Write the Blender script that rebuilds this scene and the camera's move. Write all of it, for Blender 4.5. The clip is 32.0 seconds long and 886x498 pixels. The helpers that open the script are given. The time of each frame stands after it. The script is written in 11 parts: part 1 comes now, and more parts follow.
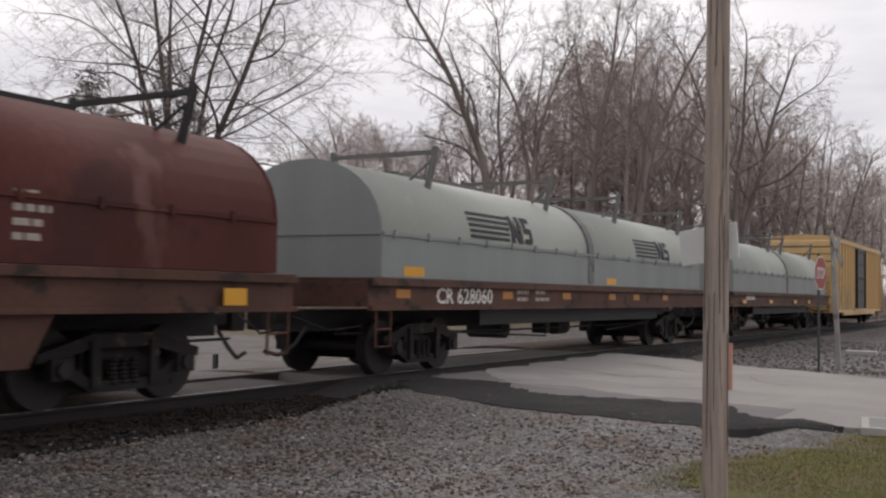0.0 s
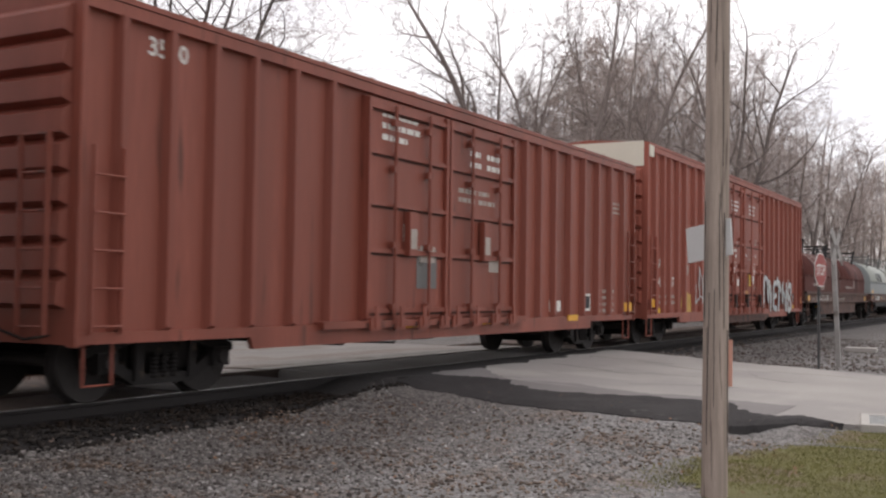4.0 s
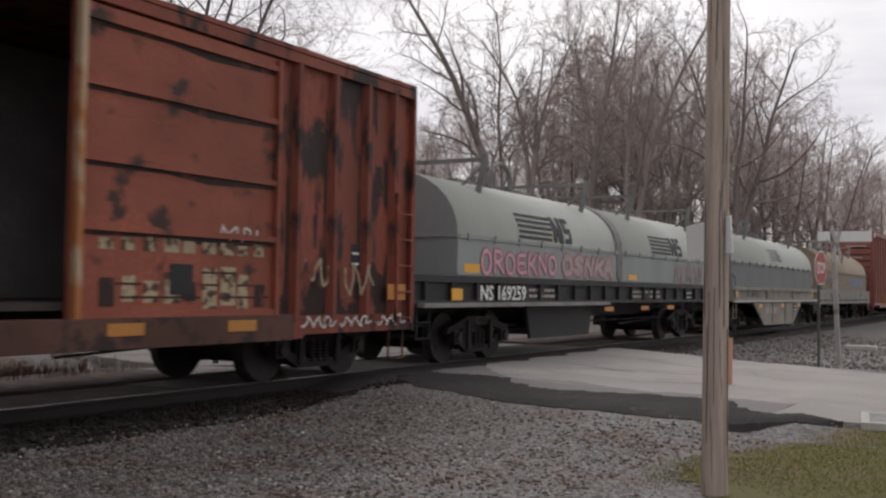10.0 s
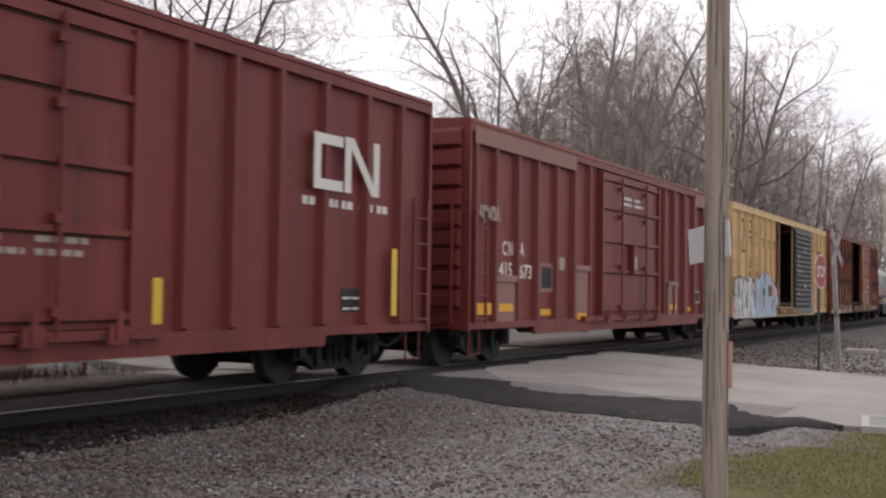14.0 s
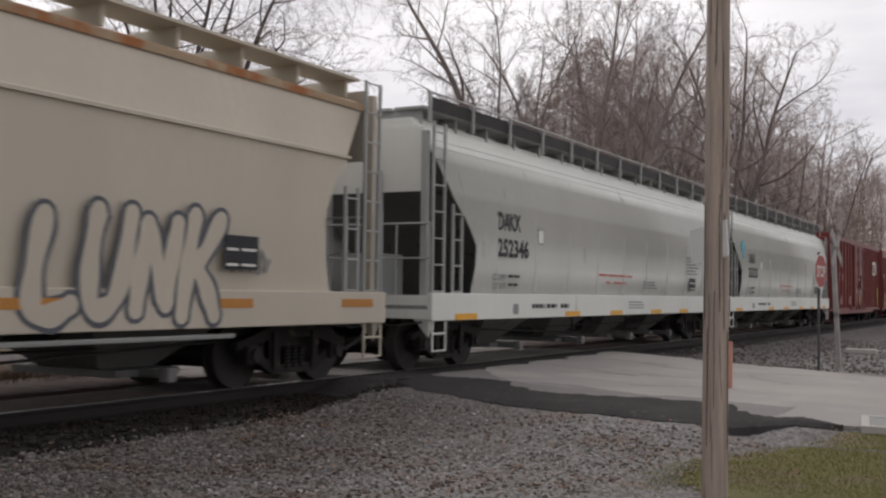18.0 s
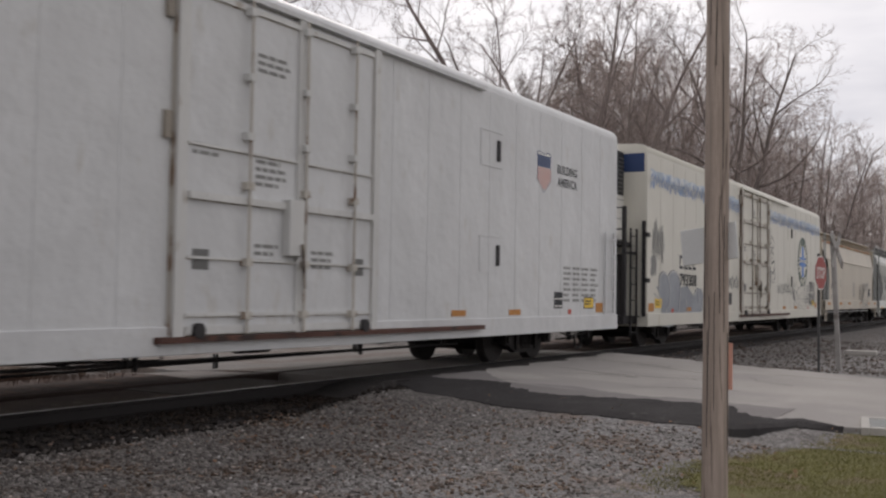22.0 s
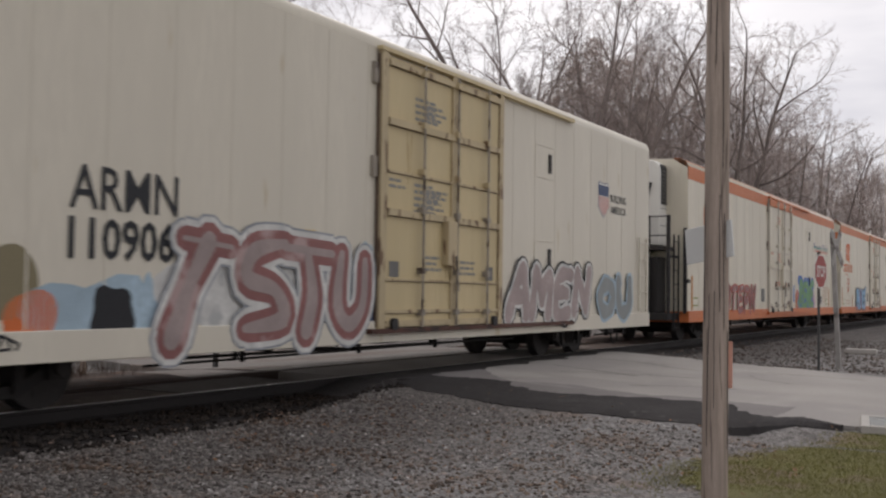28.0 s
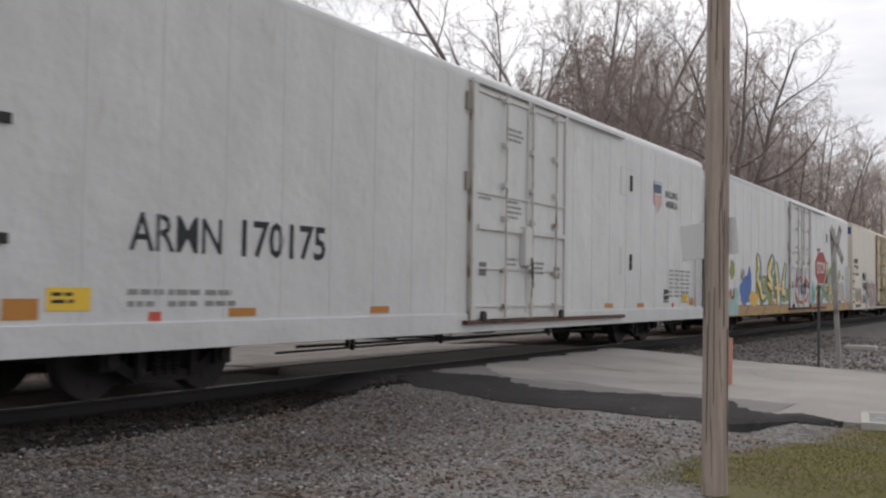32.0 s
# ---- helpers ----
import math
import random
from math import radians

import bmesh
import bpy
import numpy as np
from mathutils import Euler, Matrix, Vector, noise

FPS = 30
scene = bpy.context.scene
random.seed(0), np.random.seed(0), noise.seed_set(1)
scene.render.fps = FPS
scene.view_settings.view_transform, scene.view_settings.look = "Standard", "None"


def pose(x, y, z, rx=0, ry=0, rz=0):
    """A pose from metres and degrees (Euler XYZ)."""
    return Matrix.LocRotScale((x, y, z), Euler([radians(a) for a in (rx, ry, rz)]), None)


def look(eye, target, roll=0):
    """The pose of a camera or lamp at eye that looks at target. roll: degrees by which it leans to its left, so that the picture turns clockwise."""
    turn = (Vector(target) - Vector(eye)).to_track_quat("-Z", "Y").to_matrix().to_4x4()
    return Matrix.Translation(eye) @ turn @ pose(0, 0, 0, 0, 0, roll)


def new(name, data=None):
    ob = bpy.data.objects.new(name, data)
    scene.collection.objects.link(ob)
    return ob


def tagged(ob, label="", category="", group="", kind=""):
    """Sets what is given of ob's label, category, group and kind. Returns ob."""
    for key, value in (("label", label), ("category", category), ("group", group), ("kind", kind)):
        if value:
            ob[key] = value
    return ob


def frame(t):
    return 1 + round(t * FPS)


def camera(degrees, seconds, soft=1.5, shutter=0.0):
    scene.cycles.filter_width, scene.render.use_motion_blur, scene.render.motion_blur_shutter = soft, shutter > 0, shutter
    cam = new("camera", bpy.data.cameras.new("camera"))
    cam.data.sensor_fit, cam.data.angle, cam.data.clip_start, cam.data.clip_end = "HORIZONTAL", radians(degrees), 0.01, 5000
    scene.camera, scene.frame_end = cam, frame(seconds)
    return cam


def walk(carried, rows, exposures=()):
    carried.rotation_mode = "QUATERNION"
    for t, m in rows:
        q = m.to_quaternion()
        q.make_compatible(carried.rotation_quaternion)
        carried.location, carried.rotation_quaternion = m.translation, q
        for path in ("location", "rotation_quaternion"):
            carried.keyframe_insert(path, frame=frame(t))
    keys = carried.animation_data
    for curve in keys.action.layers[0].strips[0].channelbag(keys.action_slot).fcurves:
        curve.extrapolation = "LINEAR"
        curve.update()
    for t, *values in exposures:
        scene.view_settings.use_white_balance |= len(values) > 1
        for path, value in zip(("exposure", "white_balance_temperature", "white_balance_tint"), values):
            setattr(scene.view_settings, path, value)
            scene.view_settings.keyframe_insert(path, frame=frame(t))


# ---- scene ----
# ---- the camera: on a stand beside the track, with small tremors ----
EYE = (0.0, -9.775, 1.26)
HEAD, TILT, ROLL, FOCAL = 60.463, 2.378, 0.824, 1864.0


def aim(nod):
    """The camera's pose, tipped up by a small nod (in thousandths of 1.864 rad)."""
    up = radians(TILT) + nod / FOCAL
    way = Vector((math.sin(radians(HEAD)) * math.cos(up), math.cos(radians(HEAD)) * math.cos(up), math.sin(up)))
    return look(EYE, Vector(EYE) + way, ROLL)


cam = camera(45.62, 32.0, soft=2.3, shutter=0.15)
walk(cam, [(t, aim(n)) for t, n in (
    (0.0, 3.4), (2.0, 3.4), (2.5, 1.9), (3.0, 0.4), (3.5, -2.7), (5.5, 0.4), (6.5, 0.4), (7.0, -1.2), (8.0, -1.2), (8.5, 0.4), (9.0, 1.9),
    (9.5, -11.9), (10.0, -5.7), (10.5, -2.7), (11.0, 0.4), (11.5, -5.7), (12.0, -5.7), (12.5, -2.7), (13.0, 0.4), (14.0, 0.4), (14.5, -2.7),
    (16.5, 0.4), (17.0, -1.2), (17.5, -2.7), (18.0, 0.4), (20.0, 0.4), (20.5, 3.4), (21.5, 3.4), (22.5, 1.9), (23.0, 0.4), (24.5, 0.4),
    (25.0, 1.9), (25.5, 1.9), (27.5, 0.4), (28.0, 0.4), (28.5, -4.2), (29.0, -5.7), (29.5, -7.3), (30.0, -5.7), (30.5, -4.2), (31.5, -4.2), (32.0, -5.7))],
    exposures=[(t, e, 6600 if t < 29 else 6480, 15.5 if t < 29 else 13) for t, e in ((0.0, 0.07), (1.0, 0.12), (2.0, 0.30), (3.0, 0.52), (3.5, 0.57), (5.5, 0.60), (6.3, 0.52), (7.0, 0.29), (8.0, 0.12), (9.0, 0.16), (11.0, 0.11), (12.0, 0.14), (13.0, 0.2), (14.0, 0.44), (14.8, 0.48), (16.5, 0.18), (17.5, 0.06), (20.0, 0.08), (22.0, 0.06), (23.0, 0.15), (25.0, 0.17), (28.0, 0.09), (29.0, 0.08), (30.0, 0.05), (31.0, 0.13), (32.0, 0.23))])

# ---- overcast daylight ----
world = bpy.data.worlds.new("overcast")
scene.world = world
world.use_nodes = True
wn, wl = world.node_tree.nodes, world.node_tree.links
wn.clear()
w_out, w_bg = wn.new("ShaderNodeOutputWorld"), wn.new("ShaderNodeBackground")
w_sky = wn.new("ShaderNodeTexSky")
w_sky.sky_type, w_sky.sun_disc = "NISHITA", False
w_sky.sun_elevation, w_sky.sun_rotation = radians(38), radians(60)
w_co, w_map, w_noise, w_ramp, w_mix = (wn.new("ShaderNode" + k) for k in ("TexCoord", "Mapping", "TexNoise", "ValToRGB", "Mix"))
w_mix.data_type = "RGBA"
w_map.inputs["Scale"].default_value = (1.6, 1.6, 7.0)
w_noise.inputs["Scale"].default_value, w_noise.inputs["Detail"].default_value = 1.7, 5.0
w_ramp.color_ramp.elements[0].position, w_ramp.color_ramp.elements[0].color = 0.33, (6.4, 6.5, 6.8, 1)
w_ramp.color_ramp.elements[1].position, w_ramp.color_ramp.elements[1].color = 0.62, (9.7, 9.7, 9.6, 1)
w_mix.inputs["Factor"].default_value = 0.93
# the clouds glow most towards the hidden sun
w_dot, w_span, w_glow = wn.new("ShaderNodeVectorMath"), wn.new("ShaderNodeMapRange"), wn.new("ShaderNodeVectorMath")
w_dot.operation, w_glow.operation = "DOT_PRODUCT", "SCALE"
w_dot.inputs[1].default_value = (0.68, 0.39, 0.62)
w_span.inputs["From Min"].default_value, w_span.inputs["To Min"].default_value, w_span.inputs["To Max"].default_value = -0.6, 0.78, 1.06
w_bg.inputs["Strength"].default_value = 0.1
for a, b in ((w_co.outputs["Generated"], w_map.inputs["Vector"]), (w_map.outputs[0], w_noise.inputs["Vector"]), (w_noise.outputs["Fac"], w_ramp.inputs["Fac"]),
             (w_sky.outputs[0], w_mix.inputs[6]), (w_ramp.outputs[0], w_mix.inputs[7]), (w_co.outputs["Generated"], w_dot.inputs[0]), (w_dot.outputs["Value"], w_span.inputs["Value"]),
             (w_mix.outputs[2], w_glow.inputs[0]), (w_span.outputs[0], w_glow.inputs["Scale"]), (w_glow.outputs[0], w_bg.inputs["Color"]), (w_bg.outputs[0], w_out.inputs["Surface"])):
    wl.new(a, b)
sun = new("sun", bpy.data.lights.new("sun", "SUN"))
sun.data.energy, sun.data.angle, sun.data.color = 0.8, radians(25), (1.0, 0.96, 0.9)
sun.matrix_world = look((88, 39, 62), (20, 0, 0))

# ---- materials ----
MATS = {}


def material(key, colour, rough=0.6, metal=0.0, var=0.25, big=0.7, small=14.0, stretch=(1, 1, 1), spots=None, spot_at=0.62, spot_scale=3.0, bump=0.25, bump_scale=60.0,
             second=None, second_at=0.6, second_scale=0.8, random_tint=0.0, spec=0.3, depth=0.02):
    """A painted, rusted, stained or natural surface: tone at two scales, stains of their own colour, fine relief."""
    if key in MATS:
        return MATS[key]
    m = bpy.data.materials.new(key)
    m.use_nodes = True
    MATS[key] = m
    n, k = m.node_tree.nodes, m.node_tree.links
    p = n["Principled BSDF"]
    p.inputs["Roughness"].default_value, p.inputs["Metallic"].default_value = rough, metal
    p.inputs["Specular IOR Level"].default_value = spec
    co, mp = n.new("ShaderNodeTexCoord"), n.new("ShaderNodeMapping")
    mp.inputs["Scale"].default_value = stretch
    k.new(co.outputs["Object"], mp.inputs["Vector"])

    def cloud(scale, detail, vec=True):
        t = n.new("ShaderNodeTexNoise")
        t.inputs["Scale"].default_value, t.inputs["Detail"].default_value = scale, detail
        k.new((mp if vec else co).outputs[0 if vec else "Object"], t.inputs["Vector"])
        return t.outputs["Fac"]

    def ramp(fac, lo, hi):
        r = n.new("ShaderNodeMapRange")
        r.inputs["From Min"].default_value, r.inputs["From Max"].default_value = lo, hi
        k.new(fac, r.inputs["Value"])
        return r.outputs[0]

    def blend(fac, a, b):
        x = n.new("ShaderNodeMix")
        x.data_type = "RGBA"
        for s, v in ((x.inputs[0], fac), (x.inputs[6], a), (x.inputs[7], b)):
            if isinstance(v, tuple):
                s.default_value = (*v, 1)
            elif isinstance(v, float):
                s.default_value = v
            else:
                k.new(v, s)
        return x.outputs[2]

    dark, light = tuple(c * (1 - var) for c in colour), tuple(min(1, c * (1 + var * 0.7)) for c in colour)
    out = blend(ramp(cloud(big, 6), 0.35, 0.65), dark, light)
    out = blend(ramp(cloud(small, 4), 0.3, 0.75), out, tuple(c * (1 - var * 0.5) for c in colour)) if var > 0.02 else out
    if second:
        out = blend(ramp(cloud(second_scale, 7, False), second_at, second_at + 0.06), out, second)
    if spots:
        out = blend(ramp(cloud(spot_scale, 9), spot_at, spot_at + 0.08), out, spots)
    if random_tint:
        oi, hs, mr = n.new("ShaderNodeObjectInfo"), n.new("ShaderNodeHueSaturation"), n.new("ShaderNodeMapRange")
        mr.inputs["To Min"].default_value, mr.inputs["To Max"].default_value = 1 - random_tint, 1 + random_tint
        k.new(oi.outputs["Random"], mr.inputs["Value"])
        k.new(mr.outputs[0], hs.inputs["Value"])
        k.new(out, hs.inputs["Color"])
        out = hs.outputs[0]
    k.new(out, p.inputs["Base Color"])
    if bump:
        b = n.new("ShaderNodeBump")
        b.inputs["Strength"].default_value, b.inputs["Distance"].default_value = bump, depth
        k.new(cloud(bump_scale, 5, False), b.inputs["Height"])
        k.new(b.outputs[0], p.inputs["Normal"])
    return m


STREAK = (2.2, 2.2, 0.16)
M_RED = material("red_brown_paint", (0.24, 0.086, 0.066), 0.5, var=0.26, stretch=STREAK, spots=(0.13, 0.045, 0.034), spot_at=0.64, bump=0.1)
M_BRICK = material("brick_red_paint", (0.315, 0.095, 0.066), 0.55, var=0.24, stretch=STREAK, spots=(0.15, 0.05, 0.038), spot_at=0.64, bump=0.1)
M_OXIDE = material("oxide_red_paint", (0.255, 0.074, 0.05), 0.5, var=0.28, stretch=STREAK, spots=(0.12, 0.042, 0.03), spot_at=0.63, bump=0.1)
M_RUSTY = material("rusty_red_paint", (0.225, 0.06, 0.038), 0.6, var=0.4, stretch=(1.4, 1.4, 0.5), spots=(0.028, 0.017, 0.015), spot_at=0.53, spot_scale=2.2, bump=0.2)
M_RUSTDOOR = material("rusty_orange_red_door", (0.285, 0.083, 0.05), 0.6, var=0.4, stretch=(0.9, 1.4, 1.2), spots=(0.05, 0.026, 0.021), spot_at=0.57, spot_scale=1.8, bump=0.2)
M_RUSTLOW = material("flaking_rust_over_black", (0.034, 0.021, 0.018), 0.7, var=0.4, stretch=(1.2, 1.2, 0.7), spots=(0.19, 0.055, 0.034), spot_at=0.56, spot_scale=2.4, second=(0.26, 0.19, 0.125), second_at=0.68, second_scale=4.0, bump=0.3)
# red-brown lines below door rails: grime, with the rails' shade painted in
M_REDLINE = material("red_brown_grime_and_shade", (0.085, 0.035, 0.027), 0.75, var=0.4, big=2.0)
M_SILLRUST = material("rust_bleeding_sill", (0.21, 0.105, 0.06), 0.7, var=0.35, spots=(0.07, 0.04, 0.03), spot_at=0.55, spot_scale=2.5)
M_MAROON = material("maroon_paint", (0.19, 0.04, 0.035), 0.5, var=0.27, stretch=STREAK, spots=(0.085, 0.026, 0.022), spot_at=0.63, bump=0.1)
M_FADED = material("faded_pink_patch_paint", (0.27, 0.15, 0.125), 0.6, var=0.15, stretch=STREAK, bump=0.1)
M_YELLOW = material("yellow_car_paint", (0.63, 0.425, 0.2), 0.5, var=0.16, stretch=STREAK, spots=(0.3, 0.16, 0.06), spot_at=0.72, bump=0.1)
M_BLACKDOOR = material("black_door_paint", (0.016, 0.018, 0.021), 0.5, var=0.3, stretch=STREAK, spots=(0.06, 0.06, 0.065), spot_at=0.7)
M_WHITE = material("white_reefer_paint", (0.592, 0.599, 0.602), 0.4, var=0.08, big=1.3, stretch=(1.3, 1.3, 0.5), spots=(0.53, 0.525, 0.51), spot_at=0.62, bump=1.0, bump_scale=1.1, depth=0.07)
M_CREAM = material("cream_reefer_paint", (0.645, 0.6, 0.495), 0.45, var=0.11, big=1.1, stretch=(1.3, 1.3, 0.22), spots=(0.5, 0.42, 0.29), spot_at=0.64, bump=0.06)
M_BUFF = material("buff_stained_white_paint", (0.63, 0.59, 0.5), 0.45, var=0.08, stretch=(1.3, 1.3, 0.22), spots=(0.45, 0.36, 0.2), spot_at=0.66, bump=0.06)
M_TANDOOR = material("yellowed_door_paint", (0.56, 0.46, 0.27), 0.5, var=0.12, stretch=STREAK, spots=(0.32, 0.2, 0.08), spot_at=0.66, bump=0.06)
M_BONE = material("bone_white_paint", (0.62, 0.6, 0.53), 0.45, var=0.07, stretch=(1.3, 1.3, 0.22), spots=(0.46, 0.4, 0.3), spot_at=0.67, bump=0.06)
M_ORANGE = material("orange_band_paint", (0.55, 0.16, 0.052), 0.5, var=0.12, stretch=STREAK, spots=(0.33, 0.12, 0.05), spot_at=0.68)
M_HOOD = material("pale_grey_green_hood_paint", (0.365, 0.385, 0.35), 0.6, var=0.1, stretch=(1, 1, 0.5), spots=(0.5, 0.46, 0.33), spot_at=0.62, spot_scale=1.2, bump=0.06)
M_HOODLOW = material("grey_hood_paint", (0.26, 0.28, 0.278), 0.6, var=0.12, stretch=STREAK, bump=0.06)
# grey hood with the shade of its upright side put into the colour
M_HOODSHADE = material("shaded_grey_hood_side", (0.155, 0.165, 0.17), 0.65, var=0.15, stretch=STREAK, bump=0.06)
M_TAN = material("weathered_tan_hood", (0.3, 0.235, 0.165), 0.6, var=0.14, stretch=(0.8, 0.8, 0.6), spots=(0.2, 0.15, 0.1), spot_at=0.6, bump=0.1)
M_REDHOOD = material("rusty_red_hood", (0.108, 0.04, 0.034), 0.8, var=0.3, stretch=(1, 1, 0.5), spots=(0.15, 0.075, 0.066), spot_at=0.62, spot_scale=1.3, bump=0.15, second=(0.07, 0.031, 0.029), second_at=0.55, second_scale=0.7, spec=0.12)
M_SILLRED = material("weathered_brown_sill", (0.105, 0.05, 0.037), 0.7, var=0.4, spots=(0.035, 0.023, 0.02), spot_at=0.55, spot_scale=2.5)
M_SILLBLACK = material("black_sill_paint", (0.026, 0.026, 0.028), 0.6, var=0.3, spots=(0.06, 0.05, 0.042), spot_at=0.66)
M_SILLCREAM = material("grimy_cream_sill", (0.265, 0.245, 0.208), 0.7, var=0.25, stretch=STREAK, spots=(0.12, 0.075, 0.05), spot_at=0.6, second=(0.2, 0.185, 0.16), second_at=0.54, second_scale=0.9)
M_SILLGREY = material("grimy_grey_sill", (0.215, 0.21, 0.195), 0.6, var=0.25, stretch=STREAK, spots=(0.12, 0.1, 0.08), spot_at=0.62)
M_HOPPER = material("pale_grey_hopper_paint", (0.66, 0.67, 0.63), 0.42, var=0.07, stretch=(1, 1, 0.25), spots=(0.4, 0.4, 0.36), spot_at=0.68, bump=0.05)
M_HOPBEIGE = material("beige_hopper_paint", (0.52, 0.47, 0.39), 0.5, var=0.09, stretch=(1, 1, 0.3), spots=(0.33, 0.19, 0.09), spot_at=0.72, bump=0.06)
M_RUSTSEAM = material("rusty_seam_paint", (0.45, 0.33, 0.22), 0.6, var=0.2, spots=(0.36, 0.14, 0.05), spot_at=0.47, spot_scale=1.4)
M_DARKGREY = material("shaded_grey_steel", (0.16, 0.16, 0.155), 0.6, var=0.2, spots=(0.08, 0.07, 0.06), spot_at=0.6)
M_GREYSTEEL = material("grey_steel", (0.36, 0.37, 0.36), 0.45, var=0.15)
M_BLACK = material("grimy_black_steel", (0.033, 0.031, 0.032), 0.65, var=0.3, spots=(0.05, 0.038, 0.03), spot_at=0.62)
M_TRUCK = material("grimy_truck_casting", (0.02, 0.0175, 0.017), 0.75, var=0.35, spots=(0.07, 0.05, 0.038), spot_at=0.6, spot_scale=6)
M_WHEEL = material("rusty_wheel_steel", (0.032, 0.028, 0.027), 0.7, metal=0.0, var=0.3)
M_TREAD = material("worn_bright_steel", (0.35, 0.34, 0.33), 0.3, metal=0.9, var=0.15)
M_INSIDE = material("dark_plywood_interior", (0.25, 0.24, 0.24), 0.8, var=0.3)
M_OLDFLOOR = material("dirty_dark_car_floor", (0.06, 0.05, 0.045), 0.85, var=0.4)
M_LETTER = material("white_lettering_paint", (0.72, 0.71, 0.67), 0.6, var=0.1, small=20)
M_LETTERDIM = material("faded_white_stencil_paint", (0.42, 0.37, 0.33), 0.7, var=0.2, small=25)
M_LETTERBLACK = material("black_lettering_paint", (0.025, 0.027, 0.032), 0.6, var=0.2)
M_LETTERGREY = material("grey_stencil_paint", (0.27, 0.27, 0.26), 0.7, var=0.2)
M_LETTERORANGE = material("orange_lettering_paint", (0.6, 0.15, 0.045), 0.55, var=0.1)
M_LETTERBLUE = material("blue_lettering_paint", (0.07, 0.19, 0.3), 0.55, var=0.2)
M_LETTERRED = material("red_lettering_paint", (0.52, 0.1, 0.07), 0.6, var=0.15)
M_REFLECT = material("amber_reflective_tape", (0.72, 0.36, 0.03), 0.4, var=0.1, bump=0)
M_REFLECTDULL = material("dulled_orange_tape", (0.46, 0.2, 0.045), 0.5, var=0.15, bump=0)
M_LABELY = material("yellow_placard", (0.78, 0.52, 0.06), 0.45, var=0.08, bump=0)
M_NAVY = material("navy_panel_paint", (0.03, 0.055, 0.14), 0.45, var=0.12)
M_GREEN = material("dark_green_emblem_paint", (0.035, 0.075, 0.05), 0.5, var=0.12)
M_BLUE = material("blue_emblem_paint", (0.07, 0.2, 0.55), 0.5, var=0.12)
M_CREAMY = material("emblem_cream_paint", (0.68, 0.65, 0.55), 0.5, var=0.06)
M_G_BLUE = material("spray_light_blue", (0.37, 0.49, 0.58), 0.5, var=0.25, big=1.6)
M_G_BLUE2 = material("spray_mid_blue", (0.17, 0.27, 0.5), 0.5, var=0.3, big=1.6)
M_G_ROYAL = material("spray_royal_blue", (0.04, 0.13, 0.42), 0.5, var=0.2)
M_G_TEAL = material("spray_teal", (0.03, 0.33, 0.44), 0.5, var=0.15)
M_G_GREEN = material("spray_olive_green", (0.24, 0.26, 0.055), 0.5, var=0.15)
M_G_LEAF = material("spray_leaf_green", (0.12, 0.3, 0.13), 0.5, var=0.3, big=2.0)
M_G_YELLOW = material("spray_pale_yellow", (0.75, 0.6, 0.22), 0.5, var=0.15, second=(0.75, 0.66, 0.38), second_scale=2.5, second_at=0.5)
M_G_GOLD = material("spray_orange_yellow", (0.72, 0.42, 0.07), 0.5, var=0.15)
M_G_PINK = material("spray_pink", (0.55, 0.33, 0.42), 0.5, var=0.15)
M_G_MAUVE = material("spray_red_mauve", (0.27, 0.115, 0.11), 0.5, var=0.25, big=2.0, second=(0.42, 0.3, 0.29), second_scale=1.3, second_at=0.55)
M_G_LILAC = material("spray_grey_lilac", (0.36, 0.29, 0.28), 0.5, var=0.25, big=2.0)
M_G_PURPLE = material("spray_purple", (0.2, 0.12, 0.36), 0.5, var=0.2)
M_G_SILVER = material("spray_silver", (0.45, 0.47, 0.46), 0.4, metal=0.1, var=0.3, big=3.0, spots=(0.24, 0.13, 0.1), spot_at=0.57, spot_scale=5.0)
M_G_WHITE = material("spray_white", (0.62, 0.62, 0.6), 0.5, var=0.25, big=3.0, second=(0.42, 0.43, 0.43), second_at=0.58, second_scale=2.5)
M_G_BLACK = material("spray_black", (0.015, 0.016, 0.02), 0.5, var=0.2)
M_G_GREY = material("spray_grey_haze", (0.3, 0.32, 0.35), 0.5, var=0.25, big=1.5)
M_G_RED = material("spray_red_line", (0.36, 0.13, 0.14), 0.5, var=0.2)
M_G_OCHRE = material("spray_ochre_block", (0.55, 0.35, 0.1), 0.5, var=0.18, big=2.0)
M_G_WOOD = material("spray_wood_brown", (0.43, 0.26, 0.095), 0.5, var=0.3, big=1.2, stretch=(0.25, 1, 4), spots=(0.2, 0.1, 0.04), spot_at=0.68, spot_scale=2.0)
M_G_OLIVE = material("spray_dull_olive", (0.22, 0.19, 0.115), 0.5, var=0.1)
M_G_RUST = material("peeling_cream_paint", (0.42, 0.34, 0.22), 0.6, var=0.25, spots=(0.08, 0.038, 0.026), spot_at=0.48, spot_scale=8.0)
M_G_NAVYGREY = material("spray_navy_grey", (0.1, 0.105, 0.125), 0.5, var=0.25)
M_SOOT = material("black_rust_and_soot", (0.04, 0.026, 0.022), 0.7, var=0.4, spots=(0.12, 0.04, 0.028), spot_at=0.55, spot_scale=5)
M_WORNSIGN = material("weathered_grey_sign_board", (0.34, 0.325, 0.31), 0.7, var=0.25, big=2, spots=(0.16, 0.14, 0.13), spot_at=0.55)
M_FAINT = material("sooty_faded_stripe", (0.2, 0.12, 0.1), 0.6, var=0.3)
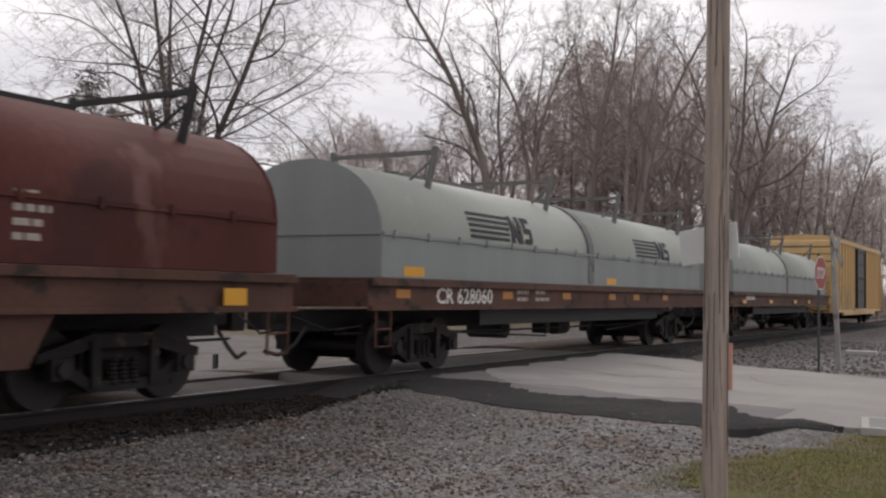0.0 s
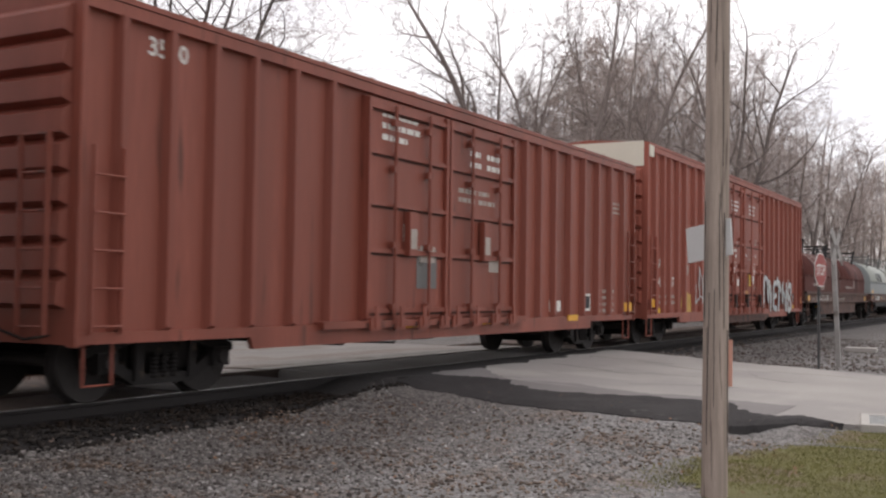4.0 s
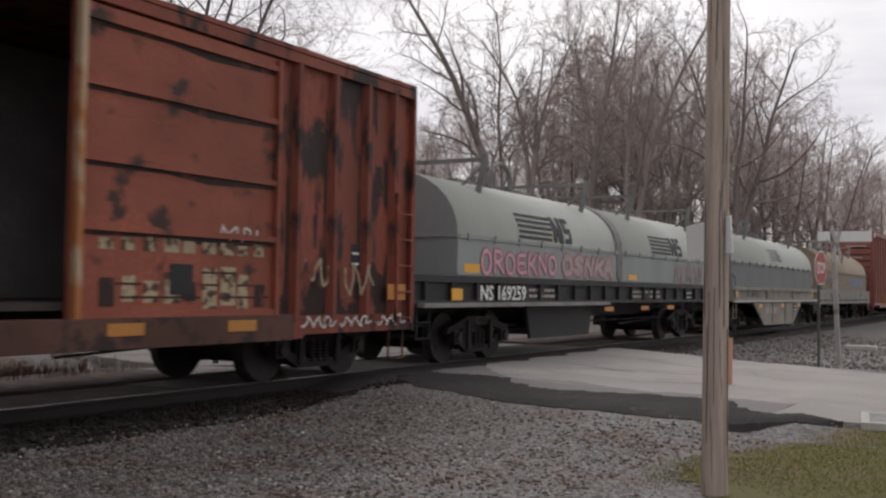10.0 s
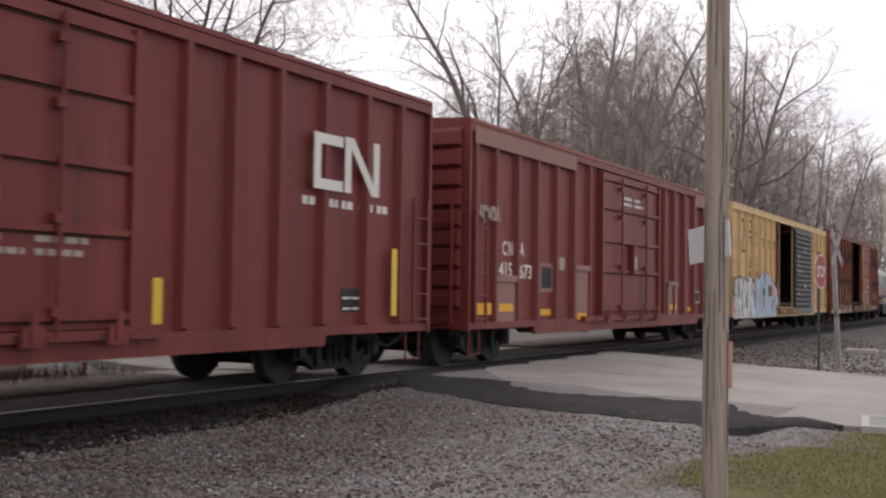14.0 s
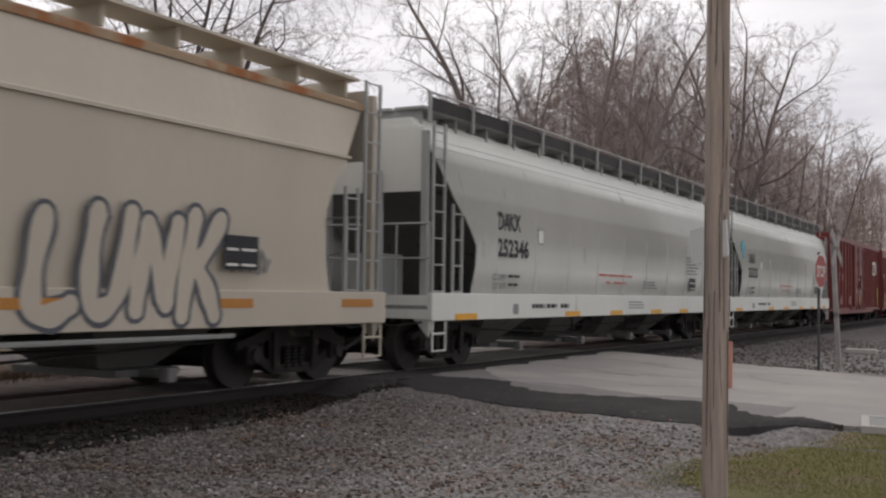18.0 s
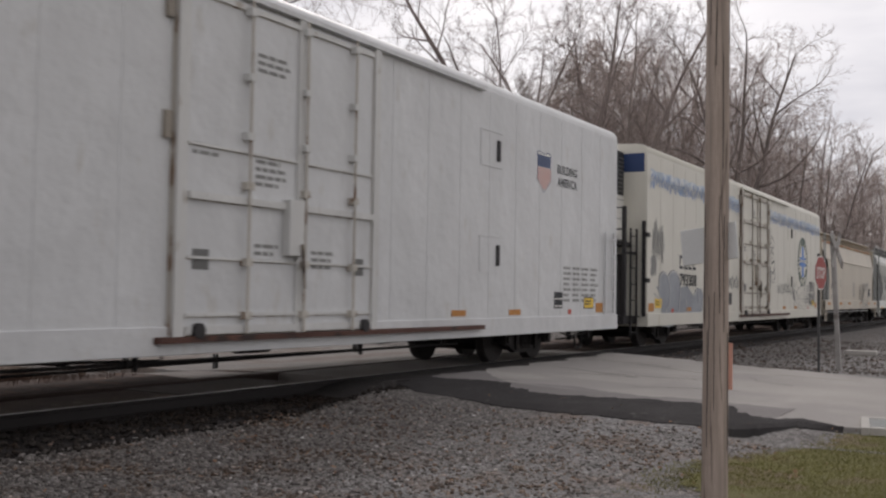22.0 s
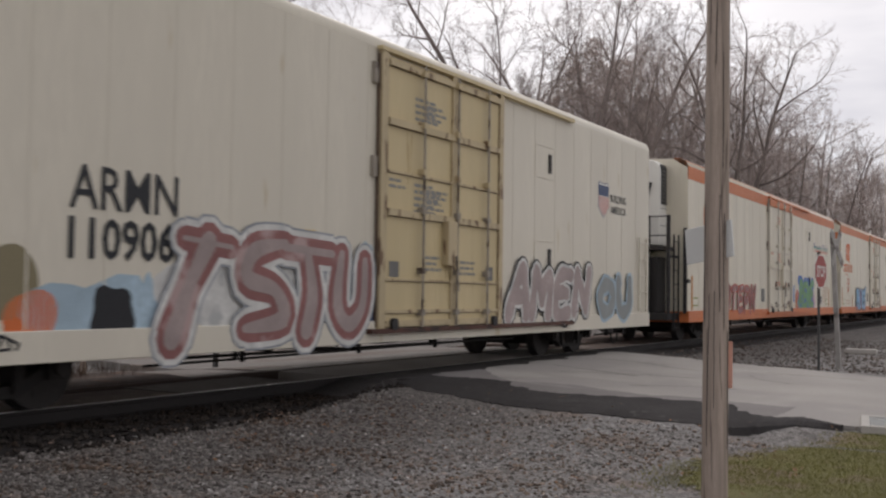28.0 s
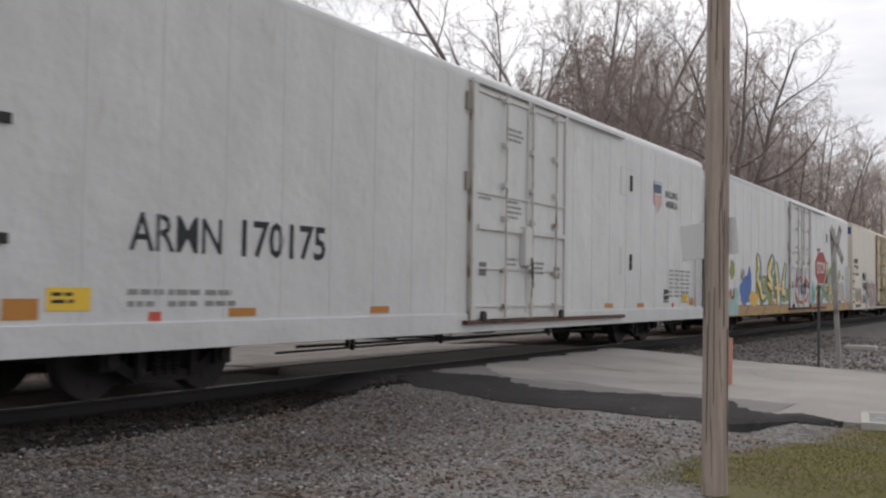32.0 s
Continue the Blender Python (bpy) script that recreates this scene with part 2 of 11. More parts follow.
M_HARDCLEAN = material("white_door_hardware", (0.6, 0.6, 0.585), 0.5, var=0.12, stretch=(2, 2, 0.6), spots=(0.36, 0.32, 0.27), spot_at=0.64, spot_scale=3.5)
M_G_ICE = material("spray_ice_blue", (0.42, 0.5, 0.6), 0.5, var=0.25, big=2.0, second=(0.62, 0.64, 0.66), second_at=0.5, second_scale=3.0)
M_OLDMARK = material("faded_dark_brown_marking", (0.075, 0.062, 0.055), 0.65, var=0.3)
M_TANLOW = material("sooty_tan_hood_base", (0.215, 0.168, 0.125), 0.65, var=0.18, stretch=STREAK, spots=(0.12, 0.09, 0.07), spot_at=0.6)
M_PEEL = material("peeling_cream_band", (0.4, 0.335, 0.23), 0.6, var=0.35, spots=(0.07, 0.033, 0.024), spot_at=0.5, spot_scale=2.2)
M_ORANGEDIM = material("faded_orange_stencil", (0.56, 0.4, 0.28), 0.6, var=0.15)
M_G_SKY = material("spray_banded_sky_blue", (0.22, 0.42, 0.62), 0.5, var=0.12, big=1.2, stretch=(0.2, 1, 5), second=(0.3, 0.3, 0.5), second_at=0.52, second_scale=1.1)
M_HARDWARE = material("grimy_white_door_hardware", (0.5, 0.47, 0.42), 0.55, var=0.15, stretch=(2, 2, 0.6), spots=(0.2, 0.13, 0.085), spot_at=0.56, spot_scale=3.5)
M_HARDTAN = material("grimy_tan_door_hardware", (0.5, 0.41, 0.26), 0.55, var=0.15, stretch=(2, 2, 0.6), spots=(0.16, 0.1, 0.06), spot_at=0.56, spot_scale=3.5)
# lines in the door joints: rust and grime, with the joints' shade painted in
M_JOINTLINE = material("rust_grime_and_shade_in_the_joints", (0.14, 0.1, 0.075), 0.8, var=0.35, big=2.0)
M_ROD = material("greasy_lock_rod_steel", (0.32, 0.285, 0.24), 0.55, var=0.3, spots=(0.07, 0.05, 0.04), spot_at=0.55)
M_POLE = material("weathered_pole_wood", (0.385, 0.315, 0.268), 0.85, var=0.35, big=3.0, small=30.0, stretch=(7, 7, 0.35), spots=(0.16, 0.128, 0.108), spot_at=0.6, spot_scale=4.0, bump=0.2, bump_scale=30)
M_PLATE = material("grey_sheet_metal", (0.68, 0.69, 0.68), 0.5, metal=0.0, var=0.1)
M_SIGNPOST = material("galvanised_post", (0.08, 0.08, 0.08), 0.6, metal=0.2, var=0.2)
M_SIGNRED = material("red_sign_sheeting", (0.34, 0.065, 0.06), 0.5, var=0.1)
M_MARKER = material("faded_orange_marker", (0.74, 0.4, 0.31), 0.6, var=0.15)
# near rail: oily, and the train's shade is put into its black
M_RAILDARK = material("oily_shaded_rail", (0.018, 0.015, 0.015), 0.7, var=0.3, small=25)
M_RAIL = material("rusty_rail_web", (0.09, 0.066, 0.055), 0.7, var=0.3, small=25)
M_TIE = material("creosoted_tie_wood", (0.042, 0.034, 0.028), 0.9, var=0.4, stretch=(4, 0.4, 4), bump=0.6, random_tint=0.3)
M_ASPHALT = material("worn_pale_asphalt", (0.345, 0.325, 0.303), 0.9, var=0.15, big=0.55, small=40, second=(0.295, 0.277, 0.262), second_at=0.52, second_scale=0.35, bump=0.5, bump_scale=150)
M_FARROAD = material("dusty_grey_asphalt", (0.2, 0.185, 0.172), 0.9, var=0.25, big=0.5, small=30, second=(0.15, 0.125, 0.108), second_at=0.52, second_scale=0.5, bump=0.5, bump_scale=120)
M_APRON = material("older_grey_asphalt", (0.225, 0.21, 0.205), 0.95, var=0.18, big=0.7, small=50, stretch=(1, 0.35, 1), bump=0.5, bump_scale=150, spots=(0.3, 0.285, 0.275), spot_at=0.6, spot_scale=1.6, spec=0.1)
M_TAR = material("fresh_dark_asphalt", (0.05, 0.047, 0.047), 0.95, var=0.3, big=1.0, small=50, bump=0.6, bump_scale=120, spots=(0.11, 0.105, 0.1), spot_at=0.66, spec=0.1)
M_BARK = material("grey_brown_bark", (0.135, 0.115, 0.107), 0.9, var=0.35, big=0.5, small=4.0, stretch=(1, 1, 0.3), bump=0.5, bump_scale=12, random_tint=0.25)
# bark and twigs of the farther trees: haze is put into the paler colour
M_FARBARK = material("haze_paled_bark", (0.29, 0.245, 0.228), 0.9, var=0.3, big=0.5, small=4.0, bump=0, random_tint=0.2)
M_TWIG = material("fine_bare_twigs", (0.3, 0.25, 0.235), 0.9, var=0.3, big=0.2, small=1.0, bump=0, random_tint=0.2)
M_FARTWIG = material("haze_paled_twigs", (0.5, 0.425, 0.395), 0.9, var=0.25, big=0.2, small=1.0, bump=0, random_tint=0.2)
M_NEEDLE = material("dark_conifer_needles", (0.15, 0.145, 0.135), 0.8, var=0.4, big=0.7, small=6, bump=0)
# needles of the far conifers, paled for haze and the dark among the boughs
M_VINE = material("haze_paled_needles", (0.52, 0.445, 0.41), 0.9, var=0.12, big=0.3, small=3, bump=0)
M_BRUSH = material("dry_brown_brush", (0.28, 0.22, 0.185), 0.9, var=0.35, big=0.3, small=3, bump=0)
M_WEED = material("dry_reddish_weeds", (0.12, 0.074, 0.056), 0.9, var=0.35, big=2.0, small=8, bump=0)
M_GRASS = material("winter_grass_blades", (0.18, 0.172, 0.058), 0.9, var=0.2, big=1.3, small=9, bump=0, second=(0.2, 0.172, 0.08), second_at=0.55, second_scale=1.2, spec=0.1)
M_LEAF = material("fallen_brown_leaves", (0.22, 0.115, 0.06), 0.8, var=0.35, big=3, small=9, bump=0)
M_CONCRETE = material("concrete", (0.42, 0.4, 0.37), 0.85, var=0.12)

# ---- mesh helpers ----


class Mesh:
    """Collects vertices and faces of one part."""

    def __init__(self):
        self.v, self.f = [], []

    def add(self, v, f):
        o = len(self.v)
        self.v += v
        self.f += [tuple(i + o for i in q) for q in f]
        return self

    def box(self, x0, x1, y0, y1, z0, z1, c=0.0):
        if c:
            ring = lambda d, z: [(x0 + d, y0 + c + 0 if d else y0 + c, z), (x1 - d, y0 + c, z), (x1 - d, y1 - c, z), (x0 + d, y1 - c, z)]
            prof = [(y0 + c, z0), (y1 - c, z0), (y1, z0 + c), (y1, z1 - c), (y1 - c, z1), (y0 + c, z1), (y0, z1 - c), (y0, z0 + c)]
            return self.prism(prof, x0, x1)
        v = [(x, y, z) for x in (x0, x1) for y in (y0, y1) for z in (z0, z1)]
        return self.add(v, [(0, 1, 3, 2), (4, 6, 7, 5), (0, 4, 5, 1), (2, 3, 7, 6), (0, 2, 6, 4), (1, 5, 7, 3)])

    def prism(self, prof, x0, x1):
        """A (y, z) outline drawn out along x."""
        n = len(prof)
        v = [(x0, y, z) for y, z in prof] + [(x1, y, z) for y, z in prof]
        f = [(i, (i + 1) % n, n + (i + 1) % n, n + i) for i in range(n)]
        return self.add(v, f + [tuple(range(n))[::-1], tuple(range(n, 2 * n))])

    def plate(self, pts, y, th):
        """An (x, z) outline on the near side, from y outwards by th."""
        n = len(pts)
        v = [(x, y, z) for x, z in pts] + [(x, y - th, z) for x, z in pts]
        f = [(i, (i + 1) % n, n + (i + 1) % n, n + i) for i in range(n)]
        return self.add(v, f + [tuple(range(n))[::-1], tuple(range(n, 2 * n))])

    def tube(self, p, q, r, n=6, r2=None):
        p, q = Vector(p), Vector(q)
        d = (q - p).normalized()
        a = d.orthogonal().normalized()
        b = d.cross(a)
        v = []
        for c, rr in ((p, r), (q, r if r2 is None else r2)):
            v += [tuple(c + (a * math.cos(2 * math.pi * i / n) + b * math.sin(2 * math.pi * i / n)) * rr) for i in range(n)]
        return self.add(v, [(i, (i + 1) % n, n + (i + 1) % n, n + i) for i in range(n)] + [tuple(range(n))[::-1], tuple(range(n, 2 * n))])

    def line(self, pts, r, n=5):
        """A bent bar through the points, in one skin."""
        p = [Vector(q) for q in pts]
        v, up = [], None
        for i, q in enumerate(p):
            d = (p[min(i + 1, len(p) - 1)] - p[max(i - 1, 0)]).normalized()
            a = d.orthogonal().normalized() if up is None else (up - d * up.dot(d)).normalized() if (up - d * up.dot(d)).length > 1e-3 else d.orthogonal().normalized()
            up, b = a, d.cross(a)
            v += [tuple(q + (a * math.cos(2 * math.pi * k / n) + b * math.sin(2 * math.pi * k / n)) * r) for k in range(n)]
        m = len(p)
        return self.add(v, [(i * n + k, i * n + (k + 1) % n, (i + 1) * n + (k + 1) % n, (i + 1) * n + k) for i in range(m - 1) for k in range(n)] + [tuple(range(n))[::-1], tuple(range((m - 1) * n, m * n))])

    def wheel(self, x, y0, y1, z, r, n=20):
        return self.add([(x + r * math.cos(2 * math.pi * i / n), y, z + r * math.sin(2 * math.pi * i / n)) for y in (y0, y1) for i in range(n)],
                        [(i, (i + 1) % n, n + (i + 1) % n, n + i) for i in range(n)] + [tuple(range(n))[::-1], tuple(range(n, 2 * n))])

    def data(self, name, mat, smooth=False):
        me = bpy.data.meshes.new(name)
        me.from_pydata(self.v, [], self.f)
        bm = bmesh.new()
        bm.from_mesh(me)
        bmesh.ops.recalc_face_normals(bm, faces=bm.faces)
        bm.to_mesh(me)
        bm.free()
        me.materials.append(mat)
        if smooth:
            me.polygons.foreach_set("use_smooth", [True] * len(me.polygons))
        return me


def part(name, mesh, mat, parent, label="", smooth=False, bevel=0.0, at=None):
    """One mesh object under a thing or a part."""
    ob = new(name, mesh.data(name, mat, smooth) if isinstance(mesh, Mesh) else mesh)
    ob.parent = parent
    if at:
        ob.location = at
    if bevel:
        m = ob.modifiers.new("edge", "BEVEL")
        m.width, m.segments, m.limit_method, m.angle_limit = bevel, 2, "ANGLE", radians(40)
    return tagged(ob, label)


def thing(name, label, category, at=(0, 0, 0), group="", kind=""):
    ob = new(name)
    ob.location = at
    ob.empty_display_size = 0.3
    return tagged(ob, label, category, group, kind)


def text_mesh(body, bold=0.0, shear=0.0, gap=1.0):
    cu = bpy.data.curves.new("letters", "FONT")
    cu.body, cu.size, cu.offset, cu.shear, cu.resolution_u, cu.space_character = body, 1.0, bold, shear, 2, gap
    ob = bpy.data.objects.new("letters", cu)
    me = bpy.data.meshes.new_from_object(ob)
    bpy.data.objects.remove(ob)
    bpy.data.curves.remove(cu)
    return me


def letters(parent, body, x0, z0, height, mat, y=-1.6, width=None, bold=0.02, shear=0.0, name="lettering", gap=1.0, up=0.0, rise=0.0):
    """Lettering painted on the near side: its left foot at (x0, z0), capitals of the given height."""
    me = text_mesh(body, bold, shear, gap)
    co = np.empty(len(me.vertices) * 3)
    me.vertices.foreach_get("co", co)
    co = co.reshape(-1, 3)
    sx = height / 0.7
    if width:
        sx = width / max(1e-6, co[:, 0].max() - co[:, 0].min())
    x = (co[:, 0] - co[:, 0].min()) * sx
    z = co[:, 1] * height / 0.7
    out = np.stack([x0 + x, np.full(len(x), y - 0.004 - up), z0 + z + rise * x], 1)
    me.vertices.foreach_set("co", out.ravel())
    me.materials.append(mat)
    me.update()
    ob = new(name, me)
    ob.parent = parent
    return ob


def bars(parent, x, z, w, h, rows, mat, y=-1.6, cols=1, name="stencil", seed=0):
    """Small writing that cannot be read, as rows of plain bars."""
    rnd = random.Random(seed + int(x * 100) + int(z * 10))
    m, pitch = Mesh(), h / rows
    for r in range(rows):
        for c in range(cols):
            cw = w / cols
            a = x + c * cw
            end = a + cw * rnd.uniform(0.55, 0.9)
            while a < end:
                b = min(end, a + rnd.uniform(0.08, 0.2))
                m.plate([(a, z - r * pitch - pitch * 0.5), (b, z - r * pitch - pitch * 0.5), (b, z - r * pitch), (a, z - r * pitch)], y - 0.001, 0.003)
                a = b + 0.035
    return tagged(part(name, m, mat, parent), kind="stuff")


def patch(parent, x0, x1, z0, z1, mat, y=-1.6, th=0.006, name="reflector", label=""):
    return part(name, Mesh().plate([(x0, z0), (x1, z0), (x1, z1), (x0, z1)], y - 0.001, th), mat, parent, label)


def graffiti(parent, word, x0, x1, z0, z1, fill, edge, y=-1.6, bold=0.06, shear=0.15, rise=0.0, halo=None, wobble=0.05, label=""):
    """Spray-painted letters: a fat dark outline with a lighter fill over it."""
    rnd = random.Random(len(word) + int(x0 * 10))
    n = len(word)
    cw = (x1 - x0) / n
    for layer, (mat, b, up) in enumerate(((halo, bold + 0.11, 0.0), (edge, bold + 0.055, 0.003), (fill, bold, 0.006))):
        if mat is None:
            continue
        rnd.seed(n + int(x0 * 10))
        m = Mesh()
        for i, ch in enumerate(word):
            h0, h1 = z0 + rnd.uniform(0, wobble) * (z1 - z0), z1 - rnd.uniform(0, wobble * 2) * (z1 - z0)
            me = text_mesh(ch, b, shear)
            co = np.empty(len(me.vertices) * 3)
            me.vertices.foreach_get("co", co)
            co = co.reshape(-1, 3)
            ref = text_mesh(ch, bold, shear)
            rc = np.empty(len(ref.vertices) * 3)
            ref.vertices.foreach_get("co", rc)
            rc = rc.reshape(-1, 3)
            lo, hi = rc.min(0), rc.max(0)
            x = x0 + i * cw + (co[:, 0] - lo[0]) / (hi[0] - lo[0]) * cw * 0.96
            z = h0 + (co[:, 1] - lo[1]) / (hi[1] - lo[1]) * (h1 - h0) + rise * (x - x0)
            m.add([(a, y - 0.004 - up, c) for a, c in zip(x.tolist(), z.tolist())], [tuple(p.vertices) for p in me.polygons])
            bpy.data.meshes.remove(me)
            bpy.data.meshes.remove(ref)
        tagged(part("graffiti", m, mat, parent), label if layer == 2 else "", kind="stuff")


def blob(parent, x, z, w, h, mat, y=-1.6, up=0.0, seed=0, rough=0.25, name="graffiti", label="", n=22):
    """A sprayed patch with an uneven outline."""
    rnd = random.Random(seed)
    pts = []
    k = [rnd.uniform(-1, 1) for _ in range(8)]
    for i in range(n):
        a = 2 * math.pi * i / n
        r = 1 + rough * sum(k[j] * math.sin((j + 2) * a + k[-j]) for j in range(4)) * 0.5
        pts.append((x + w / 2 * r * math.cos(a), z + h / 2 * r * math.sin(a)))
    return part(name, Mesh().plate(pts, y - 0.0005, 0.003 + up), mat, parent, label)


def scrawl(parent, x, z, w, h, mat, y=-1.6, seed=0, r=0.014, loops=7, name="graffiti", label=""):
    """A handwritten tag as one running line of paint."""
    rnd = random.Random(seed)
    pts, m = [], Mesh()
    for i in range(loops * 6):
        u = i / (loops * 6 - 1)
        pts.append((x + w * u + math.sin(i * 2.1 + seed) * w * 0.05, z + h * (0.5 + 0.42 * math.sin(i * 1.25 + seed) * rnd.uniform(0.5, 1.1))))
    for p, q in zip(pts, pts[1:]):
        d = Vector((q[0] - p[0], q[1] - p[1]))
        if d.length < 1e-4:
            continue
        s = Vector((-d.y, d.x)).normalized() * r
        m.plate([(p[0] - s.x, p[1] - s.y), (q[0] - s.x, q[1] - s.y), (q[0] + s.x, q[1] + s.y), (p[0] + s.x, p[1] + s.y)], y - 0.002, 0.003 + rnd.uniform(0, 0.001))
    return tagged(part(name, m, mat, parent), label, kind="stuff")



def smooth_line(pts, steps=5):
    """A rounded curve through the given points."""
    if len(pts) < 3:
        return [Vector(p) for p in pts]
    out = []
    q = [Vector(p) for p in (pts[0], *pts, pts[-1])]
    for i in range(1, len(q) - 2):
        for s in range(steps):
            t = s / steps
            out.append(0.5 * (2 * q[i] + (q[i + 1] - q[i - 1]) * t + (2 * q[i - 1] - 5 * q[i] + 4 * q[i + 1] - q[i + 2]) * t * t + (3 * q[i] - q[i - 1] - 3 * q[i + 1] + q[i + 2]) * t ** 3))
    return out + [q[-1]]


def sprayed(parent, lines, box, width, layers, y, label="", lean=0.0, shift=(0, 0)):
    """Free-hand spray letters: each line, given in a unit box, becomes a fat rounded stroke; layers are (paint, extra width), lowest first."""
    x0, x1, z0, z1 = box
    for k, (mat, extra) in enumerate(layers):
        m = Mesh()
        for j, line in enumerate(lines):
            pts = smooth_line([(x0 + (x1 - x0) * (q[0] + lean * q[1]) + shift[0], z0 + (z1 - z0) * q[1] + shift[1]) for q in line])
            fat = np.interp(np.linspace(0, 1, len(pts)), np.linspace(0, 1, len(line)), [q[2] if len(q) > 2 else 1.0 for q in line])
            r = width / 2 + extra
            yy = y - 0.003 - 0.0035 * k - 0.0004 * (j % 8)
            v = []
            for i, p in enumerate(pts):
                d = (pts[min(i + 1, len(pts) - 1)] - pts[max(i - 1, 0)]).normalized()
                rr = (width / 2 * fat[i] + extra) * (1 + (0.13 if len(line[0]) == 2 else 0.03) * math.sin(i * 0.9 + j * 2.1))
                v += [(p.x - d.y * rr, yy, p.y + d.x * rr), (p.x + d.y * rr, yy, p.y - d.x * rr)]
            m.add(v, [(2 * i, 2 * i + 1, 2 * i + 3, 2 * i + 2) for i in range(len(pts) - 1)])
            for e, end in ((pts[0], fat[0]), (pts[-1], fat[-1])):
                r = width / 2 * end + extra
                m.add([(e.x + r * 0.95 * math.cos(q * 0.628), yy - 0.0002, e.y + r * 0.95 * math.sin(q * 0.628)) for q in range(10)], [tuple(range(10))])
        tagged(part("graffiti", m, mat, parent), label if k == len(layers) - 1 else "", kind="stuff")


GLYPH = {
    "M": [[(0.05, 0.0), (0.08, 0.5), (0.12, 0.95)], [(0.14, 0.92), (0.36, 0.66), (0.5, 0.3)], [(0.5, 0.3), (0.62, 0.72), (0.8, 0.86)], [(0.84, 0.84), (0.9, 0.45), (0.88, 0.0)]],
    "E": [[(0.9, 0.9), (0.5, 0.92), (0.2, 0.8), (0.15, 0.45), (0.22, 0.1), (0.55, 0.02), (0.92, 0.08)], [(0.2, 0.48), (0.5, 0.52), (0.74, 0.48)]],
    "T": [[(0.05, 0.8), (0.4, 0.88), (0.95, 0.84)], [(0.52, 0.84), (0.46, 0.45), (0.5, 0.02)]],
    "N": [[(0.12, 0.0), (0.14, 0.5), (0.2, 0.92)], [(0.2, 0.9), (0.5, 0.5), (0.78, 0.08)], [(0.8, 0.06), (0.84, 0.5), (0.9, 0.95)]],
    "S": [[(0.9, 0.82), (0.62, 0.96), (0.28, 0.86), (0.2, 0.66), (0.48, 0.5), (0.8, 0.36), (0.76, 0.12), (0.42, 0.02), (0.08, 0.14)]],
    "L": [[(0.2, 0.95), (0.14, 0.5), (0.2, 0.1), (0.55, 0.02), (0.92, 0.12)]],
    "O": [[(0.5, 0.95), (0.2, 0.78), (0.12, 0.42), (0.32, 0.06), (0.66, 0.06), (0.88, 0.4), (0.8, 0.78), (0.52, 0.95)]],
    "K": [[(0.12, 0.0), (0.16, 0.5), (0.24, 1.0)], [(0.92, 0.98), (0.6, 0.66), (0.28, 0.48)], [(0.34, 0.5), (0.66, 0.3), (0.95, 0.0)]],
    "U": [[(0.14, 0.98), (0.12, 0.5), (0.26, 0.08), (0.6, 0.06), (0.82, 0.3), (0.86, 0.98)]],
    "I": [[(0.5, 0.0), (0.46, 0.5), (0.52, 1.0)]],
    "A": [[(0.08, 0.0), (0.26, 0.55), (0.52, 1.0)], [(0.54, 0.98), (0.74, 0.5), (0.9, 0.0)], [(0.26, 0.36), (0.52, 0.4), (0.78, 0.34)]],
    "H": [[(0.15, 0.0), (0.12, 0.5), (0.2, 0.98)], [(0.84, 0.0), (0.82, 0.5), (0.9, 0.95)], [(0.16, 0.46), (0.5, 0.54), (0.84, 0.5)]],
    "R": [[(0.14, 0.0), (0.18, 0.5), (0.2, 0.96)], [(0.2, 0.94), (0.66, 0.92), (0.84, 0.7), (0.58, 0.5), (0.22, 0.46)], [(0.4, 0.46), (0.66, 0.24), (0.92, 0.0)]],
    "P": [[(0.18, 0.0), (0.2, 0.5), (0.2, 0.96)], [(0.2, 0.94), (0.7, 0.94), (0.88, 0.72), (0.62, 0.48), (0.22, 0.44)]],
    "C": [[(0.88, 0.82), (0.56, 0.96), (0.24, 0.8), (0.12, 0.45), (0.3, 0.1), (0.6, 0.02), (0.92, 0.18)]],
}


def word_lines(word, seed=0, wobble=0.12, gap=0.04):
    """The strokes of a word in a unit box, each letter with a size, drop and skew of its own."""
    rnd = random.Random(seed)
    out, n = [], len(word)
    for i, ch in enumerate(word):
        lo, hi, skew = rnd.uniform(0, wobble), 1 - rnd.uniform(0, wobble), rnd.uniform(-0.25, 0.25)
        for line in GLYPH[ch]:
            out.append([((i + gap + (1 - 2 * gap) * (a + skew * (b - 0.5) * 0.4)) / n, lo + (hi - lo) * b) for a, b in line])
    return out


# ---- the ground, the road and the track ----


def road_z(x, y):
    d = abs(y)
    return -0.015 if d < 1.6 else -0.015 - 0.13 * min(1, (d - 1.6) / 2.4) - 0.1 * min(1, max(0, d - 4) / 4)


def ground_z(x, y):
    """Height of the open ground: ballast bank by the track, flat beyond."""
    d = abs(y)
    if d < 1.75:
        return -0.24
    z = -0.24 - 0.14 * min(1.0, (d - 1.75) / 1.65)
    ramp = min(1.0, max(0.0, (x - 10.4) / 1.8)) * min(1.0, max(0.0, (26.0 - x) / 3.0)) * min(1.0, max(0.0, (y + 7.0) / 0.8)) * (1.0 if y < 0 else 0.0)
    lip = min(1.0, max(0.0, (x - 12.2) / 1.0)) * min(1.0, max(0.0, (26.0 - x) / 3.0)) * (1.0 if y < -6.2 else 0.0)
    return z + (road_z(x, y) - 0.05 - z) * max(ramp, lip)


